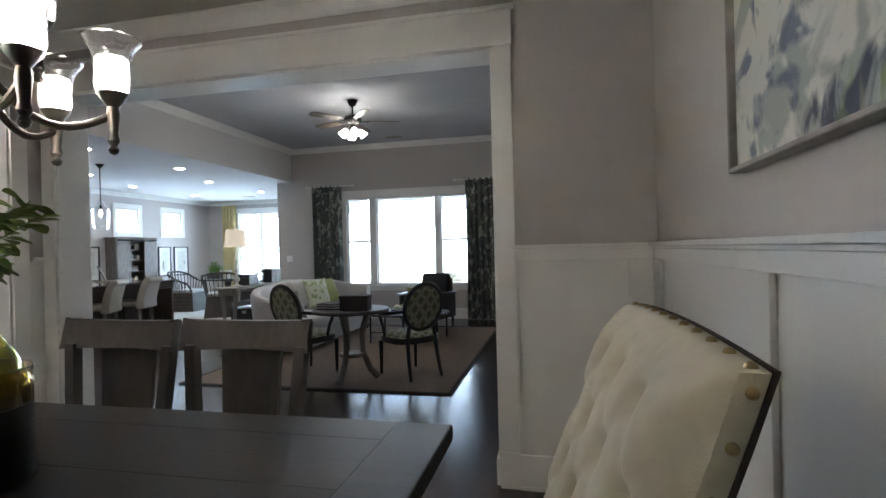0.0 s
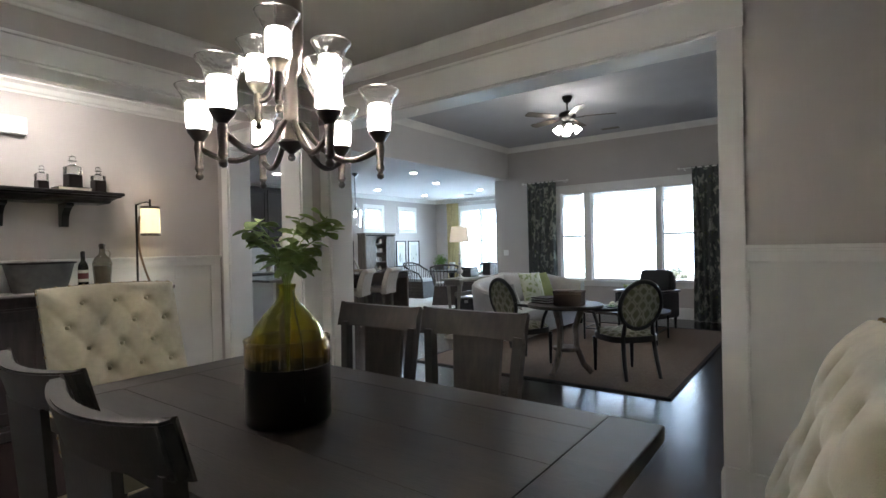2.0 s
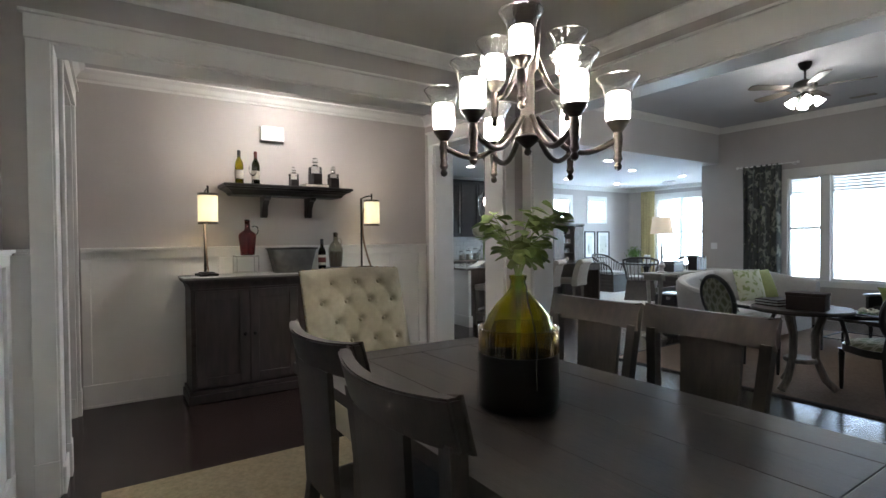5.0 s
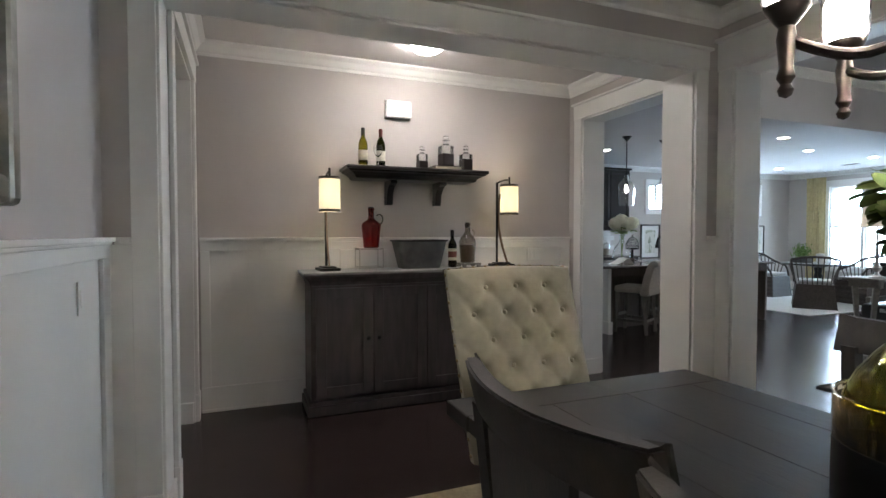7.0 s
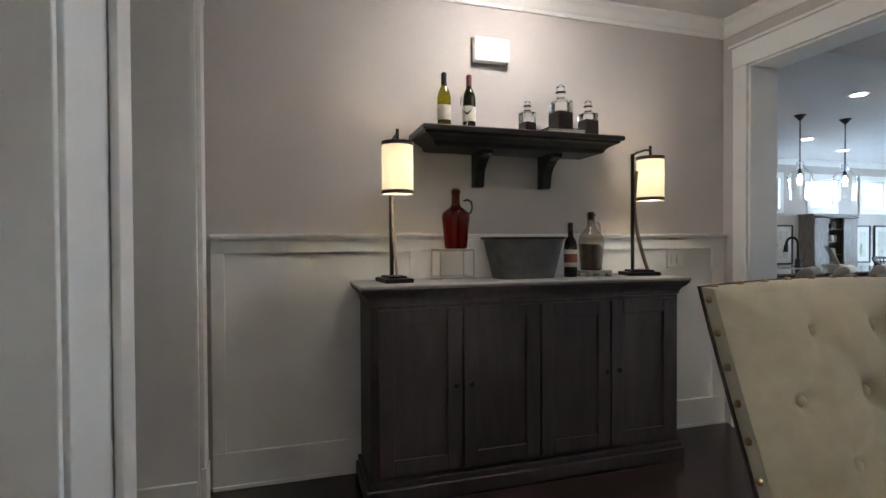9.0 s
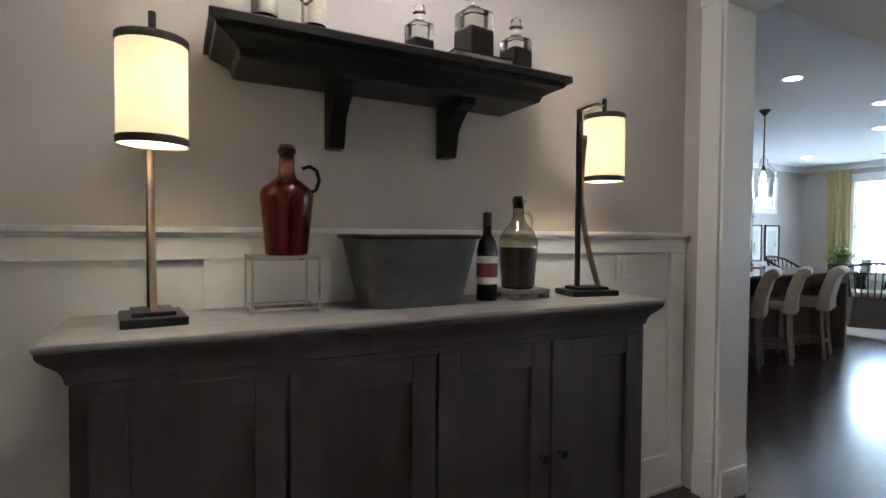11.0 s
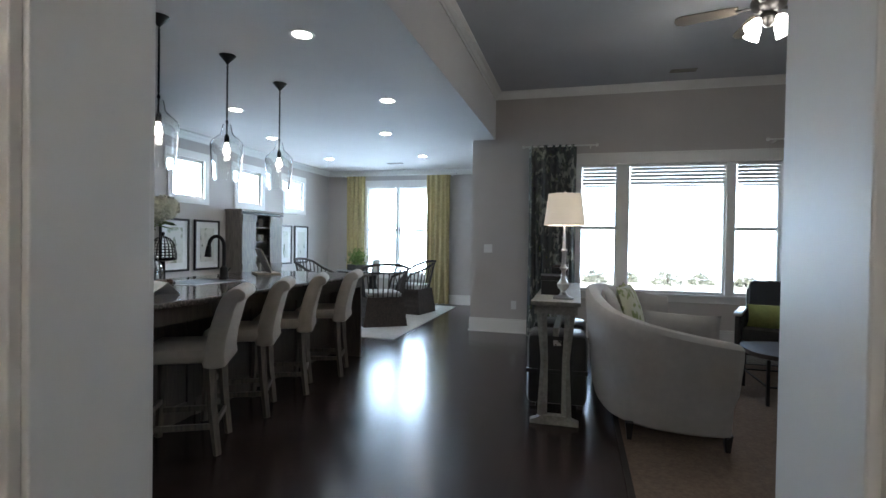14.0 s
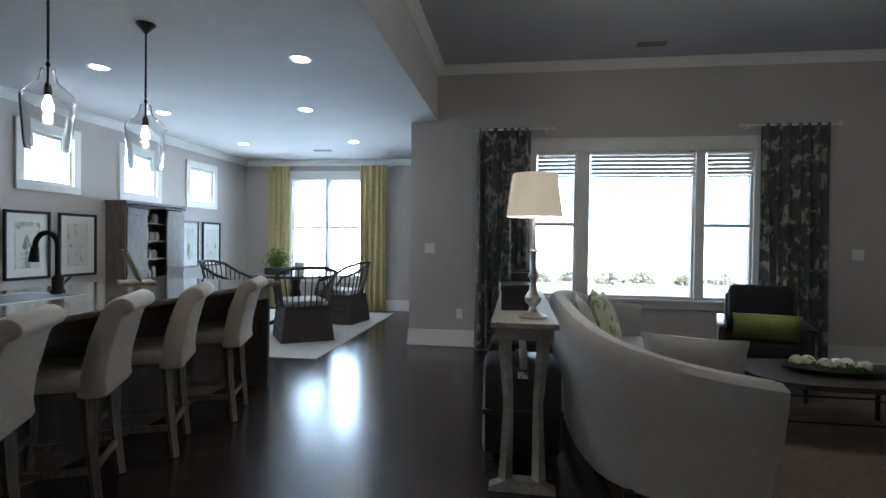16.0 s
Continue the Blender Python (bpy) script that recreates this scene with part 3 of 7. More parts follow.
def baseboard(name, origin, along, inside, s0, s1, h=0.2):
    return local_boxes(name, origin, along, inside, [(s0, s1, 0, 0.016, 0, h - 0.03), (s0, s1, 0, 0.011, h - 0.029, h), (s0, s1, 0.017, 0.03, 0, 0.02)], "white painted baseboard", "baseboard", 0.003)


baseboard("baseboard", (0, YG), (1, 0), (0, -1), XP, XL)
baseboard("baseboard", (XP, 0), (0, 1), (-1, 0), YG, YK)
baseboard("baseboard", (0, YK), (1, 0), (0, -1), XK, XP)
baseboard("baseboard", (XL, 0), (0, 1), (-1, 0), YA2, YG)
baseboard("baseboard", (XK, 0), (0, 1), (1, 0), 7.4, YK)
baseboard("baseboard", (0, YA2), (1, 0), (0, 1), XK, C0 - 0.1)
baseboard("baseboard", (0, -2.05), (1, 0), (0, 1), XW, XBB)
baseboard("baseboard", (XW, 0), (0, 1), (1, 0), -2.05, -0.82)


# ---- windows ----
def window(name, origin, along, out, s0, s1, z0, z1, double_hung, label, blind=0.0):
    """A white framed window set in the wall, with its panes; out: the way outdoors."""
    w = setting(new(name), label, "window")
    rows, f = [], 0.030
    def b(s_0, s_1, o0, o1, za, zb):
        xs = sorted(origin[0] + along[0] * s + out[0] * o for s, o in ((s_0, o0), (s_1, o1)))
        ys = sorted(origin[1] + along[1] * s + out[1] * o for s, o in ((s_0, o0), (s_1, o1)))
        return (*xs, *ys, za, zb)
    rows += [b(s0, s0 + f, 0.03, 0.11, z0, z1), b(s1 - f, s1, 0.03, 0.11, z0, z1), b(s0 + f, s1 - f, 0.03, 0.11, z0, z0 + f), b(s0 + f, s1 - f, 0.03, 0.11, z1 - f, z1)]
    zm = (z0 + z1) / 2
    if double_hung:
        rows.append(b(s0 + f, s1 - f, 0.04, 0.09, zm - 0.022, zm + 0.022))
    boxes("frame", rows, M_TRIM, w, bevel=0.003)
    spans = [(z0 + f, zm - 0.022), (zm + 0.022, z1 - f)] if double_hung else [(z0 + f, z1 - f)]
    for za, zb in spans:
        p = boxes("pane", [b(s0 + f, s1 - f, 0.066, 0.070, za, zb)], M_PANE, w)
        p.visible_shadow = False
    if blind:
        bm = bmesh.new()
        zz = z1 - 0.05
        while zz > z1 - blind:
            r = b(s0 + 0.035, s1 - 0.035, 0.004, 0.016, zz - 0.040, zz)
            add_box(bm, *r)
            zz -= 0.047
        add_box(bm, *b(s0 + 0.047, s1 - 0.047, 0.001, 0.029, z1 - 0.045, z1 - 0.004))
        add_box(bm, *b(s0 + 0.05, s1 - 0.05, 0.002, 0.029, zz - 0.022, zz))
        part("raised_blind", bm, M_TRIM, w, label="white slatted blind pulled up")
    return w


for n, ((a, b), dh) in enumerate(zip((W1, W2, W3), (True, False, True))):
    window(f"window_{n + 1}", (0, YG), (1, 0), (0, 1), a, b, WZ0, WZ1, dh, "white framed living room window with raised blind", blind=0.24)
window("window_4", (0, YK), (1, 0), (0, 1), N0, (N0 + N1) / 2 - 0.02, NZ0, NZ1, True, "tall white framed nook window", blind=0.12)
window("window_5", (0, YK), (1, 0), (0, 1), (N0 + N1) / 2 + 0.02, N1, NZ0, NZ1, True, "tall white framed nook window", blind=0.12)
for n, (a, b) in enumerate(KW):
    window(f"window_{n + 6}", (XK, 0), (0, 1), (-1, 0), a, b, KZ0, KZ1, False, "small high white framed kitchen window")
# casings on the room side, and the mullion posts
local_boxes("trim_window_living", (0, YG), (1, 0), (0, -1), [(W1[0] - 0.09, W1[0] + 0.01, 0.001, 0.022, WZ0 + 0.005, WZ1 - 0.005), (W3[1] - 0.01, W3[1] + 0.09, 0.001, 0.022, WZ0 + 0.005, WZ1 - 0.005), (W1[1] - 0.01, W2[0] + 0.01, -0.12, 0.022, WZ0, WZ1 - 0.005),
    (W2[1] - 0.01, W3[0] + 0.01, -0.12, 0.022, WZ0, WZ1 - 0.005), (W1[0] - 0.10, W3[1] + 0.10, 0.001, 0.026, WZ1 - 0.004, WZ1 + 0.13), (W1[0] - 0.12, W3[1] + 0.12, 0.001, 0.045, WZ1 + 0.131, WZ1 + 0.15), (W1[0] - 0.12, W3[1] + 0.12, -0.02, 0.06, WZ0 - 0.03, WZ0 - 0.001), (W1[0] - 0.09, W3[1] + 0.09, 0.001, 0.02, WZ0 - 0.11, WZ0 - 0.031)], "white painted window casing with sill", "casing")
_nm = (N0 + N1) / 2
local_boxes("trim_window_nook", (0, YK), (1, 0), (0, -1), [(N0 - 0.09, N0 + 0.01, 0.001, 0.022, NZ0, NZ1 - 0.005), (N1 - 0.01, N1 + 0.09, 0.001, 0.022, NZ0, NZ1 - 0.005), (_nm - 0.03, _nm + 0.03, -0.12, 0.022, NZ0, NZ1 - 0.005), (N0 - 0.1, N1 + 0.1, 0.001, 0.026, NZ1 - 0.004, NZ1 + 0.13), (N0 - 0.12, N1 + 0.12, -0.02, 0.06, NZ0 - 0.03, NZ0 - 0.001), (N0 - 0.09, N1 + 0.09, 0.001, 0.02, NZ0 - 0.11, NZ0 - 0.031)], "white painted window casing with sill", "casing")
for a, b in KW:
    local_boxes("trim_window_kitchen", (XK, 0), (0, 1), (1, 0), [(a - 0.08, a + 0.01, 0.001, 0.022, KZ0 - 0.005, KZ1 + 0.005), (b - 0.01, b + 0.08, 0.001, 0.022, KZ0 - 0.005, KZ1 + 0.005), (a - 0.08, b + 0.08, 0.001, 0.024, KZ1 + 0.006, KZ1 + 0.11), (a - 0.08, b + 0.08, 0.001, 0.024, KZ0 - 0.09, KZ0 - 0.006)], "white painted casing of a high window", "casing")

# skylight in the window openings
window_light((N0 + N1) / 2, YK + 0.55, 1.5, 1.6, 2.1, 180, 62)
_bd = setting(boxes("backdrop", [(-45, 40, 27.0, 27.2, -0.3, 5.8)], M_HAZE), "bright hazy sky beyond the lawn", "backdrop")
for a, b in KW:
    window_light(XK - 0.5, (a + b) / 2, 2.13, 0.7, 0.6, -90, 13)
# ---- dining room ----
def dining_table():
    t = thing("dining_table", "long weathered dark wood dining table with breadboard ends", "table")
    x0, x1, y0, y1, z0, z1 = -2.72, -0.49, 0.46, 1.57, 0.715, 0.765
    n = 7
    w = (y1 - y0) / n
    for k in range(n):
        bm = bmesh.new()
        add_box(bm, x0 + 0.1805, x1 - 0.1805, y0 + k * w + 0.0003, y0 + (k + 1) * w - 0.0003, z0, z1 - 0.0006 * (k % 2), bevel=0.0009)
        part("plank", bm, M_TABLE, t)
    for a, b in ((x0, x0 + 0.18), (x1 - 0.18, x1)):
        bm = bmesh.new()
        add_box(bm, a, b, y0 - 0.004, y1 + 0.004, z0 - 0.004, z1, bevel=0.006)
        part("breadboard_end", bm, M_TABLE, t)
    for y in (y0 + 0.12, y1 - 0.145):
        boxes("apron", [(x0 + 0.2, x1 - 0.2, y, y + 0.025, 0.62, z0)], M_TABLE, t, bevel=0.004)
    for x in (x0 + 0.42, x1 - 0.42):
        bm = bmesh.new()
        add_box(bm, x - 0.06, x + 0.06, 0.70, 1.30, 0.012, 0.10, bevel=0.012)
        add_box(bm, x - 0.05, x + 0.05, 0.66, 1.34, 0.63, 0.713, bevel=0.01)
        add_lathe(bm, [(0.075, 0.10), (0.085, 0.13), (0.055, 0.18), (0.085, 0.34), (0.06, 0.52), (0.08, 0.60), (0.08, 0.63)], 20, Matrix.Translation((x, 1.0, 0)))
        part("pedestal", bm, M_TABLE, t, smooth=True)
    boxes("stretcher", [(x0 + 0.48, x1 - 0.48, 0.95, 1.05, 0.06, 0.13)], M_TABLE, t, bevel=0.008)
    return t


dining_table()


def dining_chair():
    """Faces +y; its back stands at y = 0."""
    c = thing("dining_chair", "weathered dark wood dining chair with curved top rail and broad splat", "chair", group="wooden chairs at the dining table")
    H = 1.05
    bm = bmesh.new()
    def rail(u, v):
        a = (u - 0.5) * 0.56
        bow = 0.055 * (1 - (2 * u - 1) ** 2)
        zz = H - 0.105 + 0.105 * v + 0.012 * (2 * u - 1) ** 2 * v
        return a, -bow - 0.03 * v, zz
    front = add_grid(bm, 14, 3, lambda u, v: (rail(u, v)[0], rail(u, v)[1] + 0.016, rail(u, v)[2]))
    back = add_grid(bm, 14, 3, lambda u, v: (rail(u, v)[0], rail(u, v)[1] - 0.018, rail(u, v)[2]))
    bmesh.ops.bridge_loops(bm, edges=[e for e in bm.edges if e.is_boundary])
    bmesh.ops.bevel(bm, geom=[e for e in bm.edges if e.calc_face_angle(0) > 0.9], offset=0.006, segments=2, affect="EDGES")
    part("top_rail", bm, M_GREYWOOD_DARK, c, smooth=True)
    bm = bmesh.new()
    def splat(u, v):
        w = 0.115 + 0.018 * v
        return (u - 0.5) * 2 * w, -0.05 * (1 - (2 * (0.5 + (u - 0.5) * 0.35) - 1) ** 2) + 0.02 * (1 - v) - 0.012 * v, 0.50 + (H - 0.60) * v
    add_grid(bm, 6, 6, lambda u, v: (splat(u, v)[0], splat(u, v)[1] + 0.010, splat(u, v)[2]))
    add_grid(bm, 6, 6, lambda u, v: (splat(u, v)[0], splat(u, v)[1] - 0.010, splat(u, v)[2]))
    bmesh.ops.bridge_loops(bm, edges=[e for e in bm.edges if e.is_boundary])
    part("splat", bm, M_GREYWOOD_DARK, c, smooth=True)
    for s in (-1, 1):
        bm = bmesh.new()
        pts = [(s * 0.215, -0.06, 0.02), (s * 0.215, -0.01, 0.22), (s * 0.215, 0.02, 0.45), (s * 0.225, 0.01, 0.70), (s * 0.245, -0.012, H - 0.09)]
        rings = []
        for x, y, z in pts:
            rings.append([bm.verts.new((x + dx, y + dy, z)) for dx, dy in ((-0.022, -0.022), (0.022, -0.022), (0.022, 0.022), (-0.022, 0.022))])
        for a, b in zip(rings, rings[1:]):
            for k in range(4):
                bm.faces.new((a[k], a[(k + 1) % 4], b[(k + 1) % 4], b[k]))
        bm.faces.new(rings[0])
        bm.faces.new(rings[-1])
        bmesh.ops.bevel(bm, geom=[e for e in bm.edges if e.calc_face_angle(0) > 0.9], offset=0.005, segments=1, affect="EDGES")
        part("back_post", bm, M_GREYWOOD_DARK, c)
        bm = bmesh.new()
        add_box(bm, s * 0.215 - 0.024, s * 0.215 + 0.024, 0.37, 0.42, 0.02, 0.43, bevel=0.006)
        part("leg", bm, M_GREYWOOD_DARK, c)
        bm = bmesh.new()
        add_box(bm, s * 0.215 - 0.012, s * 0.215 + 0.012, 0.02, 0.38, 0.16, 0.20, bevel=0.004)
        part("stretcher", bm, M_GREYWOOD_DARK, c)
    bm = bmesh.new()
    add_prism(bm, [(-0.215, 0.0), (0.215, 0.0), (0.25, 0.44), (-0.25, 0.44)], 0.435, 0.475)
    bmesh.ops.bevel(bm, geom=[e for e in bm.edges], offset=0.012, segments=2, affect="EDGES")
    part("seat", bm, M_GREYWOOD_DARK, c, smooth=True)
    return c


_c = dining_chair()
_c.matrix_world = pose(-1.875, 0.33, 0, 0, 0, 2)
copy_thing(_c, pose(-1.285, 0.285, 0, 0, 0, 0))
copy_thing(_c, pose(-1.938, 1.745, 0, 0, 0, 179))
copy_thing(_c, pose(-1.368, 1.77, 0, 0, 0, 180))


def tufted_chair():
    """Faces +y; the back's top is at y = 0. A buttoned high back with nail heads down its edges."""
    c = thing("tufted_dining_chair", "cream linen dining chair with button tufted back and nail heads", "chair", group="tufted chairs at the table ends")
    W, Z0, Z1 = 0.655, 0.42, 1.195
    buttons = []
    rows = 6
    for r in range(rows):
        cols = 4 if r % 2 == 0 else 3
        for k in range(cols):
            u = (k + 0.5) / cols if cols == 4 else (k + 1) / 4
            u = 0.5 + ((k - (cols - 1) / 2) * 0.155) / W
            buttons.append((u, 0.16 + r * 0.145))
    def centre(v):
        return 0.29 * (1 - v) ** 1.05
    def width(v):
        return W * (0.97 + 0.03 * v)
    def puff(u, v):
        x, z = u * W, v * 0.77
        d = 1.0
        dips = 0.0
        for bu, bv in buttons:
            r2 = (x - bu * W) ** 2 + (z - bv * 0.77) ** 2
            dips += math.exp(-r2 / 0.0009) * 0.026
        for bu, bv in buttons:
            for du, dv in ((0.0775, 0.112), (-0.0775, 0.112)):
                ax, az = bu * W, bv * 0.77
                tx, tz = x - ax, z - az
                L = math.hypot(du, dv)
                s = (tx * du + tz * dv) / L
                if -0.01 < s < L + 0.01 and bv < 0.86:
                    p = abs(tx * dv - tz * du) / L
                    dips += 0.0055 * math.exp(-p * p / 0.00022)
        edge = min(u, 1 - u) * W
        edge = min(edge, (1 - v) * 0.77)
        round_ = 0.058 * (1 - min(1, edge / 0.105)) ** 2
        return 0.045 - min(dips, 0.036) - round_
    bm = bmesh.new()
    def skin(u, v):
        return Vector(((u - 0.5) * width(v) + 0.0, centre(v) + puff(u, v), Z0 + (Z1 - Z0) * v - 0.012 * (2 * u - 1) ** 2))
    f = add_grid(bm, 64, 72, skin)
    add_grid(bm, 64, 12, lambda u, v: Vector(((u - 0.5) * width(v), centre(v) - 0.045, Z0 + (Z1 - Z0) * v - 0.012 * (2 * u - 1) ** 2)))
    # close the rim between front and back
    for s in (0.0, 1.0):
        add_grid(bm, 72, 4, lambda u, w, s=s: Vector(((s - 0.5) * width(u), centre(u) - 0.045 + w * (0.045 + puff(s, u)), Z0 + (Z1 - Z0) * u - 0.012)))
    add_grid(bm, 64, 4, lambda u, w: Vector(((u - 0.5) * width(1), -0.045 + w * (0.045 + puff(u, 1)), Z1 - 0.012 * (2 * u - 1) ** 2)))
    bmesh.ops.remove_doubles(bm, verts=bm.verts[:], dist=0.0008)
    part("back", bm, M_LINEN, c, smooth=True)
    first = None
    for bu, bv in buttons:
        q = skin(bu, bv) + Vector((0, 0.002, 0))
        if first is None:
            bm = bmesh.new()
            add_lathe(bm, [(0.012, 0), (0.011, 0.005), (0.006, 0.009), (0.0, 0.010)], 10, pose(0, 0, 0, -90, 0, 0), close=False)
            b = first = part("button", bm, M_LINEN, c, smooth=True)
        else:
            b = new("button", first.data)
            b.parent = c
        b.location = q
    bm = bmesh.new()
    for s in (-1, 1):
        for k in range(13):
            v = 0.03 + k * 0.0785
            add_lathe(bm, [(0.0080, 0), (0.0071, 0.004), (0.0041, 0.0065), (0.0, 0.0072)], 10, Matrix.Translation((s * width(v) / 2, centre(v) - 0.032, Z0 + (Z1 - Z0) * v - 0.012)) @ pose(0, 0, 0, 0, s * 90, 0), close=False)
    for k in range(11):
        u = 0.03 + k * 0.094
        add_lathe(bm, [(0.0080, 0), (0.0071, 0.004), (0.0041, 0.0065), (0.0, 0.0072)], 10, Matrix.Translation(((u - 0.5) * W, -0.032, Z1 - 0.012 * (2 * u - 1) ** 2)), close=False)
    part("nail_heads", bm, M_BRASS, c, smooth=True, label="antique brass nail heads")["kind"] = "stuff"
    bm = bmesh.new()
    def rim(u, v):
        return Vector(((u - 0.5) * (width(v) + 0.006), centre(v) - 0.047, Z0 + (Z1 - Z0) * v - 0.012 * (2 * u - 1) ** 2 + 0.002))
    add_grid(bm, 12, 10, rim)
    add_grid(bm, 12, 10, lambda u, v: rim(u, v) - Vector((0, 0.006, 0)))
    bmesh.ops.bridge_loops(bm, edges=[e for e in bm.edges if e.is_boundary])
    part("back_cover", bm, M_PLUMFAB, c, smooth=True, label="dark brown fabric back")
    bm = bmesh.new()
    add_box(bm, -0.27, 0.27, 0.27, 0.76, 0.33, 0.50, bevel=0.035)
    part("seat", bm, M_LINEN, c, smooth=True)
    for x, y in ((-0.23, 0.28), (0.23, 0.28), (-0.23, 0.70), (0.23, 0.70)):
        bm = bmesh.new()
        add_lathe(bm, [(0.016, 0.012), (0.028, 0.33)], 4, Matrix.Translation((x, y, 0)) @ pose(0, 0, 0, 0, 0, 45))
        part("leg", bm, M_DARKWOOD, c)
    return c


_t = tufted_chair()
_t.matrix_world = pose(-3.20, 0.985, 0, 0, 0, -91)
copy_thing(_t, pose(0.006, 0.918, 0, 0, 0, 93))


def chandelier():
    c = thing("chandelier", "bronze two tier chandelier with nine lit flared glass shades", "chandelier", Matrix.Translation((-1.487, 0.895, 0)))
    bm = bmesh.new()
    add_lathe(bm, [(0.0, 1.652), (0.010, 1.656), (0.013, 1.667), (0.008, 1.676), (0.016, 1.684), (0.042, 1.705), (0.046, 1.712), (0.030, 1.722), (0.024, 1.76), (0.024, 1.93), (0.036, 1.95), (0.040, 2.00), (0.046, 2.06), (0.046, 2.72), (0.070, 2.76), (0.075, ZD - 0.0005)], 20)
    part("stem", bm, M_BRONZE, c, smooth=True)
    def arm(ang, r, z_root, z_end, sag):
        a = radians(ang)
        ca, sa = math.cos(a), math.sin(a)
        pts = []
        for k in range(11):
            f = k / 10
            pts.append((ca * (0.03 + (r - 0.03) * f ** 0.85), sa * (0.03 + (r - 0.03) * f ** 0.85), z_root + (z_end - z_root) * f - sag * math.sin(math.pi * f ** 0.8)))
        bm = bmesh.new()
        add_tube(bm, pts, 0.010, 8)
        add_lathe(bm, [(0.0, -0.105), (0.010, -0.10), (0.013, -0.09), (0.008, -0.08), (0.015, -0.068), (0.011, -0.05), (0.016, 0.0), (0.013, 0.02), (0.022, 0.032), (0.036, 0.052), (0.036, 0.058), (0.0, 0.058)], 14, Matrix.Translation((ca * r, sa * r, z_end)), close=False)
        arm_ob = part("arm", bm, M_BRONZE, c, smooth=True)
        bm = bmesh.new()
        prof = [(0.037, 0.06), (0.041, 0.073), (0.042, 0.12), (0.043, 0.142), (0.049, 0.165), (0.060, 0.183), (0.068, 0.193), (0.070, 0.198)]
        inner = [(q - 0.003, z) for q, z in reversed(prof)]
        add_lathe(bm, prof + inner, 24, Matrix.Translation((ca * r, sa * r, z_end)), close=False)
        g = part("glass_shade", bm, M_SEEDGLASS, c, smooth=True, label="seeded clear glass shade")
        bm = bmesh.new()
        add_lathe(bm, [(0.0, 0.062), (0.030, 0.062), (0.036, 0.07), (0.037, 0.138), (0.033, 0.148), (0.0, 0.148)], 20, Matrix.Translation((ca * r, sa * r, z_end)), close=False)
        part("bulb", bm, M_BULB, c, smooth=True, label="glowing frosted inner cylinder")
    for k in range(6):
        arm(44 + 60 * k, 0.292, 1.78, 1.695, 0.085)
    for k in range(3):
        arm(-50 + 120 * k, 0.146, 2.0, 1.878, 0.06)
    return c


chandelier()


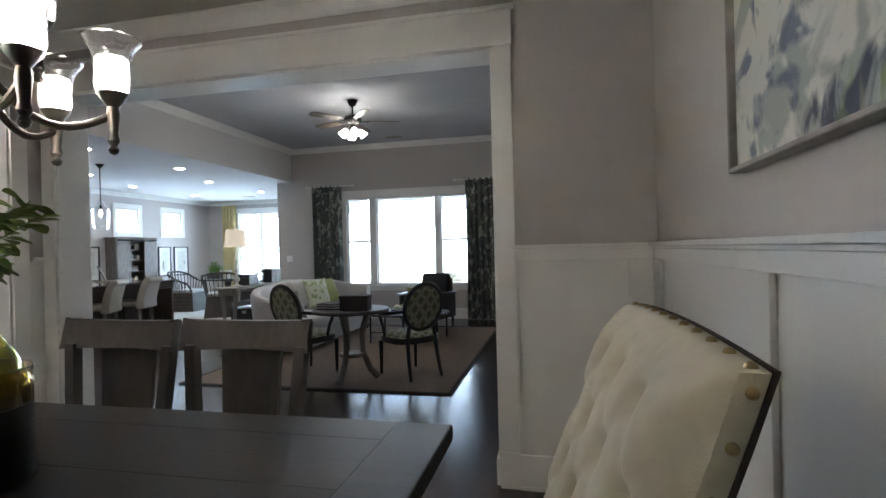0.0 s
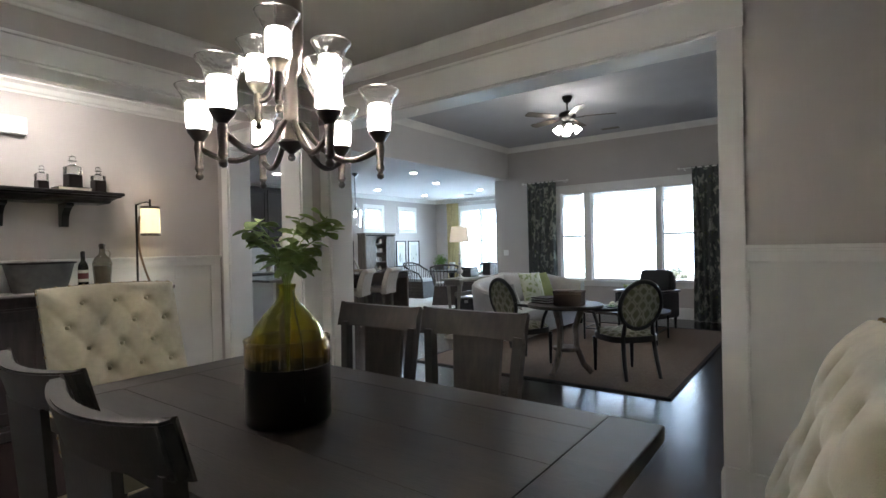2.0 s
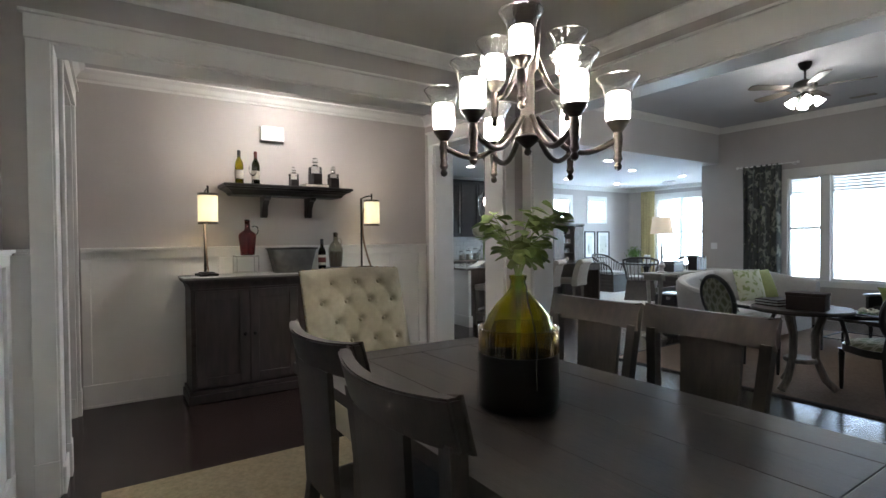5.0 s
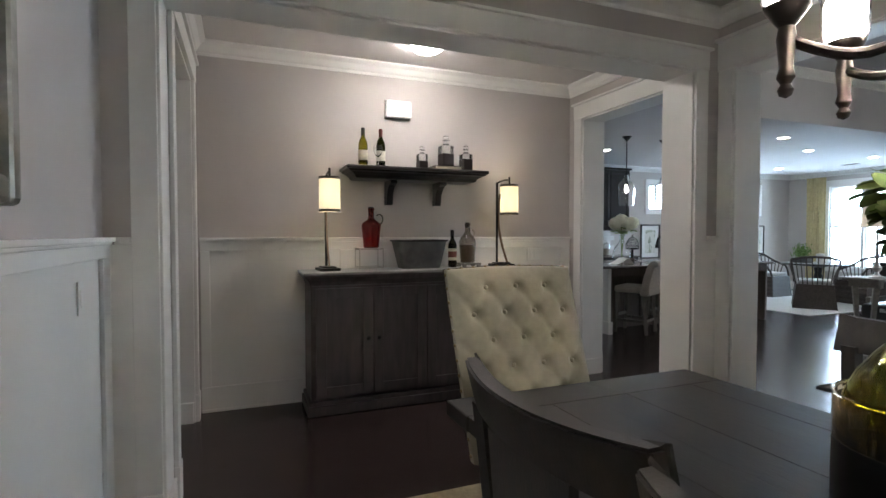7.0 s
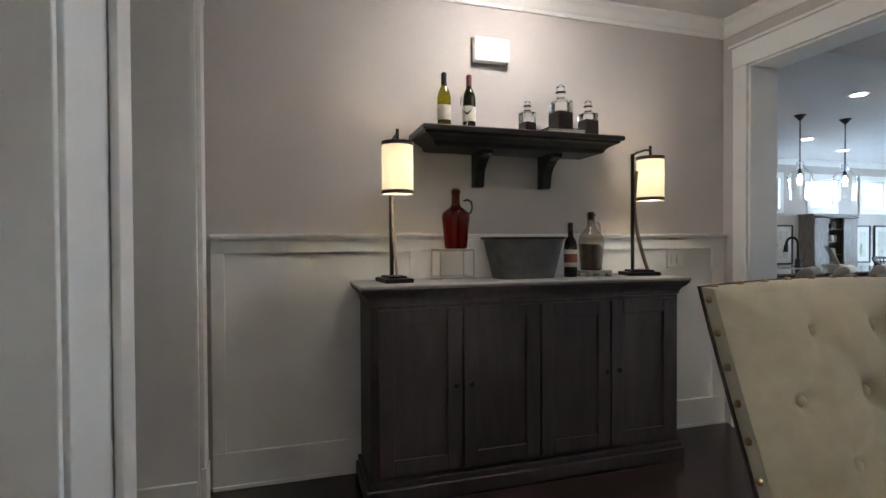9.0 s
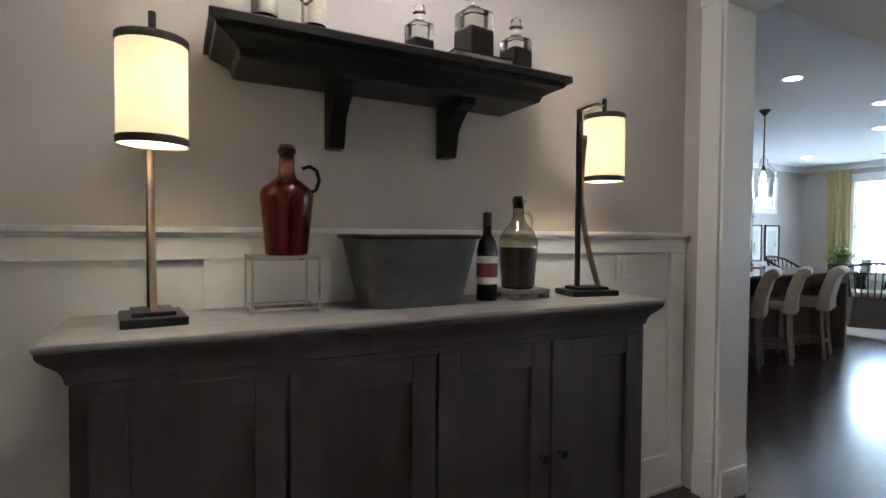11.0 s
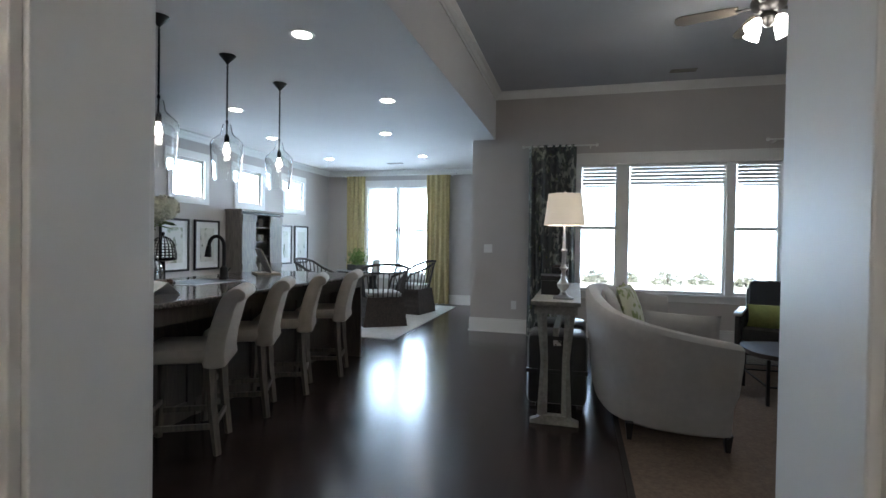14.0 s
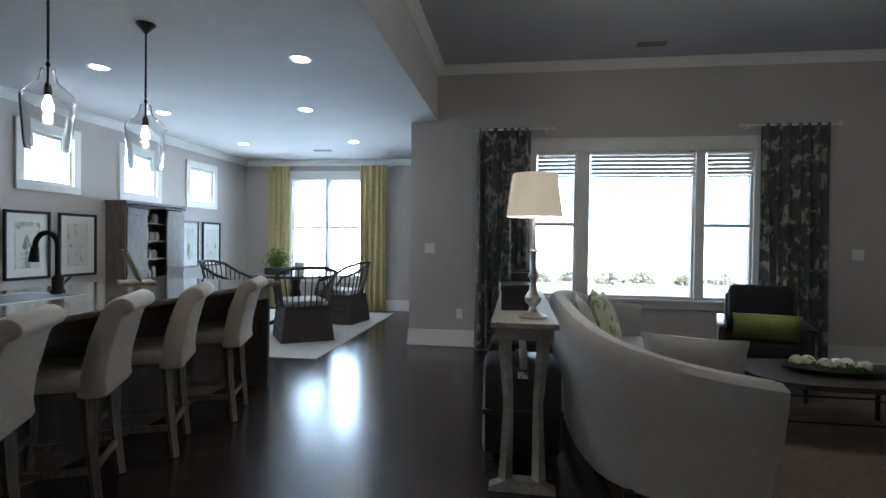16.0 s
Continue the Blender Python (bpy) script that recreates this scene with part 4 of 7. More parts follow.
def demijohn_vase():
    v = thing("demijohn_vase", "olive green glass demijohn in a dark lower casing holding leafy stems", "vase", Matrix.Translation((-1.585, 0.935, 0.766)))
    K = 0.93
    out = [(0.0, 0.0), (0.13, 0.0), (0.145, 0.015), (0.148, 0.06), (0.148, 0.24), (0.140, 0.29), (0.118, 0.34), (0.085, 0.385), (0.05, 0.42), (0.032, 0.445), (0.029, 0.47), (0.034, 0.482), (0.034, 0.492)]
    inn = [(r - 0.004 if r > 0.01 else 0, z + (0.005 if z < 0.02 else 0)) for r, z in reversed(out)]
    squeeze = Matrix.Diagonal((K, K, 0.96, 1))
    bm = bmesh.new()
    add_lathe(bm, out + inn, 36, squeeze, close=False)
    part("bottle", bm, M_GREENGLASS, v, smooth=True)
    bm = bmesh.new()
    add_lathe(bm, [(0.1492, 0.003), (0.1565, 0.012), (0.1565, 0.19), (0.1560, 0.2055), (0.1492, 0.2055), (0.1492, 0.003)], 32, squeeze, close=False)
    part("dark_sleeve", bm, M_DARKFILL, v, smooth=True, label="black lower sleeve")
    bm = bmesh.new()
    add_lathe(bm, [(0.1530, 0.206), (0.156, 0.206), (0.157, 0.29), (0.160, 0.297), (0.156, 0.300), (0.1530, 0.297), (0.1530, 0.206)], 36, squeeze, close=False)
    part("outer_cylinder", bm, M_BROWNSMOKE, v, smooth=True, label="smoky clear outer cylinder")
    bm = bmesh.new()
    add_tube(bm, [(0.036, 0.0, 0.47), (0.07, -0.02, 0.455), (0.10, -0.04, 0.40), (0.135, -0.05, 0.345), (0.152, -0.05, 0.29), (0.160, -0.05, 0.1)], 0.003, 6, squeeze)
    part("wire", bm, M_BLACKMETAL, v, smooth=True)
    rnd = random.Random(4)
    bm = bmesh.new()
    stems = bmesh.new()
    def spray(tip, count, spread, big):
        """A stem from the neck to its tip, bearing rounded leaves towards its end."""
        tip = Vector(tip)
        bend = Vector((tip.x * 0.35, tip.y * 0.35, 0.48 + (tip.z - 0.48) * 0.6))
        add_tube(stems, [(0, 0, 0.12), (tip.x * 0.08, tip.y * 0.08, 0.48), bend, tip], [0.003, 0.003, 0.0025, 0.0015], 5)
        for q in range(count):
            base = bend.lerp(tip, rnd.uniform(0.25, 1.0))
            d = Vector((rnd.uniform(-1, 1), rnd.uniform(-1, 1), rnd.uniform(-0.45, 0.45))) + Vector((tip.x, tip.y, 0)) * 4 * spread
            d.normalize()
            L, Wd = rnd.uniform(0.8, 1.15) * big, rnd.uniform(0.30, 0.40) * big
            side = d.cross(Vector((rnd.uniform(-0.45, 0.45), rnd.uniform(-0.45, 0.45), 1))).normalized()
            up = side.cross(d)
            rim = [(0, 0, 0), (0.22, 0.45, 0.03), (0.45, 0.9, 0.07), (0.7, 0.98, 0.05), (0.9, 0.6, -0.03), (1.0, 0.0, -0.12), (0.9, -0.6, -0.03), (0.7, -0.98, 0.05), (0.45, -0.9, 0.07), (0.22, -0.45, 0.03)]
            ring = [bm.verts.new(base + d * L * fl + side * Wd * fw + up * L * fu) for fl, fw, fu in rim]
            mid = bm.verts.new(base + d * L * 0.55 - up * L * 0.04)
            for q2 in range(len(ring)):
                bm.faces.new((ring[q2], ring[(q2 + 1) % len(ring)], mid))

    for tip, count, spread, big in (((-0.01, -0.125, 0.665), 16, 0.6, 0.064), ((-0.03, -0.09, 0.69), 10, 0.3, 0.060), ((0.09, 0.115, 0.71), 20, 0.6, 0.070), ((0.06, 0.15, 0.665), 16, 0.6, 0.066),
                                    ((0.03, 0.04, 0.70), 13, 0.2, 0.062), ((0.055, 0.03, 0.60), 18, 0.5, 0.074), ((-0.04, 0.035, 0.58), 18, 0.5, 0.074), ((0.01, -0.05, 0.57), 16, 0.5, 0.072), ((0.03, 0.06, 0.55), 18, 0.5, 0.070), ((0.0, 0.0, 0.54), 16, 0.2, 0.072)):
        spray(tip, count, spread, big)
    part("stems", stems, M_LEAF, v)
    part("leaves", bm, M_LEAF, v, smooth=True)
    return v


demijohn_vase()


def framed(name, label, category, origin, along, inside, s0, s1, z0, z1, depth, rail, frame_mat, face_mat, mat_board=0.0, board_mat=None, pitch=0.0):
    """A framed flat thing on a wall."""
    p = thing(name, label, category)
    def b(sa, sb, oa, ob, za, zb):
        xs = sorted(origin[0] + along[0] * s + inside[0] * o for s, o in ((sa, oa), (sb, ob)))
        ys = sorted(origin[1] + along[1] * s + inside[1] * o for s, o in ((sa, oa), (sb, ob)))
        return (*xs, *ys, za, zb)
    boxes("frame", [b(s0, s0 + rail, 0.002, depth, z0, z1), b(s1 - rail, s1, 0.002, depth, z0, z1), b(s0 + rail, s1 - rail, 0.002, depth, z0, z0 + rail), b(s0 + rail, s1 - rail, 0.002, depth, z1 - rail, z1)], frame_mat, p, bevel=min(0.02, rail / 4))
    if mat_board:
        boxes("mat_board", [b(s0 + rail, s1 - rail, 0.004, depth * 0.45, z0 + rail, z1 - rail)], board_mat, p)
        boxes("print", [b(s0 + rail + mat_board, s1 - rail - mat_board, depth * 0.45 + 0.001, depth * 0.45 + 0.003, z0 + rail + mat_board, z1 - rail - mat_board)], face_mat, p)
    else:
        boxes("face", [b(s0 + rail, s1 - rail, 0.004, depth * 0.6, z0 + rail, z1 - rail)], face_mat, p)
    return p


framed("wall_mirror", "large wall mirror in a tarnished silver frame", "mirror", (0, YF), (1, 0), (0, 1), -2.58, -1.35, 1.415, 2.46, 0.065, 0.07, M_SILVER, M_MIRROR)
framed("canvas_painting", "abstract blue, green and cream floral canvas in a thin grey frame", "painting", (XR, 0), (0, 1), (-1, 0), 0.30, 1.52, 1.51, 2.53, 0.05, 0.014, M_GREYFRAME, M_PAINTING)


def rug(name, label, x0, x1, y0, y1, mat, border=None, h=0.012):
    r = thing(name, label, "rug")
    bm = bmesh.new()
    add_box(bm, x0, x1, y0, y1, 0.001, h, bevel=0.004)
    part("pile", bm, mat, r)
    if border:
        boxes("border", [(x0 - 0.004, x1 + 0.004, y0 - 0.004, y0 + 0.03, 0.001, h + 0.003), (x0 - 0.004, x1 + 0.004, y1 - 0.03, y1 + 0.004, 0.001, h + 0.003), (x0 - 0.004, x0 + 0.03, y0 + 0.031, y1 - 0.031, 0.001, h + 0.003), (x1 - 0.03, x1 + 0.004, y0 + 0.031, y1 - 0.031, 0.001, h + 0.003)], border, r)
    return r


rug("dining_rug", "flat woven straw coloured rug under the dining table", -3.50, 0.10, -0.36, 2.35, M_RUG)

# ---- bar ----
def bar_cabinet():
    c = thing("bar_cabinet", "dark charcoal wood bar cabinet with panelled doors and worn top", "cabinet")
    xb, xf, y0, y1, zt = XW + 0.035, -4.872, 0.255, 2.048, 1.065
    boxes("body", [(xb, xf, y0, y1, 0.11, 0.964)], M_CAB, c, bevel=0.004)
    boxes("plinth", [(xb, xf + 0.03, y0 - 0.03, y1 + 0.03, 0.004, 0.075), (xb, xf + 0.018, y0 - 0.018, y1 + 0.018, 0.0755, 0.108)], M_CAB, c, bevel=0.006)
    bm = bmesh.new()
    prof = [(0.0, 0.965), (0.005, 0.968), (0.008, 0.985), (0.018, 1.003), (0.034, 1.018), (0.045, 1.030), (0.050, 1.040), (0.050, 1.046), (0.0, 1.046)]
    loops = []
    for o, z in prof:
        loops.append([bm.verts.new(p) for p in ((xb, y0 - o, z), (xf + o, y0 - o, z), (xf + o, y1 + o, z), (xb, y1 + o, z))])
    for a, b in zip(loops, loops[1:]):
        for k in range(4):
            bm.faces.new((a[k], a[(k + 1) % 4], b[(k + 1) % 4], b[k]))
    bm.faces.new(loops[0])
    bm.faces.new(loops[-1])
    part("cornice", bm, M_CAB, c)
    bm = bmesh.new()
    add_box(bm, xb - 0.012, xf + 0.055, y0 - 0.055, y1 + 0.055, 1.0465, zt, bevel=0.007)
    part("top", bm, M_CABTOP, c, label="worn taupe wood top")
    w = (y1 - y0 - 0.06) / 4
    for k in range(4):
        a = y0 + 0.03 + k * w + 0.006
        b = a + w - 0.012
        d = new("door")
        d.parent = c
        bm = bmesh.new()
        x = xf + 0.001
        r = 0.075
        add_box(bm, x, x + 0.018, a, a + r, 0.135, 0.945, bevel=0.003)
        add_box(bm, x, x + 0.018, b - r, b, 0.135, 0.945, bevel=0.003)
        add_box(bm, x, x + 0.018, a + r, b - r, 0.135, 0.135 + r, bevel=0.003)
        add_box(bm, x, x + 0.018, a + r, b - r, 0.945 - r, 0.945, bevel=0.003)
        add_box(bm, x, x + 0.006, a + r, b - r, 0.135 + r, 0.945 - r)
        part("door_panel", bm, M_CAB, d)
        kn = b - 0.035 if k % 2 == 0 else a + 0.035
        bm = bmesh.new()
        add_lathe(bm, [(0.006, 0), (0.006, 0.012), (0.014, 0.02), (0.016, 0.028), (0.010, 0.034), (0, 0.035)], 12, Matrix.Translation((x + 0.018, kn, 0.56)) @ pose(0, 0, 0, 0, 90, 0), close=False)
        part("knob", bm, M_BLACKMETAL, d, smooth=True)
    return c


bar_cabinet()
TOP = 1.0655


def bar_lamp():
    """Post at the origin, the arched strut and shade towards +y."""
    l = thing("table_lamp", "bronze arc table lamp with a lit parchment drum shade", "lamp", group="lamps on the bar cabinet")
    bm = bmesh.new()
    add_box(bm, -0.075, 0.075, -0.06, 0.14, 0.0, 0.022, bevel=0.003)
    add_box(bm, -0.05, 0.05, -0.03, 0.11, 0.0225, 0.034, bevel=0.003)
    part("base", bm, M_BLACKMETAL, l)
    bm = bmesh.new()
    add_box(bm, -0.010, 0.010, -0.010, 0.006, 0.034, 0.735, bevel=0.002)
    add_tube(bm, [(0, 0, 0.73), (0, 0.03, 0.745), (0, 0.08, 0.76), (0, 0.105, 0.758), (0, 0.11, 0.745)], 0.007, 8)
    add_tube(bm, [(0, 0.11, 0.785), (0, 0.11, 0.70)], 0.009, 8)
    part("post", bm, M_BLACKMETAL, l)
    bm = bmesh.new()
    pts = [(0, 0.10 - 0.10 * math.sin(math.pi * (0.12 + 0.62 * f)) + 0.03 * (1 - f), 0.034 + 0.60 * f) for f in [k / 14 for k in range(15)]]
    add_tube(bm, pts, 0.011, 8, flat=0.6)
    part("arched_strut", bm, M_COPPER, l, smooth=True, label="aged bronze arched strut")
    bm = bmesh.new()
    r, za, zb = 0.080, 0.456, 0.714
    prof = [(r, za), (r, zb), (r - 0.003, zb), (r - 0.003, za)]
    add_lathe(bm, prof + [prof[0]], 32, Matrix.Translation((0, 0.11, 0)), close=False)
    part("shade", bm, M_SHADE_LIT, l, smooth=True, label="glowing parchment drum shade")
    for a, b in ((za - 0.004, za + 0.016), (zb - 0.016, zb + 0.004)):
        bm = bmesh.new()
        add_lathe(bm, [(r + 0.001, a), (r + 0.0025, a), (r + 0.0025, b), (r + 0.001, b), (r + 0.001, a)], 32, Matrix.Translation((0, 0.11, 0)), close=False)
        part("shade_band", bm, M_DARKWOOD, l, smooth=True, label="dark trim bands")
    bm = bmesh.new()
    add_lathe(bm, [(0, 0.53), (0.018, 0.535), (0.03, 0.57), (0.018, 0.62), (0.012, 0.66), (0, 0.66)], 14, Matrix.Translation((0, 0.11, 0)), close=False)
    part("bulb", bm, M_LAMPBULB, l, smooth=True)
    return l


_l = bar_lamp()
_l.matrix_world = pose(-5.06, 1.885, TOP, 0, 0, -12)
copy_thing(_l, pose(-5.10, 0.405, TOP, 0, 0, -84))


def turned(name, label, category, x, y, z, profile, mat, n=28, wall_=0.003, extra=None):
    """A hollow turned vessel standing at x, y, z."""
    o = thing(name, label, category, Matrix.Translation((x, y, z)))
    inner = [(max(r - wall_, 0), q + (wall_ if k == 0 or r < 0.004 else 0)) for k, (r, q) in enumerate(profile)]
    bm = bmesh.new()
    add_lathe(bm, [(0, profile[0][1])] + profile + list(reversed(inner)) + [(0, inner[0][1])], n, close=False)
    part("body", bm, mat, o, smooth=True)
    return o


def solid(name, mat, parent, profile, n=20, label="", m=None):
    bm = bmesh.new()
    add_lathe(bm, profile, n, m, close=True)
    return part(name, bm, mat, parent, smooth=True, label=label)


# wire stand with the red jug
_s = thing("wire_stand", "small square wire display stand on the cabinet", "stand", Matrix.Translation((-5.125, 0.752, TOP)))
bm = bmesh.new()
for x in (-0.085, 0.085):
    for y in (-0.095, 0.095):
        add_box(bm, x - 0.003, x + 0.003, y - 0.003, y + 0.003, 0, 0.16)
for z in (0.012, 0.157):
    for x in (-0.085, 0.085):
        add_box(bm, x - 0.003, x + 0.003, -0.092, 0.092, z, z + 0.006)
    for y in (-0.095, 0.095):
        add_box(bm, -0.082, 0.082, y - 0.003, y + 0.003, z, z + 0.006)
add_box(bm, -0.088, 0.088, -0.098, 0.098, 0.1635, 0.170)
part("wire_frame", bm, M_STEEL, _s)
_j = turned("red_glass_jug", "amber red glass jug with handle on a wire stand", "jug", -5.09, 0.761, TOP + 0.171, [(0.055, 0), (0.062, 0.006), (0.066, 0.05), (0.077, 0.165), (0.078, 0.18), (0.072, 0.198), (0.050, 0.216), (0.030, 0.230), (0.0235, 0.248), (0.0225, 0.300), (0.027, 0.306), (0.027, 0.318)], M_REDGLASS)
bm = bmesh.new()
add_tube(bm, [(0, 0.045, 0.262), (0, 0.068, 0.270), (0, 0.090, 0.258), (0, 0.097, 0.228), (0, 0.088, 0.200), (0, 0.072, 0.190)], 0.006, 10)
part("handle", bm, M_BROWNGLASS, _j, smooth=True)
solid("stopper", M_DARKWOOD, _j, [(0.021, 0.29), (0.023, 0.326), (0.019, 0.330)])

# galvanised tub
_o = thing("galvanised_tub", "grey galvanised metal tub with flared sides and rolled rim", "tub", pose(-5.10, 1.172, TOP, 0, 0, 1))
bm = bmesh.new()
def tub_ring(f, inset=0.0):
    a, b = 0.170 + 0.052 * f - inset, 0.10 + 0.035 * f - inset
    z = 0.228 * f
    pts = []
    for k in range(40):
        t = 2 * math.pi * k / 40
        cx, sy = math.cos(t), math.sin(t)
        p = 0.45
        pts.append((b * math.copysign(abs(cx) ** p, cx), a * math.copysign(abs(sy) ** p, sy), z))
    return pts
rings = [[bm.verts.new(p) for p in tub_ring(f, i)] for f, i in ((0, 0), (0.5, 0), (0.97, 0), (0.97, -0.006), (1.0, -0.008), (1.02, -0.004), (1.0, 0.004), (0.5, 0.004), (0.03, 0.004))]
for a, b in zip(rings, rings[1:]):
    for k in range(40):
        bm.faces.new((a[k], a[(k + 1) % 40], b[(k + 1) % 40], b[k]))
bm.faces.new(rings[0])
bm.faces.new(rings[-1])
part("shell", bm, M_ZINC, _o, smooth=True)
bm = bmesh.new()
_rim = tub_ring(1.0, -0.006)
add_tube(bm, _rim + [_rim[0]], 0.0075, 8)
part("rolled_rim", bm, M_BLACKMETAL, _o, smooth=True, label="dark rolled rim")

# dark bottle
_b = turned("dark_wine_bottle", "dark glass wine bottle with a cream and red label", "bottle", -5.07, 1.462, TOP, [(0.034, 0), (0.038, 0.006), (0.038, 0.185), (0.030, 0.215), (0.016, 0.238), (0.0145, 0.296), (0.016, 0.300), (0.016, 0.312)], M_BROWNGLASS)
bm = bmesh.new()
add_lathe(bm, [(0.0388, 0.06), (0.0388, 0.085), (0.0384, 0.085), (0.0384, 0.06), (0.0388, 0.06)], 24, close=False)
add_lathe(bm, [(0.0388, 0.135), (0.0388, 0.16), (0.0384, 0.16), (0.0384, 0.135), (0.0388, 0.135)], 24, close=False)
part("paper_label", bm, M_PAPER, _b, smooth=True)
bm = bmesh.new()
add_lathe(bm, [(0.0388, 0.086), (0.0388, 0.134), (0.0384, 0.134), (0.0384, 0.086), (0.0388, 0.086)], 24, close=False)
part("red_label", bm, M_REDPAPER, _b, smooth=True)
solid("capsule", M_BLACK, _b, [(0.0165, 0.268), (0.0165, 0.314), (0.012, 0.318)])

# clear jug on a little stand
_k = thing("footed_stand", "small whitewashed footed wood stand", "stand", pose(-5.09, 1.625, TOP, 0, 0, 0))
bm = bmesh.new()
add_box(bm, -0.075, 0.075, -0.085, 0.085, 0.018, 0.036, bevel=0.004)
for x in (-0.06, 0.06):
    for y in (-0.068, 0.068):
        add_box(bm, x - 0.014, x + 0.014, y - 0.016, y + 0.016, 0, 0.018, bevel=0.004)
part("board", bm, M_CABTOP, _k)
_j = turned("clear_glass_jug", "smoky clear glass jug with a small ring handle", "jug", -5.085, 1.61, TOP + 0.0365, [(0.055, 0), (0.062, 0.008), (0.066, 0.06), (0.074, 0.16), (0.072, 0.185), (0.055, 0.22), (0.028, 0.25), (0.021, 0.27), (0.021, 0.315), (0.026, 0.32), (0.026, 0.335)], M_SMOKEGLASS)
bm = bmesh.new()
add_tube(bm, [(0, 0.022, 0.285), (0, 0.045, 0.285), (0, 0.062, 0.265), (0, 0.062, 0.235), (0, 0.052, 0.215)], 0.006, 8)
part("handle", bm, M_SMOKEGLASS, _j, smooth=True)
solid("liquor", M_SMOKEFILL, _j, [(0.057, 0.006), (0.0625, 0.06), (0.069, 0.15), (0.066, 0.155)], label="pale brown liquid")
solid("cork", M_DARKWOOD, _j, [(0.018, 0.30), (0.02, 0.345)])


def wall_shelf():
    s = thing("wall_shelf", "black moulded wood wall shelf on two curved brackets", "shelf")
    y0, y1, zt = 0.55, 1.745, 1.885
    bm = bmesh.new()
    prof = [(0.245, -0.095), (0.26, -0.09), (0.268, -0.07), (0.30, -0.05), (0.325, -0.042), (0.33, -0.03), (0.345, -0.028), (0.345, -0.006), (0.338, 0.0)]
    loops = []
    for d, z in prof:
        o = d - 0.338
        loops.append([bm.verts.new(p) for p in ((XW + 0.002, y0 - o, zt + z), (XW + d - 0.02, y0 - o, zt + z), (XW + d - 0.02, y1 + o, zt + z), (XW + 0.002, y1 + o, zt + z))])
    for a, b in zip(loops, loops[1:]):
        for k in range(4):
            bm.faces.new((a[k], a[(k + 1) % 4], b[(k + 1) % 4], b[k]))
    bm.faces.new(loops[0])
    bm.faces.new(loops[-1])
    part("board", bm, M_BLACK, s)
    for y in (0.95, 1.385):
        bm = bmesh.new()
        o = [(0.002, -0.096), (0.20, -0.096), (0.20, -0.12), (0.15, -0.135), (0.11, -0.165), (0.082, -0.20), (0.072, -0.255), (0.066, -0.285), (0.055, -0.292), (0.002, -0.292)]
        vs = add_prism(bm, [(a, b) for a, b in o], -0.027, 0.027)
        for v in vs:
            a, b, h = v.co
            v.co = (XW + a, y + h, zt + b)
        part("bracket", bm, M_BLACK, s)
    return s


wall_shelf()
SH = 1.8855


def wine_bottle(x, y, mat, cap, name="wine_bottle", label="green glass wine bottle with a pale label"):
    b = turned(name, label, "bottle", x, y, SH, [(0.034, 0), (0.037, 0.006), (0.037, 0.18), (0.030, 0.21), (0.015, 0.24), (0.0135, 0.29), (0.015, 0.295), (0.015, 0.305)], mat)
    b["group"] = "wine bottles on the shelf"
    bm = bmesh.new()
    add_lathe(bm, [(0.0378, 0.05), (0.0378, 0.13), (0.0374, 0.13), (0.0374, 0.05), (0.0378, 0.05)], 24, close=False)
    part("paper_label", bm, M_PAPER, b, smooth=True)
    solid("capsule", cap, b, [(0.0158, 0.245), (0.0155, 0.307), (0.012, 0.311)])


wine_bottle(-5.10, 0.70, M_GREENGLASS, M_BLACK)
wine_bottle(-5.10, 0.845, M_GREENGLASS2, M_REDPAPER, label="dark green wine bottle with a red capsule")
_g = thing("wine_glass", "clear stemmed wine glass on the shelf", "glass", Matrix.Translation((-5.01, 0.80, SH)))
bm = bmesh.new()
add_lathe(bm, [(0, 0), (0.032, 0), (0.032, 0.002), (0.004, 0.006), (0.004, 0.07), (0.024, 0.09), (0.036, 0.12), (0.034, 0.165), (0.032, 0.165), (0.034, 0.12), (0.022, 0.092), (0, 0.08)], 24, close=False)
part("bowl", bm, M_GLASS, _g, smooth=True)


def decanter(x, y, z, s, fill):
    d = thing("decanter", "square clear glass decanter half full of dark liquor", "decanter", pose(x, y, z, 0, 0, 8), group="decanters on the shelf")
    a = 0.044 * s
    h = 0.150 * s
    bm = bmesh.new()
    add_box(bm, -a, a, -a, a, 0, h, bevel=0.008 * s)
    add_lathe(bm, [(0.034 * s, h - 0.002), (0.022 * s, h + 0.012 * s), (0.018 * s, h + 0.02 * s), (0.018 * s, h + 0.035 * s), (0.027 * s, h + 0.038 * s), (0.027 * s, h + 0.043 * s)], 20)
    part("body", bm, M_GLASS, d, smooth=True)
    bm = bmesh.new()
    add_box(bm, -a * 1.004, a * 1.004, -a * 1.004, a * 1.004, 0.004, h * fill, bevel=0.006 * s)
    part("liquor", bm, M_DARKFILL, d, label="dark brown liquor")
    solid("stopper", M_GLASS, d, [(0.014 * s, h + 0.0435 * s), (0.02 * s, h + 0.055 * s), (0.02 * s, h + 0.07 * s), (0.008 * s, h + 0.08 * s)])
    return d


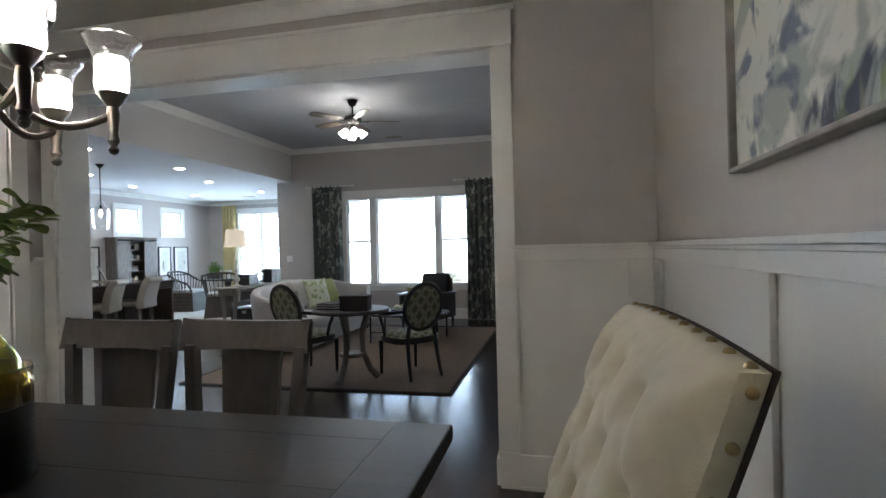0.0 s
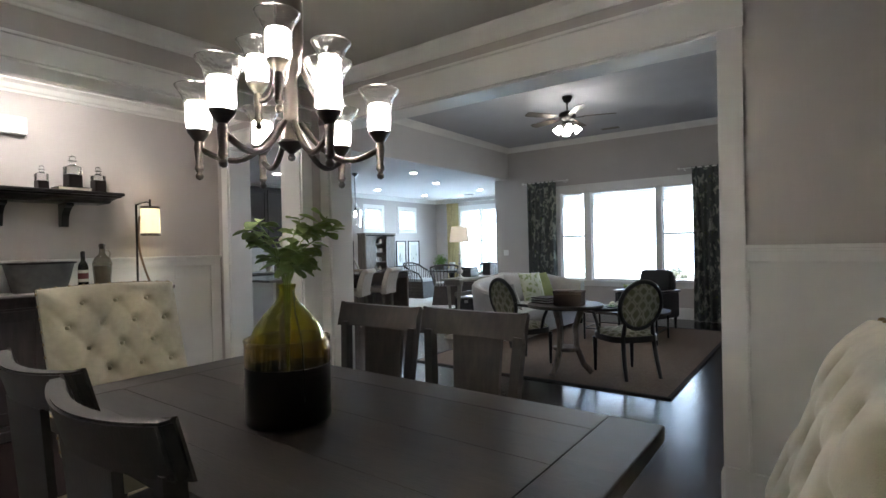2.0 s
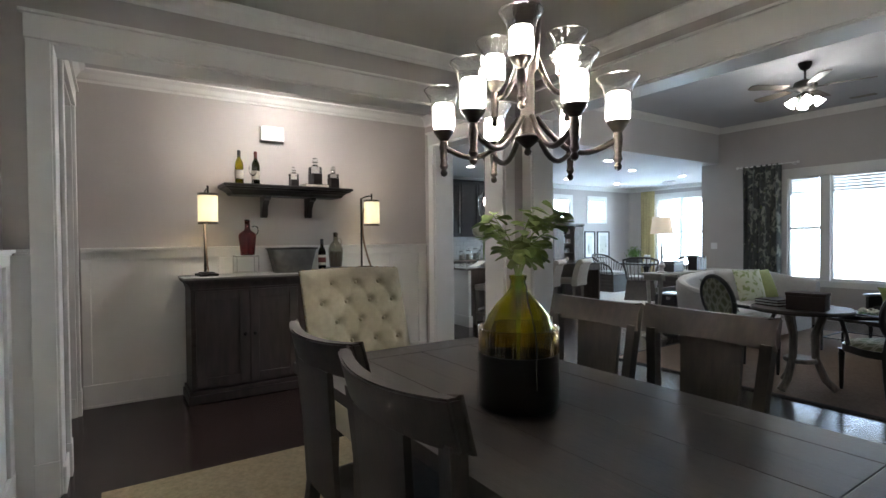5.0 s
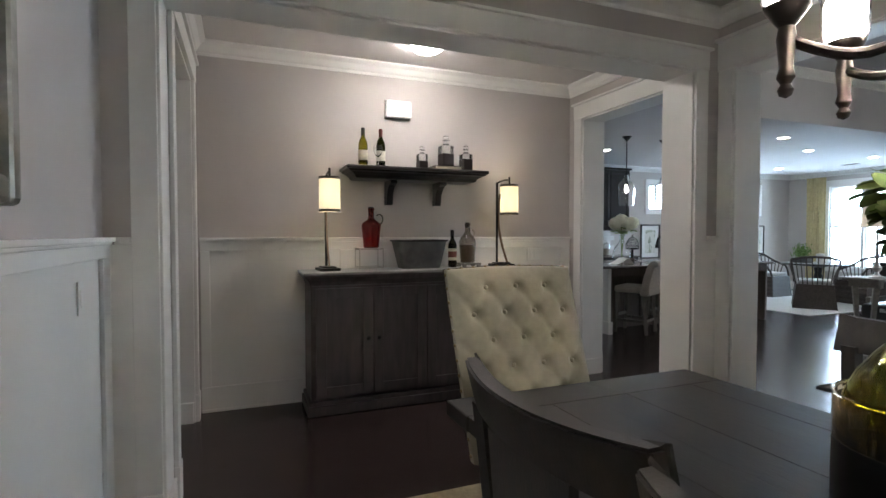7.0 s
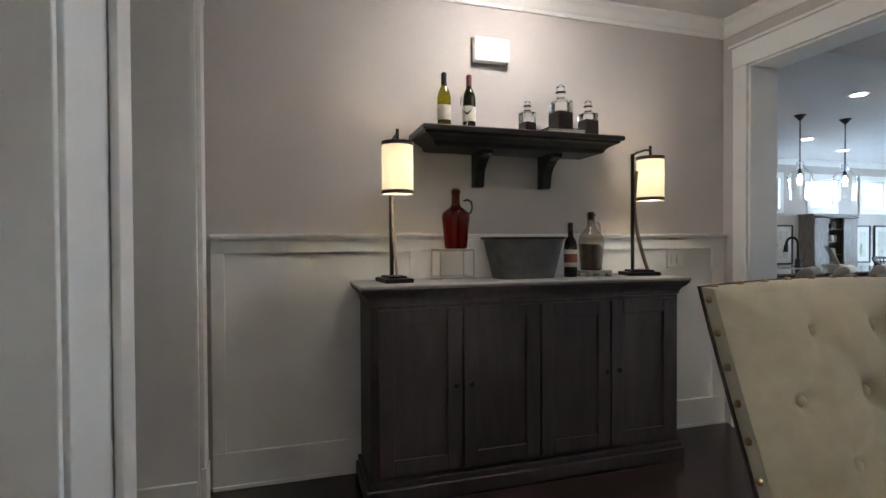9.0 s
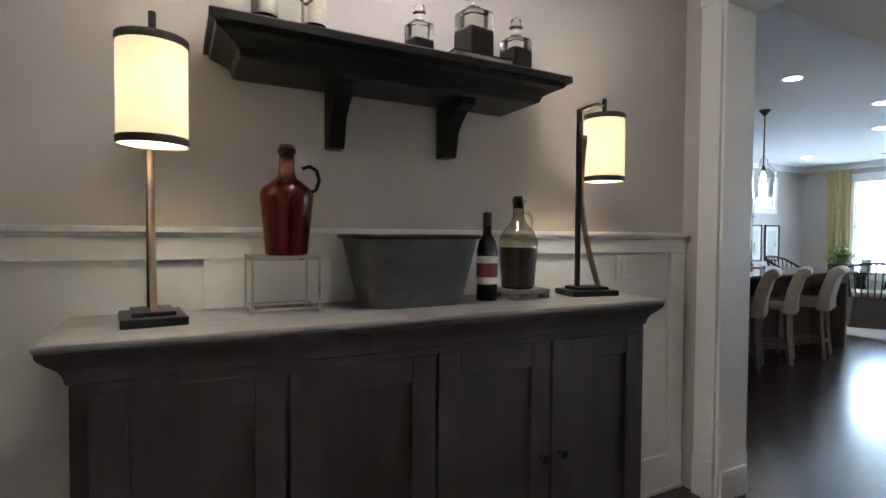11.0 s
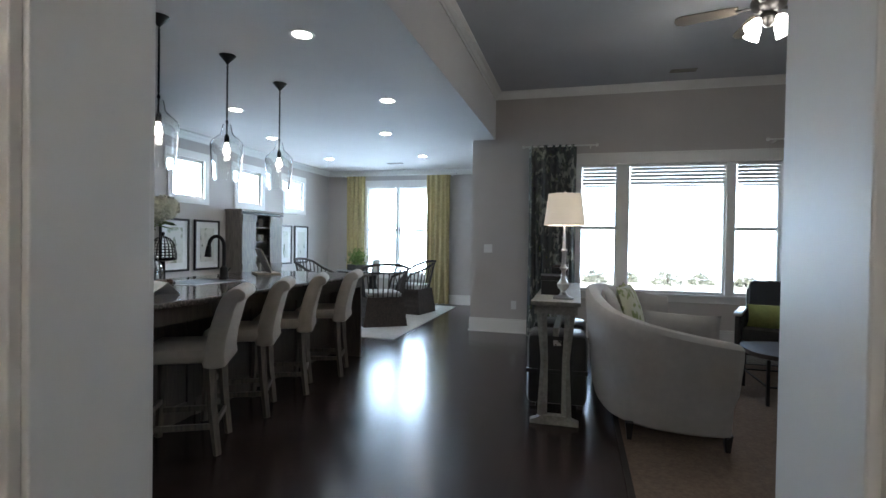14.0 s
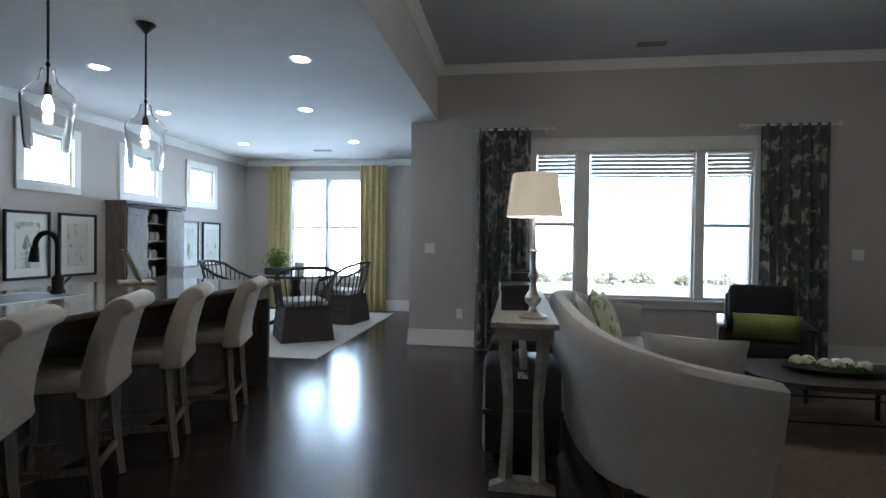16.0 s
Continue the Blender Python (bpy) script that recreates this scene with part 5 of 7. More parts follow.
decanter(-5.10, 1.20, SH, 0.86, 0.55)
_bk = thing("shelf_book", "thin dark book lying on the shelf", "book", pose(-5.08, 1.40, SH, 0, 0, 0))
boxes("cover", [(-0.085, 0.085, -0.12, 0.12, 0, 0.004), (-0.085, 0.085, -0.12, 0.12, 0.026, 0.030), (-0.085, -0.081, -0.12, 0.12, 0.004, 0.026)], M_BLACK, _bk)
boxes("pages", [(-0.080, 0.08, -0.115, 0.115, 0.0045, 0.0255)], M_PAPER, _bk)
decanter(-5.09, 1.41, SH + 0.0305, 1.18, 0.62)
decanter(-5.10, 1.60, SH, 1.0, 0.72)

_d = thing("door_chime", "white plastic door chime box on the wall", "door chime")
bm = bmesh.new()
add_box(bm, XW + 0.001, XW + 0.05, 0.93, 1.15, 2.335, 2.475, bevel=0.006)
part("cover", bm, M_PLASTIC, _d)
boxes("back_plate", [(XW + 0.0005, XW + 0.006, 0.922, 1.158, 2.318, 2.48)], M_GREYFRAME, _d)

_f = thing("flush_ceiling_lamp", "lit flush ceiling lamp with frosted glass bowl", "lamp", Matrix.Translation((-4.67, 1.09, 0)))
solid("pan", M_BRONZE, _f, [(0.128, ZB), (0.132, ZB - 0.015), (0.126, ZB - 0.022)])
solid("bowl", M_CEILBULB, _f, [(0.118, ZB - 0.0225), (0.116, ZB - 0.045), (0.086, ZB - 0.068), (0.043, ZB - 0.080), (0.0, ZB - 0.083)], label="glowing frosted bowl")


def wall_plate(name, label, category, m, w=0.075, h=0.12, slots=1):
    """A cover plate facing +y."""
    p = thing(name, label, category, m)
    bm = bmesh.new()
    add_box(bm, -w / 2, w / 2, 0.0005, 0.006, -h / 2, h / 2, bevel=0.002)
    part("plate", bm, M_PLASTIC, p)
    bm = bmesh.new()
    for k in range(slots):
        x = (k - (slots - 1) / 2) * 0.046
        add_box(bm, x - 0.016, x + 0.016, 0.0062, 0.009, -0.033, 0.033, bevel=0.002)
    part("rocker", bm, M_PLASTIC, p)


wall_plate("outlet_plate", "white outlet plate on the front wainscot", "outlet", pose(-3.23, YF + 0.0085, 1.12, 0, 0, 0))
wall_plate("outlet_plate", "white double outlet plate on the wainscot", "outlet", pose(XW + 0.0085, 2.383, 1.154, 0, 0, -90), w=0.136, slots=2)
# ---- kitchen ----
def kitchen_island():
    k = thing("kitchen_island", "kitchen island with polished stone top, white end panel and wood back", "kitchen island")
    bm = bmesh.new()
    add_box(bm, -7.80, -6.47, 4.22, 7.46, 0.885, 0.92, bevel=0.012)
    part("stone_top", bm, M_GRANITE, k, label="polished speckled stone top")
    boxes("cabinet_body", [(-7.74, -6.93, 4.381, 7.38, 0.0, 0.884)], M_ISLAND, k)
    boxes("apron", [(-6.60, -6.55, 4.381, 7.38, 0.775, 0.884)], M_ISLAND, k, bevel=0.003)
    boxes("end_panel", [(-7.78, -6.535, 4.34, 4.38, 0.0, 0.884), (-7.79, -6.52, 4.322, 4.339, 0.0, 0.17), (-6.534, -6.515, 4.322, 4.395, 0.0, 0.17), (-7.78, -6.535, 4.328, 4.339, 0.80, 0.884), (-6.68, -6.535, 4.328, 4.339, 0.171, 0.799)], M_TRIM, k, bevel=0.003, label="white painted end panel with base")
    boxes("far_panel", [(-7.78, -6.56, 7.381, 7.42, 0.0, 0.884)], M_ISLAND, k, bevel=0.003)
    for n in range(4):
        y = 4.50 + n * 0.72
        boxes("back_panel", [(-6.929, -6.915, y, y + 0.08, 0.1, 0.79), (-6.929, -6.915, y + 0.08, y + 0.72, 0.71, 0.79), (-6.929, -6.915, y + 0.08, y + 0.72, 0.0, 0.12)], M_ISLAND, k, bevel=0.002)
    return k


kitchen_island()


def smooth_loop(pts, steps=3):
    """A closed outline rounded through its points."""
    out, n = [], len(pts)
    for i in range(n):
        p = [pts[(i + k) % n] for k in (-1, 0, 1, 2)]
        for q in range(steps):
            t = q / steps
            out.append(tuple(0.5 * (2 * b + (c - a) * t + (2 * a - 5 * b + 4 * c - d) * t * t + (3 * b - a - 3 * c + d) * t ** 3) for a, b, c, d in zip(*p)))
    return out


def bar_stool():
    """Faces -x; the back's top roll is at x = 0."""
    s = thing("bar_stool", "upholstered counter stool with rolled back and grey wood legs", "stool", group="stools at the island")
    W = 0.44
    bm = bmesh.new()
    line = [(-0.215, 0.53), (-0.205, 0.64), (-0.180, 0.76), (-0.145, 0.87), (-0.110, 0.95), (-0.065, 0.992), (-0.018, 0.998), (0.018, 0.972), (0.022, 0.938), (0.0, 0.916), (-0.022, 0.905), (-0.040, 0.86), (-0.060, 0.78), (-0.080, 0.70), (-0.092, 0.60), (-0.095, 0.53)]
    line = smooth_loop(line)
    ys = [-W / 2, -W / 2 + 0.008, -W / 2 + 0.03, 0, W / 2 - 0.03, W / 2 - 0.008, W / 2]
    cx, cz = sum(p[0] for p in line) / len(line), sum(p[1] for p in line) / len(line)
    rings = []
    for y in ys:
        q = 0.018 if abs(y) > W / 2 - 0.004 else (0.006 if abs(y) > W / 2 - 0.012 else 0)
        ring = []
        for i, (x, z) in enumerate(line):
            a, b = line[i - 1], line[(i + 1) % len(line)]
            t = Vector((b[0] - a[0], 0, b[1] - a[1])).normalized()
            nrm = Vector((t.z, 0, -t.x))
            ring.append(bm.verts.new((x - nrm.x * q * -1, y, z - nrm.z * q * -1)))
        rings.append(ring)
    n = len(line)
    for a, b in zip(rings, rings[1:]):
        for i in range(n):
            bm.faces.new((a[i], a[(i + 1) % n], b[(i + 1) % n], b[i]))
    bm.faces.new(rings[0])
    bm.faces.new(rings[-1])
    part("back", bm, M_STOOLFAB, s, smooth=True)
    bm = bmesh.new()
    add_box(bm, -0.57, -0.17, -W / 2, W / 2, 0.555, 0.645, bevel=0.035)
    for v in bm.verts:
        if v.co.z > 0.60:
            v.co.z += 0.03 * (1 - ((v.co.x + 0.37) / 0.2) ** 2) * (1 - (v.co.y / (W / 2)) ** 2)
    part("seat", bm, M_STOOLFAB, s, smooth=True)
    legs = [(-0.53, -0.18, -0.03), (-0.53, 0.18, -0.03), (-0.18, -0.18, 0.05), (-0.18, 0.18, 0.05)]
    for x, y, lean in legs:
        bm = bmesh.new()
        add_tube(bm, [(x + lean * 0.9, y, 0.004), (x + lean * 0.3, y, 0.28), (x, y, 0.56)], [0.024, 0.028, 0.033], 4)
        part("leg", bm, M_GREYWOOD, s)
    bm = bmesh.new()
    for y in (-0.18, 0.18):
        add_box(bm, -0.545, -0.14, y - 0.011, y + 0.011, 0.16, 0.195, bevel=0.003)
    add_box(bm, -0.555, -0.53, -0.175, 0.175, 0.22, 0.255, bevel=0.003)
    add_box(bm, -0.165, -0.145, -0.175, 0.175, 0.16, 0.195, bevel=0.003)
    part("stretchers", bm, M_GREYWOOD, s)
    return s


_b = bar_stool()
_b.matrix_world = pose(-6.255, 4.98, 0, 0, 0, 28)
for x, y, rz in ((-6.345, 5.62, 26), (-6.35, 6.18, 25), (-6.305, 6.77, 18)):
    copy_thing(_b, pose(x, y, 0, 0, 0, rz))


def pendant():
    p = thing("pendant_lamp", "clear glass jug pendant lamp hanging on a dark rod", "pendant lamp", group="pendants over the island")
    solid("canopy", M_BLACKMETAL, p, [(0.004, ZK - 0.075), (0.015, ZK - 0.06), (0.05, ZK - 0.02), (0.065, ZK - 0.004), (0.065, ZK - 0.001)])
    bm = bmesh.new()
    add_tube(bm, [(0, 0, 2.23), (0, 0, ZK - 0.06)], 0.0035, 6)
    z = 2.25
    k = 0
    while z < ZK - 0.10:
        pts = [(0.008 * math.cos(t) * (1 if k % 2 else 0), 0.008 * math.cos(t) * (0 if k % 2 else 1), z + 0.014 + 0.016 * math.sin(t)) for t in [2 * math.pi * i / 8 for i in range(9)]]
        add_tube(bm, pts, 0.0022, 5)
        z += 0.027
        k += 1
    part("chain", bm, M_BLACKMETAL, p, smooth=True)
    solid("socket", M_BLACKMETAL, p, [(0.008, 2.24), (0.012, 2.225), (0.0055, 2.21), (0.0055, 2.125), (0.014, 2.12), (0.019, 2.10), (0.019, 2.06), (0.016, 2.055)])
    out = [(0.030, 2.205), (0.034, 2.20), (0.042, 2.15), (0.052, 2.125), (0.085, 2.10), (0.116, 2.07), (0.126, 2.045), (0.124, 2.0), (0.108, 1.78), (0.100, 1.757)]
    bm = bmesh.new()
    add_lathe(bm, out + [(r - 0.005, z) for r, z in reversed(out)] + [out[0]], 32, close=False)
    part("glass_jug", bm, M_GLASS, p, smooth=True)
    solid("bulb", M_PENDBULB, p, [(0.012, 2.055), (0.014, 2.035), (0.027, 2.0), (0.024, 1.975), (0.0, 1.965)], label="glowing bulb")
    return p


_p = pendant()
_p.matrix_world = pose(-6.97, 5.0, 0)
for y in (5.72, 6.46):
    copy_thing(_p, pose(-7.0, y, 0))


def downlight():
    d = thing("recessed_downlight", "round white recessed ceiling light, lit", "downlight", group="ceiling downlights")
    bm = bmesh.new()
    add_lathe(bm, [(0.066, -0.001), (0.092, -0.001), (0.092, -0.006), (0.066, -0.004), (0.066, -0.001)], 24, close=False)
    part("trim_ring", bm, M_TRIM, d, smooth=True)
    solid("lens", M_DOWN, d, [(0.065, -0.001), (0.064, -0.004), (0.0, -0.004)], n=24)
    return d


_d = downlight()
_d.matrix_world = pose(-6.19, 5.48, ZK)
for x, y in ((-6.21, 7.22), (-6.83, 8.75), (-6.88, 10.62), (-8.06, 5.52), (-8.06, 7.22), (-8.60, 8.74), (-8.66, 10.63)):
    copy_thing(_d, pose(x, y, ZK))


def vent(name, x, y, z):
    v = thing(name, "small slotted ceiling air vent", "vent", Matrix.Translation((x, y, z)))
    rows = [(-0.15, 0.15, -0.06, -0.05, -0.008, -0.001), (-0.15, 0.15, 0.05, 0.06, -0.008, -0.001), (-0.15, -0.14, -0.05, 0.05, -0.008, -0.001), (0.14, 0.15, -0.05, 0.05, -0.008, -0.001)]
    boxes("frame", rows, M_GREYFRAME, v)
    boxes("slats", [(-0.14, 0.14, -0.045 + k * 0.018, -0.036 + k * 0.018, -0.006, -0.001) for k in range(5)], M_GREYFRAME, v)


vent("ceiling_vent", -7.63, 11.28, ZK)
vent("ceiling_vent", -3.05, 8.95, ZL)


def upper_cabinets():
    c = thing("upper_kitchen_cabinets", "dark espresso wood upper kitchen cabinets", "cabinet")
    boxes("carcass", [(XK + 0.002, XK + 0.34, 3.20, 7.06, 1.42, 2.62)], M_ESPRESSO, c, bevel=0.003)
    boxes("cornice", [(XK + 0.002, XK + 0.38, 3.18, 7.09, 2.621, 2.66)], M_ESPRESSO, c, bevel=0.008)
    for k in range(8):
        y = 3.22 + k * 0.48
        d = new("door")
        d.parent = c
        x = XK + 0.341
        boxes("door_panel", [(x, x + 0.018, y, y + 0.06, 1.44, 2.60), (x, x + 0.018, y + 0.40, y + 0.46, 1.44, 2.60), (x, x + 0.018, y + 0.06, y + 0.40, 1.44, 1.50), (x, x + 0.018, y + 0.06, y + 0.40, 2.54, 2.60), (x, x + 0.006, y + 0.06, y + 0.40, 1.50, 2.54)], M_ESPRESSO, d, bevel=0.002)
        boxes("handle", [(x + 0.018, x + 0.03, y + 0.42, y + 0.43, 1.50, 1.62)], M_STEEL, d, bevel=0.002)
    return c


upper_cabinets()


def base_cabinets():
    c = thing("base_kitchen_cabinets", "dark espresso base cabinets with a stone counter", "cabinet")
    boxes("carcass", [(XK + 0.002, XK + 0.60, 3.20, 7.06, 0.10, 0.884)], M_ESPRESSO, c, bevel=0.003)
    boxes("toe_kick", [(XK + 0.002, XK + 0.54, 3.20, 7.06, 0.0, 0.099)], M_BLACK, c)
    bm = bmesh.new()
    add_box(bm, XK + 0.002, XK + 0.64, 3.18, 7.10, 0.885, 0.92, bevel=0.01)
    part("stone_counter", bm, M_GRANITE, c)
    for k in range(8):
        y = 3.22 + k * 0.48
        d = new("door")
        d.parent = c
        x = XK + 0.601
        boxes("door_panel", [(x, x + 0.018, y, y + 0.06, 0.12, 0.68), (x, x + 0.018, y + 0.40, y + 0.46, 0.12, 0.68), (x, x + 0.018, y + 0.06, y + 0.40, 0.12, 0.18), (x, x + 0.018, y + 0.06, y + 0.40, 0.62, 0.68), (x, x + 0.006, y + 0.06, y + 0.40, 0.18, 0.62), (x, x + 0.018, y, y + 0.46, 0.70, 0.87)], M_ESPRESSO, d, bevel=0.002)
        boxes("handle", [(x + 0.018, x + 0.03, y + 0.17, y + 0.29, 0.78, 0.79)], M_STEEL, d, bevel=0.002)
    return c


base_cabinets()
# backsplash tiles
_bs = setting(new("backsplash"), "white glazed brick tile backsplash", "backsplash")
_tm = None
for r in range(5):
    for k in range(20):
        y = 3.21 + k * 0.193 + (0.095 if r % 2 else 0)
        if y > 6.86:
            continue
        if _tm is None:
            bm = bmesh.new()
            add_box(bm, 0.001, 0.009, 0.0015, 0.1915, 0.0015, 0.0965, bevel=0.0015)
            _o = part("tile", bm, M_TILE, _bs)
            _tm = _o.data
        else:
            _o = new("tile", _tm)
            _o.parent = _bs
        _o.location = (XK, y, 0.921 + r * 0.098)

for x, y, h, r in ((XK + 0.28, 6.55, 0.22, 0.075), (XK + 0.28, 6.35, 0.19, 0.07), (XK + 0.27, 6.16, 0.165, 0.065)):
    _j = turned("glass_canister", "clear glass canister with a steel lid on the counter", "canister", x, y, 0.9205, [(r * 0.95, 0), (r, 0.01), (r, h - 0.03), (r * 0.94, h)], M_GLASS)
    _j["group"] = "canisters on the counter"
    solid("lid", M_STEEL, _j, [(r * 0.98, h + 0.001), (r * 0.98, h + 0.022), (0.015, h + 0.03), (0.015, h + 0.045)])
    solid("contents", M_PAPER, _j, [(r * 0.93, 0.006), (r * 0.95, 0.02), (r * 0.95, h * 0.6)])

# things on the island
_v = turned("hydrangea_vase", "clear glass bottle vase holding cream hydrangeas", "vase", -7.42, 5.32, 0.9205, [(0.12, 0), (0.138, 0.012), (0.145, 0.06), (0.138, 0.14), (0.11, 0.21), (0.065, 0.265), (0.042, 0.30), (0.036, 0.34), (0.036, 0.39), (0.048, 0.415)], M_GLASS)
rnd = random.Random(9)
bm = bmesh.new()
_leaf = bmesh.new()
_stm = bmesh.new()
for hx, hy, hz in ((-0.05, -0.09, 0.59), (0.0, -0.02, 0.64), (0.05, 0.06, 0.57), (0.08, 0.13, 0.60), (-0.07, 0.03, 0.56)):
    add_tube(_stm, [(0, 0, 0.03), (hx * 0.15, hy * 0.15, 0.40), (hx, hy, hz - 0.03)], 0.004, 5)
    for q in range(230):
        d = Vector((rnd.gauss(0, 1), rnd.gauss(0, 1), rnd.gauss(0, 1))).normalized()
        p = Vector((hx, hy, hz)) + d * 0.095 * rnd.uniform(0.80, 1.05)
        u = d.orthogonal().normalized()
        w = d.cross(u)
        for a in range(4):
            t = a * math.pi / 2 + q
            e = u * math.cos(t) + w * math.sin(t)
            g = u * math.cos(t + 0.7) + w * math.sin(t + 0.7)
            bm.faces.new([bm.verts.new(p), bm.verts.new(p + e * 0.019 + d * 0.003), bm.verts.new(p + (e + g) * 0.016 + d * 0.006), bm.verts.new(p + g * 0.019 + d * 0.003)])
    add_lathe(bm, [(0.0, -0.08), (0.05, -0.062), (0.078, -0.02), (0.078, 0.02), (0.05, 0.062), (0.0, 0.08)], 12, Matrix.Translation((hx, hy, hz)), close=False)
    for q in range(6):
        a = rnd.uniform(0, 6.28)
        d = Vector((math.cos(a), math.sin(a), -0.25))
        s = Vector((-math.sin(a), math.cos(a), 0))
        b0 = Vector((hx * 0.8, hy * 0.8, hz - 0.10))
        _leaf.faces.new([_leaf.verts.new(b0), _leaf.verts.new(b0 + d * 0.07 + s * 0.05), _leaf.verts.new(b0 + d * 0.15), _leaf.verts.new(b0 + d * 0.07 - s * 0.05)])
part("blossoms", bm, M_BLOSSOM, _v, smooth=False, label="cream hydrangea heads")
part("leaves", _leaf, M_LEAF, _v)
part("stems", _stm, M_LEAF, _v)

_f = thing("kitchen_faucet", "oil rubbed bronze gooseneck kitchen faucet", "faucet", pose(-7.30, 6.08, 0.9205, 0, 0, 10))
solid("base", M_BLACKMETAL, _f, [(0.042, 0), (0.042, 0.02), (0.034, 0.03), (0.034, 0.10), (0.02, 0.12)])
bm = bmesh.new()
add_tube(bm, [(0, 0, 0.09), (0, 0, 0.30)] + [(-0.07 + 0.07 * math.cos(t), 0, 0.30 + 0.085 * math.sin(t)) for t in [math.pi * k / 10 for k in range(1, 11)]] + [(-0.142, 0, 0.29)], 0.016, 10)
add_tube(bm, [(-0.142, 0, 0.295), (-0.150, 0, 0.20)], [0.021, 0.030], 12)
part("spout", bm, M_BLACKMETAL, _f, smooth=True)
bm = bmesh.new()
add_tube(bm, [(0, 0.02, 0.05), (0.0, 0.055, 0.065), (0.01, 0.10, 0.10)], [0.009, 0.009, 0.006], 8)
part("lever", bm, M_BLACKMETAL, _f, smooth=True)
_s = thing("undermount_sink", "undermount sink in the island top, its shaded hollow a flat dark sheet", "sink", Matrix.Translation((-7.30, 5.78, 0.9205)))
boxes("rim", [(-0.22, 0.22, -0.30, -0.285, 0.0, 0.004), (-0.22, 0.22, 0.285, 0.30, 0.0, 0.004), (-0.22, -0.205, -0.285, 0.285, 0.0, 0.004), (0.205, 0.22, -0.285, 0.285, 0.0, 0.004)], M_STEEL, _s, bevel=0.001)
# no hollow is cut: a flat black sheet gives the basin's shade
boxes("basin", [(-0.204, 0.204, -0.284, 0.284, 0.0, 0.0015)], M_BLACKMETAL, _s)

_k = thing("cookbook_stand", "wood cookbook stand with an open book", "book stand", pose(-7.40, 6.90, 0.9205, 0, 0, 135))
boxes("foot_board", [(-0.16, 0.16, -0.10, 0.14, 0, 0.018)], M_PALEWOOD, _k, bevel=0.003)
bm = bmesh.new()
add_box(bm, -0.15, 0.15, -0.006, 0.006, 0.0, 0.27, bevel=0.003, m=Matrix.Translation((0, 0.0, 0.018)) @ pose(0, 0, 0, -24, 0, 0))
part("rest", bm, M_GREYWOOD, _k)
bm = bmesh.new()
add_box(bm, -0.14, -0.003, -0.020, -0.0065, 0.01, 0.24, bevel=0.002, m=Matrix.Translation((0, 0.0, 0.018)) @ pose(0, 0, 0, -24, 0, 0))
add_box(bm, 0.003, 0.14, -0.020, -0.0065, 0.01, 0.24, bevel=0.002, m=Matrix.Translation((0, 0.0, 0.018)) @ pose(0, 0, 0, -24, 0, 0))
part("pages", bm, M_PAPER, _k)

_n = thing("folded_paper", "open white leaflet propped up on the island", "paper", pose(-6.83, 4.64, 0.9205, 0, 0, 22))
bm = bmesh.new()
add_grid(bm, 6, 4, lambda u, v: ((u - 0.5) * 0.15 + 0.10 * v, 0.13 * v + 0.012 * math.sin(5 * u), 0.0005 + 0.085 * v ** 1.3 + 0.010 * math.sin(3.2 * u) * v))
add_grid(bm, 6, 4, lambda u, v: ((u - 0.5) * 0.15 + 0.10 * v, 0.131 * v + 0.001 + 0.012 * math.sin(5 * u), 0.0015 + 0.085 * v ** 1.3 + 0.010 * math.sin(3.2 * u) * v))
bmesh.ops.bridge_loops(bm, edges=[e for e in bm.edges if e.is_boundary])
part("sheet", bm, M_WHITEPAPER, _n)
bm = bmesh.new()
add_grid(bm, 4, 4, lambda u, v: ((u - 0.5) * 0.15 + 0.10 + 0.03 * v, 0.131 + 0.12 * v, 0.0005 + 0.085 * (1 - v)))
add_grid(bm, 4, 4, lambda u, v: ((u - 0.5) * 0.15 + 0.10 + 0.03 * v, 0.132 + 0.12 * v, 0.0015 + 0.085 * (1 - v)))
bmesh.ops.bridge_loops(bm, edges=[e for e in bm.edges if e.is_boundary])
part("back_leaf", bm, M_WHITEPAPER, _n)
_c = turned("cake_cloche", "black wire mesh cloche on a stand on the island", "cloche", -7.52, 5.62, 0.9205, [(0.085, 0.0), (0.095, 0.012), (0.02, 0.03), (0.018, 0.17), (0.10, 0.185), (0.105, 0.195)], M_BLACKMETAL)
bm = bmesh.new()
dome = [(0.100, 0.197), (0.098, 0.25), (0.085, 0.31), (0.055, 0.355), (0.012, 0.38)]
for q in range(20):
    a = 2 * math.pi * q / 20
    add_tube(bm, [(r * math.cos(a), r * math.sin(a), z) for r, z in dome], 0.0028, 5)
for r, z in [(0.100, 0.20), (0.099, 0.222), (0.098, 0.245), (0.094, 0.268), (0.087, 0.29), (0.079, 0.315), (0.064, 0.34), (0.04, 0.362)]:
    add_tube(bm, [(r * math.cos(2 * math.pi * q / 20), r * math.sin(2 * math.pi * q / 20), z) for q in range(21)], 0.0026, 5)
part("dome", bm, M_BLACKMETAL, _c, smooth=True, label="black wire mesh dome")
solid("finial", M_BLACKMETAL, _c, [(0.006, 0.378), (0.014, 0.395), (0.012, 0.41), (0.0, 0.415)])
_t = thing("fruit_tray", "low tray of small dark fruit on the island", "tray", pose(-7.20, 5.30, 0.9205, 0, 0, 40))
boxes("tray", [(-0.07, 0.07, -0.11, 0.11, 0, 0.012), (-0.07, 0.07, -0.11, -0.10, 0.012, 0.028), (-0.07, 0.07, 0.10, 0.11, 0.012, 0.028)], M_DARKWOOD, _t, bevel=0.003)
bm = bmesh.new()
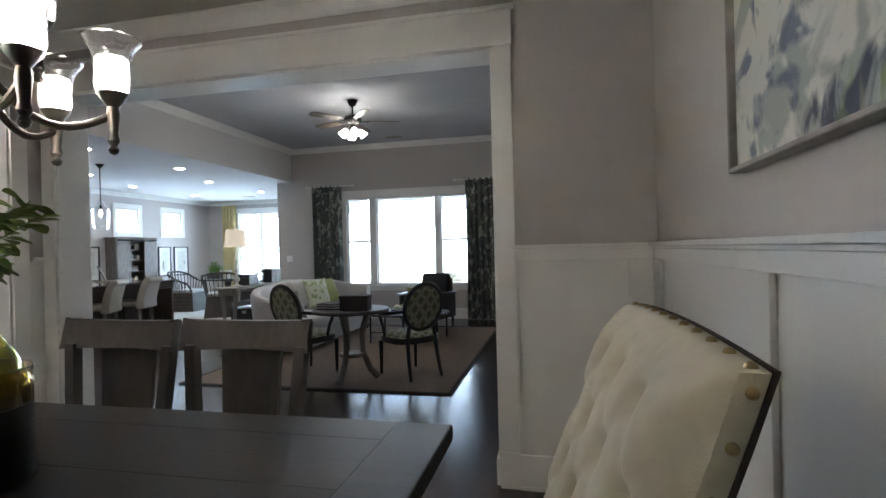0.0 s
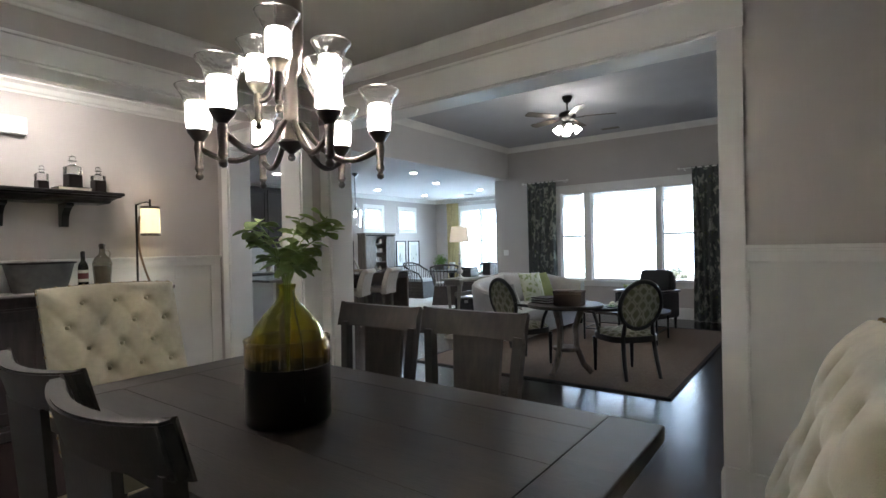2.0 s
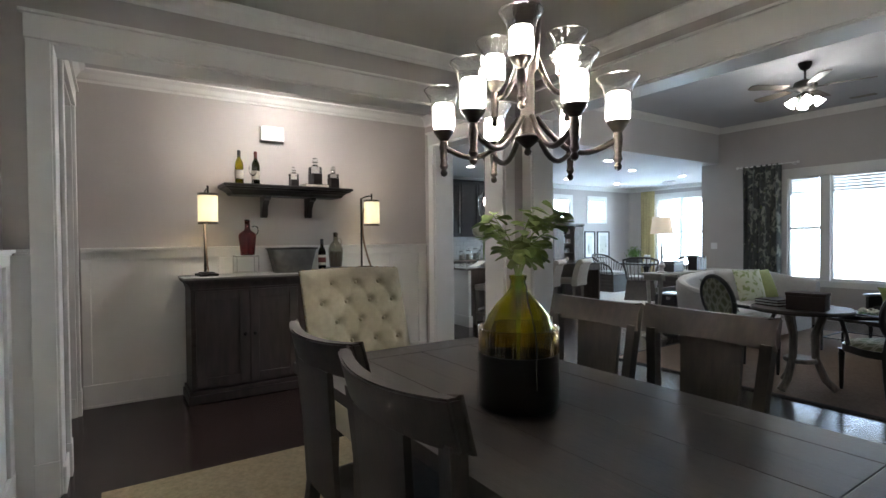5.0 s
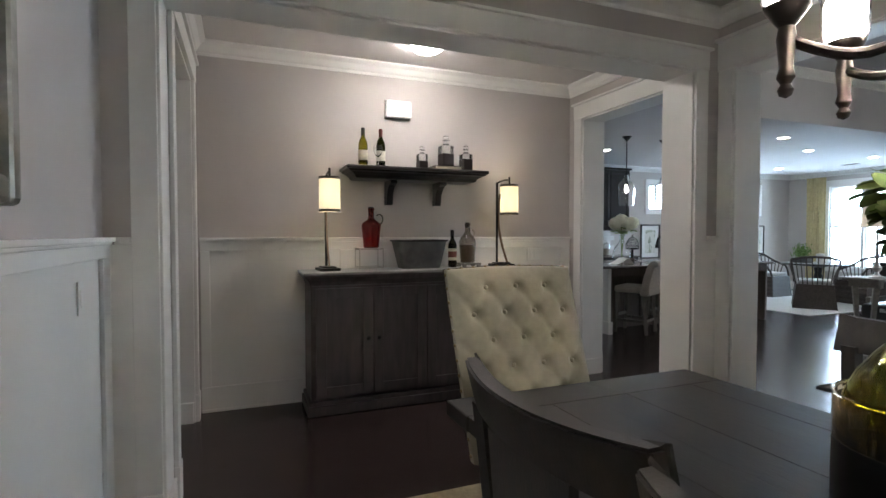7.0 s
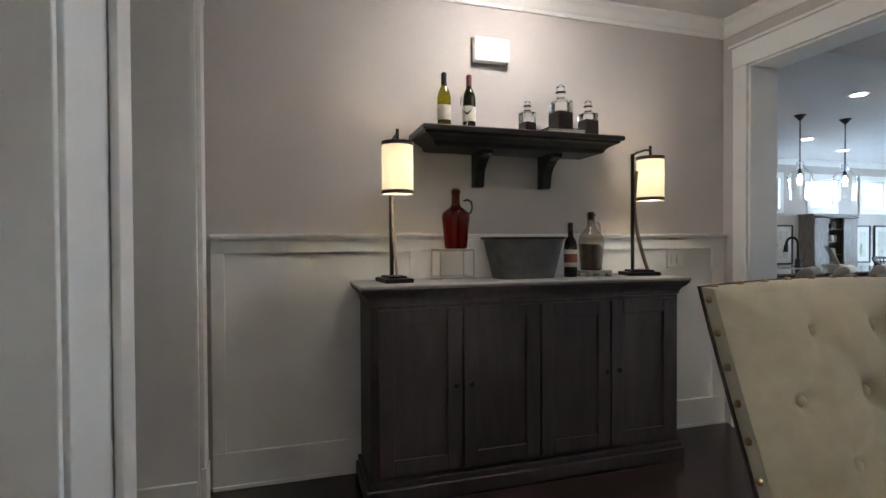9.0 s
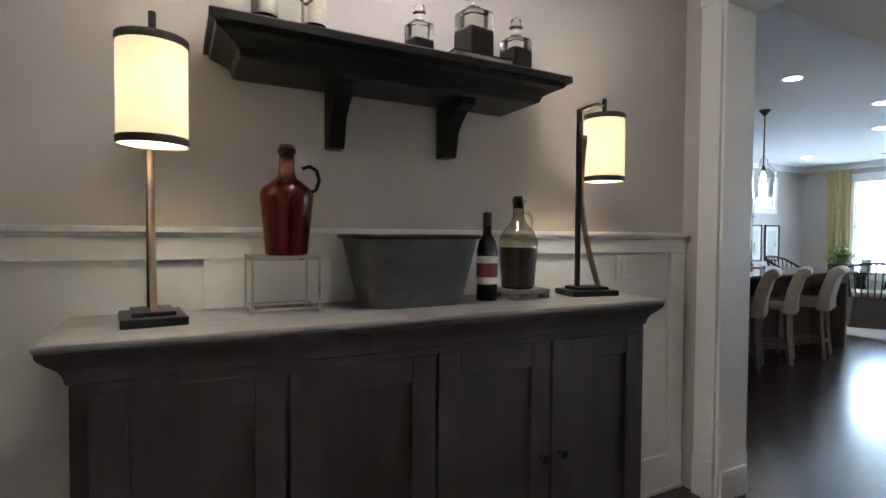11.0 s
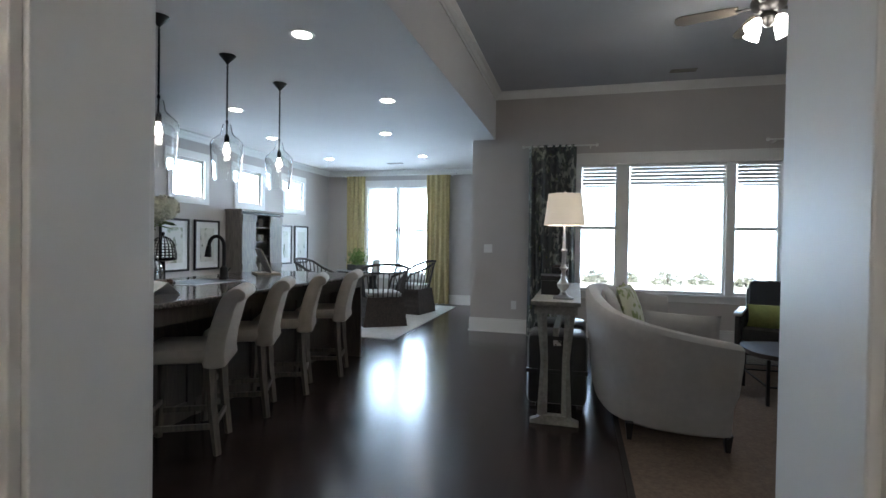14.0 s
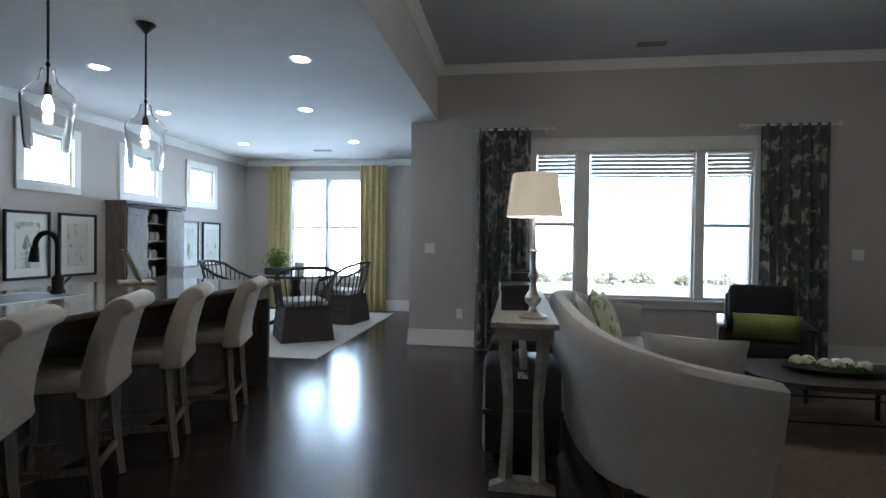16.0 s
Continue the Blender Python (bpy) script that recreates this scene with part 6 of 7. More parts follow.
for q in range(9):
    add_lathe(bm, [(0.0, 0.0), (0.018, 0.006), (0.026, 0.024), (0.018, 0.043), (0.0, 0.048)], 10, Matrix.Translation((rnd.uniform(-0.04, 0.04), -0.072 + q * 0.018, 0.012)), close=False)
part("fruit", bm, M_FRUIT, _t, smooth=True)


def hutch():
    h = thing("hutch", "grey weathered wood hutch with sliding doors and open middle shelves", "hutch")
    x0, x1, y0, y1, zt = XK + 0.005, -9.27, 8.95, 10.05, 1.71
    boxes("carcass", [(x0, x1, y0, y0 + 0.03, 0.0, zt), (x0, x1, y1 - 0.03, y1, 0.0, zt), (x0, x0 + 0.02, y0 + 0.03, y1 - 0.03, 0.0, zt), (x0 + 0.02, x1, y0 + 0.03, y1 - 0.03, 0.0, 0.06), (x0 - 0.0, x1 + 0.03, y0 - 0.02, y1 + 0.02, zt + 0.001, zt + 0.035)], M_GREYWOOD, h, bevel=0.003)
    for z in (0.42, 0.72, 0.98, 1.22, 1.46):
        boxes("shelf", [(x0 + 0.02, x1 - 0.02, y0 + 0.031, y1 - 0.031, z, z + 0.02)], M_GREYWOOD, h)
    for a, b in ((y0 + 0.01, y0 + 0.36), (y1 - 0.36, y1 - 0.01)):
        rows = [(x1 + 0.004, x1 + 0.022, a, b, 0.05, zt - 0.05)]
        rows += [(x1 + 0.023, x1 + 0.034, a, b, z, z + 0.09) for z in (0.06, 0.80, zt - 0.15)]
        boxes("sliding_door", rows, M_GREYWOOD, h, bevel=0.003)
    boxes("door_track", [(x1 + 0.035, x1 + 0.043, y0, y1, zt - 0.04, zt - 0.01)], M_BLACKMETAL, h)
    r = random.Random(3)
    for z in (0.44, 0.74, 1.0, 1.24, 1.48):
        y = y0 + 0.40
        while y < y1 - 0.44:
            rr = r.uniform(0.025, 0.045)
            hh = r.uniform(0.08, 0.17)
            y += rr
            b = turned("shelf_jar", "small jar standing on a hutch shelf", "jar", (x0 + x1) / 2 + 0.03, y, z + 0.0005, [(rr * 0.9, 0), (rr, 0.01), (rr, hh * 0.7), (rr * 0.6, hh)], r.choice([M_PAPER, M_STOOLFAB, M_BLACKMETAL, M_OFFWHITE]), n=14)
            b["group"] = "jars in the hutch"
            y += rr + r.uniform(0.01, 0.03)
    return h


hutch()
for a, b in ((7.66, 8.18), (8.28, 8.80), (10.41, 10.82), (10.92, 11.42)):
    q = framed("botanical_picture", "black framed botanical print with a white mat", "picture", (XK, 0), (0, 1), (1, 0), a, b, 0.82, 1.55, 0.03, 0.03, M_BLACK, M_BOTANIC, 0.09, M_WHITEPAPER)
    q["group"] = "botanical pictures on the kitchen wall"

# ---- breakfast nook ----
rug("nook_rug", "pale flat woven rug under the breakfast table", -9.10, -6.55, 8.42, 11.95, M_WHITERUG)


def nook_table():
    t = thing("breakfast_table", "round black wood pedestal breakfast table", "table", Matrix.Translation((-7.75, 10.55, 0.0125)))
    solid("top", M_BLACK, t, [(0.60, 0.715), (0.63, 0.72), (0.64, 0.735), (0.63, 0.75), (0.0, 0.75)], n=40)
    solid("pedestal", M_BLACK, t, [(0.09, 0.05), (0.11, 0.09), (0.07, 0.15), (0.055, 0.3), (0.09, 0.42), (0.06, 0.55), (0.08, 0.66), (0.20, 0.70), (0.20, 0.714)])
    for k in range(4):
        bm = bmesh.new()
        m = pose(0, 0, 0, 0, 0, 90 * k + 45)
        add_tube(bm, [(0.06, 0, 0.14), (0.2, 0, 0.10), (0.36, 0, 0.035), (0.42, 0, 0.022)], [0.04, 0.035, 0.028, 0.022], 8, m)
        part("foot", bm, M_BLACK, t, smooth=True)


nook_table()


def wicker_chair():
    """Faces +y; the back at y = -0.3."""
    c = thing("wicker_armchair", "brown wicker skirted armchair with open spindle back", "chair", group="wicker chairs in the nook")
    bm = bmesh.new()
    lo = [(-0.33, -0.33), (0.33, -0.33), (0.34, 0.34), (-0.34, 0.34)]
    hi = [(-0.27, -0.28), (0.27, -0.28), (0.30, 0.30), (-0.30, 0.30)]
    rings = []
    for f in [k / 10 for k in range(11)]:
        rings.append([bm.verts.new((a[0] * (1 - f) + b[0] * f + 0.003 * (-1) ** int(f * 10), a[1] * (1 - f) + b[1] * f, 0.013 + 0.43 * f)) for a, b in zip(lo, hi)])
    for a, b in zip(rings, rings[1:]):
        for k in range(4):
            bm.faces.new((a[k], a[(k + 1) % 4], b[(k + 1) % 4], b[k]))
    bm.faces.new(rings[0])
    bm.faces.new(rings[-1])
    part("skirt", bm, M_WICKER, c)
    bm = bmesh.new()
    add_box(bm, -0.26, 0.26, -0.25, 0.29, 0.444, 0.52, bevel=0.025)
    part("cushion", bm, M_OFFWHITE, c, smooth=True)
    bm = bmesh.new()
    top = [(-0.34, 0.20, 0.66), (-0.36, -0.05, 0.75), (-0.35, -0.27, 0.88), (-0.20, -0.37, 0.93), (0.0, -0.40, 0.94), (0.20, -0.37, 0.93), (0.35, -0.27, 0.88), (0.36, -0.05, 0.75), (0.34, 0.20, 0.66)]
    add_tube(bm, top, 0.022, 8)
    for s in (-1, 1):
        add_tube(bm, [(s * 0.34, 0.20, 0.66), (s * 0.31, 0.26, 0.55), (s * 0.30, 0.29, 0.44)], 0.02, 8)
    part("top_rail", bm, M_WICKER, c, smooth=True)
    path = [Vector(p) for p in top]
    seg = [(path[k + 1] - path[k]).length for k in range(8)]
    for k in range(20):
        d = (k + 0.7) / 20.5 * sum(seg)
        i = 0
        while d > seg[i] and i < 7:
            d -= seg[i]
            i += 1
        p = path[i].lerp(path[i + 1], d / seg[i])
        bm = bmesh.new()
        add_tube(bm, [(p.x * 0.80, p.y * 0.74, 0.44), p], 0.009, 6)
        part("spindle", bm, M_WICKER, c, smooth=True)
    return c


_w = wicker_chair()
_w.matrix_world = pose(-7.16, 9.50, 0, 0, 0, 34)
copy_thing(_w, pose(-7.14, 10.90, 0, 0, 0, 80))
copy_thing(_w, pose(-8.75, 10.45, 0, 0, 0, -85))

_pl = thing("boxwood_planter", "bushy green plant in a small dark trough", "plant", pose(-7.95, 10.35, 0.763))
boxes("trough", [(-0.16, 0.16, -0.08, 0.08, 0, 0.10)], M_ZINC, _pl, bevel=0.004)
bm = bmesh.new()
rnd = random.Random(21)
for q in range(900):
    a = Vector((rnd.gauss(0, 0.075), rnd.gauss(0, 0.06), 0.20 + rnd.gauss(0, 0.065)))
    if a.z < 0.09:
        a.z = 0.10
    d = Vector((rnd.uniform(-1, 1), rnd.uniform(-1, 1), rnd.uniform(-0.2, 1))).normalized()
    s = d.orthogonal().normalized() * 0.010
    bm.faces.new([bm.verts.new(a), bm.verts.new(a + d * 0.016 + s), bm.verts.new(a + d * 0.034), bm.verts.new(a + d * 0.016 - s)])
part("foliage", bm, M_LEAF2, _pl)
_wb = thing("white_candle", "thick white candle on the breakfast table", "candle", pose(-7.62, 10.40, 0.763))
solid("wax", M_WHITEPAPER, _wb, [(0.07, 0), (0.07, 0.19), (0.06, 0.195), (0.0, 0.19)])
solid("wick", M_BLACK, _wb, [(0.002, 0.19), (0.002, 0.205)], n=6)


def curtain(name, label, x0, x1, y, ztop, zbot, mat, rod_to, folds=7, depth=0.045, group=""):
    """A pleated panel hanging at y, with a stretch of rod above it."""
    c = thing(name, label, "curtain", group=group)
    bm = bmesh.new()
    n = folds * 10
    ph = x0 * 7.3
    def at(u, v, o):
        amp = depth * (0.55 + 0.45 * (1 - v))
        w = math.sin(2 * math.pi * folds * u + ph) + 0.3 * math.sin(2 * math.pi * (folds * 0.53) * u + 1.3 + 2 * v)
        return x0 + (x1 - x0) * u + 0.012 * math.sin(9 * u + 3 * v), y + amp * w + o, zbot + (ztop - zbot) * v
    add_grid(bm, n, 12, lambda u, v: at(u, v, 0.0))
    add_grid(bm, n, 12, lambda u, v: at(u, v, 0.004))
    bmesh.ops.bridge_loops(bm, edges=[e for e in bm.edges if e.is_boundary])
    part("panel", bm, mat, c, smooth=True)
    return c


def curtain_rod(x0, x1, y, z, yw):
    r = thing("curtain_rod", "thin white curtain rod with round finials", "curtain rod")
    bm = bmesh.new()
    add_tube(bm, [(x0, y, z), (x1, y, z)], 0.011, 10)
    part("rod", bm, M_TRIM, r, smooth=True)
    for x, s in ((x0, -1), (x1, 1)):
        solid("finial", M_TRIM, r, [(0.0, 0.0), (0.02, 0.008), (0.024, 0.022), (0.018, 0.04), (0.0, 0.046)], n=12, m=Matrix.Translation((x, y, z)) @ pose(0, 0, 0, 0, s * 90, 0))
    for x in (x0 + 0.06, x1 - 0.06):
        boxes("bracket", [(x - 0.008, x + 0.008, y, yw - 0.0005, z - 0.028, z - 0.012)], M_TRIM, r)


curtain("patterned_curtain", "dark green and grey floral curtain panel hanging to the floor", -4.93, -4.28, YG - 0.13, 2.63, 0.01, M_CURTAIN, None, group="living room curtains")
curtain("patterned_curtain", "dark green and grey floral curtain panel hanging to the floor", -1.80, -1.09, YG - 0.13, 2.63, 0.01, M_CURTAIN, None, group="living room curtains")
curtain_rod(-4.98, -4.05, YG - 0.13, 2.615, YG)
curtain_rod(-1.98, -1.02, YG - 0.13, 2.615, YG)
curtain("yellow_curtain", "mustard yellow curtain panel hanging beside the nook window", -9.05, -8.62, YK - 0.13, 2.64, 0.02, M_YELLOW, None, folds=5, group="nook curtains")
curtain("yellow_curtain", "mustard yellow curtain panel hanging beside the nook window", -7.27, -6.76, YK - 0.13, 2.64, 0.02, M_YELLOW, None, folds=5, group="nook curtains")
curtain_rod(-9.15, -6.68, YK - 0.13, 2.655, YK)

# ---- living room ----
rug("living_rug", "brown sisal rug with a dark bound edge", -3.97, -1.12, 4.47, 8.37, M_SISAL, border=M_DARKBIND)


def sofa():
    s = thing("barrel_sofa", "off-white upholstered sofa with a curved sloping back", "sofa")
    ctrl = [(-3.245, 5.66, 0.69), (-3.30, 5.585, 0.70), (-3.575, 5.57, 0.74), (-3.855, 5.65, 0.79), (-4.055, 5.86, 0.84), (-4.145, 6.2, 0.88), (-4.175, 6.7, 0.9), (-4.175, 7.2, 0.9), (-4.155, 7.6, 0.88), (-4.055, 7.95, 0.87), (-3.835, 8.16, 0.82), (-3.575, 8.22, 0.77), (-3.295, 8.2, 0.73)]
    P = [Vector(c) for c in ctrl]
    def curve(u):
        f = u * (len(P) - 1)
        i = min(int(f), len(P) - 2)
        t = f - i
        p0, p1, p2, p3 = P[max(i - 1, 0)], P[i], P[i + 1], P[min(i + 2, len(P) - 1)]
        return 0.5 * ((2 * p1) + (p2 - p0) * t + (2 * p0 - 5 * p1 + 4 * p2 - p3) * t * t + (3 * p1 - p0 - 3 * p2 + p3) * t ** 3)
    sect = [(0.085, 0.105), (0.07, 0.12), (0.06, 0.30), (0.03, 0.55), (0.008, 0.85), (0.006, 0.95), (0.03, 0.99), (0.07, 1.0), (0.11, 0.98), (0.135, 0.93), (0.14, 0.82), (0.14, 0.40), (0.14, 0.12), (0.13, 0.105)]
    nu = 60
    bm = bmesh.new()
    rings = []
    for k in range(nu + 1):
        u = k / nu
        c = curve(u)
        d = curve(min(u + 0.01, 1)) - curve(max(u - 0.01, 0))
        inn = Vector((d.y, -d.x, 0)).normalized()
        rings.append([bm.verts.new((c.x + inn.x * o, c.y + inn.y * o, z * c.z if z > 0.31 else z)) for o, z in sect])
    n = len(sect)
    for a, b in zip(rings, rings[1:]):
        for k in range(n):
            bm.faces.new((a[k], a[(k + 1) % n], b[(k + 1) % n], b[k]))
    bm.faces.new(rings[0])
    bm.faces.new(rings[-1])
    part("curved_back", bm, M_OFFWHITE, s, smooth=True)
    bm = bmesh.new()
    add_box(bm, -3.90, -3.28, 5.90, 7.90, 0.08, 0.30, bevel=0.02)
    part("seat_base", bm, M_OFFWHITE, s, smooth=True)
    for a, b in ((5.84, 6.90), (6.91, 7.97)):
        bm = bmesh.new()
        add_box(bm, -3.93, -3.24, a, b, 0.301, 0.47, bevel=0.04)
        part("seat_cushion", bm, M_OFFWHITE, s, smooth=True)
    for x, y in ((-3.33, 5.68), (-3.90, 5.73), (-3.90, 8.02), (-3.33, 8.12)):
        bm = bmesh.new()
        add_lathe(bm, [(0.020, 0.0135), (0.036, 0.125)], 4, Matrix.Translation((x, y, 0)) @ pose(0, 0, 0, 0, 0, 45))
        part("leg", bm, M_BLACK, s)
    return s


sofa()


def pillow(name, label, m, mat, w=0.46, h=0.46, t=0.15):
    """A stuffed square cushion standing in its x-z plane, at its lower edge."""
    p = thing(name, label, "pillow", m)
    bm = bmesh.new()
    for s in (1, -1):
        def f(u, v, s=s):
            a, b = 2 * u - 1, 2 * v - 1
            e = (1 - abs(a) ** 2.6) * (1 - abs(b) ** 2.6)
            k = 1 - 0.07 * ((1 - b * b) * abs(a) ** 3)
            q = 1 - 0.07 * ((1 - a * a) * abs(b) ** 3)
            return a * w / 2 * k, s * t / 2 * max(e, 0) ** 0.6, h / 2 + b * h / 2 * q
        add_grid(bm, 16, 16, f)
    bmesh.ops.remove_doubles(bm, verts=bm.verts[:], dist=0.0005)
    part("cover", bm, mat, p, smooth=True)
    return p


pillow("throw_pillow", "green and cream patterned throw pillow on the sofa", pose(-3.70, 7.15, 0.475, -18, 0, 70), M_GREENPAT)
pillow("throw_pillow", "olive green throw pillow on the sofa", pose(-3.66, 7.50, 0.475, -22, 0, 80), M_OLIVE)
pillow("throw_pillow", "pale striped throw pillow on the sofa", pose(-3.86, 6.95, 0.475, -20, 0, 84), M_OFFWHITE)
pillow("throw_pillow", "pale cream throw pillow at the sofa's end", pose(-3.52, 6.04, 0.475, -24, 0, 160), M_OFFWHITE, 0.48, 0.40)


def console_table():
    c = thing("console_table", "pale grey wood trestle console table behind the sofa", "console table")
    x0, x1, y0, y1, zt = -4.56, -4.22, 5.80, 7.60, 0.885
    bm = bmesh.new()
    add_box(bm, x0, x1, y0, y1, zt - 0.03, zt, bevel=0.004)
    part("top", bm, M_PALEGREY, c)
    for y in (y0 + 0.06, y1 - 0.08):
        boxes("apron", [(x0 + 0.03, x1 - 0.03, y, y + 0.02, zt - 0.09, zt - 0.031)], M_PALEGREY, c, bevel=0.002)
    for y in (y0 + 0.10, y1 - 0.10):
        bm = bmesh.new()
        for s in (-1, 1):
            m = Matrix.Translation(((x0 + x1) / 2, y, 0))
            add_tube(bm, [(s * 0.085, 0, 0.06), (s * 0.075, 0, 0.45), (s * 0.10, 0, zt - 0.08)], [0.036, 0.026, 0.036], 4, m)
        xm = (x0 + x1) / 2
        vs = add_prism(bm, [(-0.17, 0.0), (-0.17, 0.025), (-0.13, 0.04), (-0.08, 0.065), (0.08, 0.065), (0.13, 0.04), (0.17, 0.025), (0.17, 0.0)], -0.035, 0.035)
        for v in vs:
            a, b, d = v.co
            v.co = (xm + a, y + d, b + 0.002)
        add_box(bm, xm - 0.15, xm + 0.15, y - 0.025, y + 0.025, zt - 0.10, zt - 0.031, bevel=0.003)
        part("trestle", bm, M_PALEGREY, c)
    boxes("stretcher", [(-4.41, -4.37, y0 + 0.14, y1 - 0.14, 0.62, 0.68)], M_PALEGREY, c, bevel=0.003)
    return c


console_table()
_q = thing("console_lamp", "silver turned table lamp with a lit cream drum shade", "lamp", Matrix.Translation((-4.345, 6.00, 0.8855)))
solid("base", M_STEEL, _q, [(0.075, 0), (0.075, 0.012), (0.05, 0.02), (0.025, 0.035), (0.018, 0.06), (0.04, 0.085), (0.045, 0.11), (0.02, 0.145), (0.015, 0.20), (0.03, 0.225), (0.016, 0.25), (0.013, 0.34), (0.024, 0.355), (0.012, 0.37), (0.008, 0.54)])
bm = bmesh.new()
add_lathe(bm, [(0.148, 0.535), (0.118, 0.762), (0.115, 0.762), (0.145, 0.535), (0.148, 0.535)], 36, close=False)
part("shade", bm, M_LINENSHADE, _q, smooth=True, label="glowing cream fabric shade")
solid("bulb", M_LAMPBULB, _q, [(0.0, 0.56), (0.02, 0.57), (0.03, 0.62), (0.018, 0.67), (0.0, 0.68)])
solid("finial", M_STEEL, _q, [(0.005, 0.755), (0.011, 0.775), (0.0, 0.79)], n=10)


def trunk(m):
    t = thing("vintage_trunk", "black leather trunk standing under the console", "trunk", m)
    bm = bmesh.new()
    add_box(bm, -0.23, 0.23, -0.20, 0.20, 0.03, 0.58, bevel=0.05)
    part("case", bm, M_LEATHER, t, smooth=True)
    boxes("strap", [(-0.235, 0.235, -0.205, -0.165, 0.28, 0.31), (-0.12, -0.09, -0.207, -0.201, 0.06, 0.55), (0.09, 0.12, -0.207, -0.201, 0.06, 0.55)], M_BLACK, t, bevel=0.002)
    boxes("clasp", [(-0.03, 0.03, -0.212, -0.206, 0.50, 0.54)], M_STEEL, t)
    for a in (-0.20, 0.16):
        boxes("foot", [(a, a + 0.04, -0.16, 0.16, 0, 0.031)], M_BLACK, t)


trunk(pose(-4.395, 6.42, 0.0, 0, 0, 2))
trunk(pose(-4.395, 7.05, 0.0, 0, 0, -2))

_x = thing("keepsake_box", "dark wood box on the console", "box", pose(-4.44, 6.40, 0.8855, 0, 0, 4))
boxes("box", [(-0.09, 0.09, -0.13, 0.13, 0, 0.11)], M_BLACK, _x, bevel=0.004)
boxes("lid", [(-0.095, 0.095, -0.135, 0.135, 0.111, 0.15)], M_BLACK, _x, bevel=0.006)
_x = thing("stacked_books", "row of dark bound books on the console", "books", pose(-4.40, 6.95, 0.8855, 0, 0, 0))
for k, (w, h) in enumerate(((0.035, 0.19), (0.045, 0.21), (0.03, 0.18), (0.05, 0.20), (0.04, 0.17), (0.035, 0.2))):
    y = -0.12 + sum(q[0] + 0.003 for q in ((0.035, 0), (0.045, 0), (0.03, 0), (0.05, 0), (0.04, 0), (0.035, 0))[:k])
    boxes("book", [(-0.07, 0.07, y, y + w, 0, h)], (M_BLACK, M_DARKWOOD, M_LEATHER)[k % 3], _x, bevel=0.003)


def oval_chair():
    """Faces +y; oval back at y = -0.27."""
    c = thing("oval_back_armchair", "black carved wood armchair with oval patterned fabric back", "armchair", group="oval back armchairs")
    bm = bmesh.new()
    ring = []
    for k in range(41):
        t = 2 * math.pi * k / 40
        z = 0.73 + 0.235 * math.sin(t)
        ring.append((0.225 * math.cos(t), -0.27 - 0.22 * (z - 0.73), z))
    add_tube(bm, ring, 0.024, 8)
    part("oval_frame", bm, M_BLACK, c, smooth=True)
    for s, lab in ((1, "back_pad"), (-1, "back_panel")):
        bm = bmesh.new()
        def f(u, v, s=s):
            r = v
            t = 2 * math.pi * u
            z = 0.73 + 0.222 * r * math.sin(t)
            return 0.212 * r * math.cos(t), -0.27 - 0.22 * (z - 0.73) + s * (0.008 + 0.028 * (1 - r * r)), z
        add_grid(bm, 32, 6, f, closed=True)
        bmesh.ops.remove_doubles(bm, verts=bm.verts[:], dist=0.0005)
        part(lab, bm, M_OVALFAB, c, smooth=True)
    bm = bmesh.new()
    def seat(u, v):
        t = 2 * math.pi * u
        cx, sy = math.cos(t), math.sin(t)
        a = 0.265 * math.copysign(abs(cx) ** 0.6, cx)
        b = 0.25 * math.copysign(abs(sy) ** 0.6, sy)
        return a * v, b * v, 0.47 - 0.05 * v ** 6
    add_grid(bm, 36, 8, seat, closed=True)
    bmesh.ops.remove_doubles(bm, verts=bm.verts[:], dist=0.0005)
    part("seat", bm, M_OVALFAB, c, smooth=True)
    bm = bmesh.new()
    lo = []
    for k in range(36):
        t = 2 * math.pi * k / 36
        cx, sy = math.cos(t), math.sin(t)
        lo.append((0.272 * math.copysign(abs(cx) ** 0.6, cx), 0.257 * math.copysign(abs(sy) ** 0.6, sy)))
    add_prism(bm, lo, 0.36, 0.421)
    part("seat_rail", bm, M_BLACK, c, smooth=True)
    for x, y in ((-0.22, 0.22), (0.22, 0.22)):
        bm = bmesh.new()
        add_lathe(bm, [(0.013, 0.0), (0.016, 0.03), (0.024, 0.30), (0.028, 0.32), (0.020, 0.335), (0.026, 0.36)], 12, Matrix.Translation((x, y, 0)))
        part("leg", bm, M_BLACK, c, smooth=True)
    for s in (-1, 1):
        bm = bmesh.new()
        add_tube(bm, [(s * 0.19, -0.30, 0.0), (s * 0.18, -0.25, 0.20), (s * 0.17, -0.22, 0.40), (s * 0.15, -0.235, 0.56)], [0.018, 0.022, 0.024, 0.02], 8)
        part("back_leg", bm, M_BLACK, c, smooth=True)
        bm = bmesh.new()
        add_tube(bm, [(s * 0.22, -0.27, 0.70), (s * 0.27, -0.14, 0.68), (s * 0.30, 0.02, 0.665), (s * 0.29, 0.12, 0.66), (s * 0.275, 0.14, 0.63), (s * 0.275, 0.08, 0.53), (s * 0.265, 0.06, 0.42)], [0.016, 0.018, 0.022, 0.024, 0.02, 0.017, 0.018], 8)
        part("arm", bm, M_BLACK, c, smooth=True)
    return c


_oc = oval_chair()
_oc.matrix_world = pose(-1.70, 5.15, 0.0125, 0, 0, 50)
copy_thing(_oc, pose(-2.83, 5.05, 0.0125, 0, 0, -24))


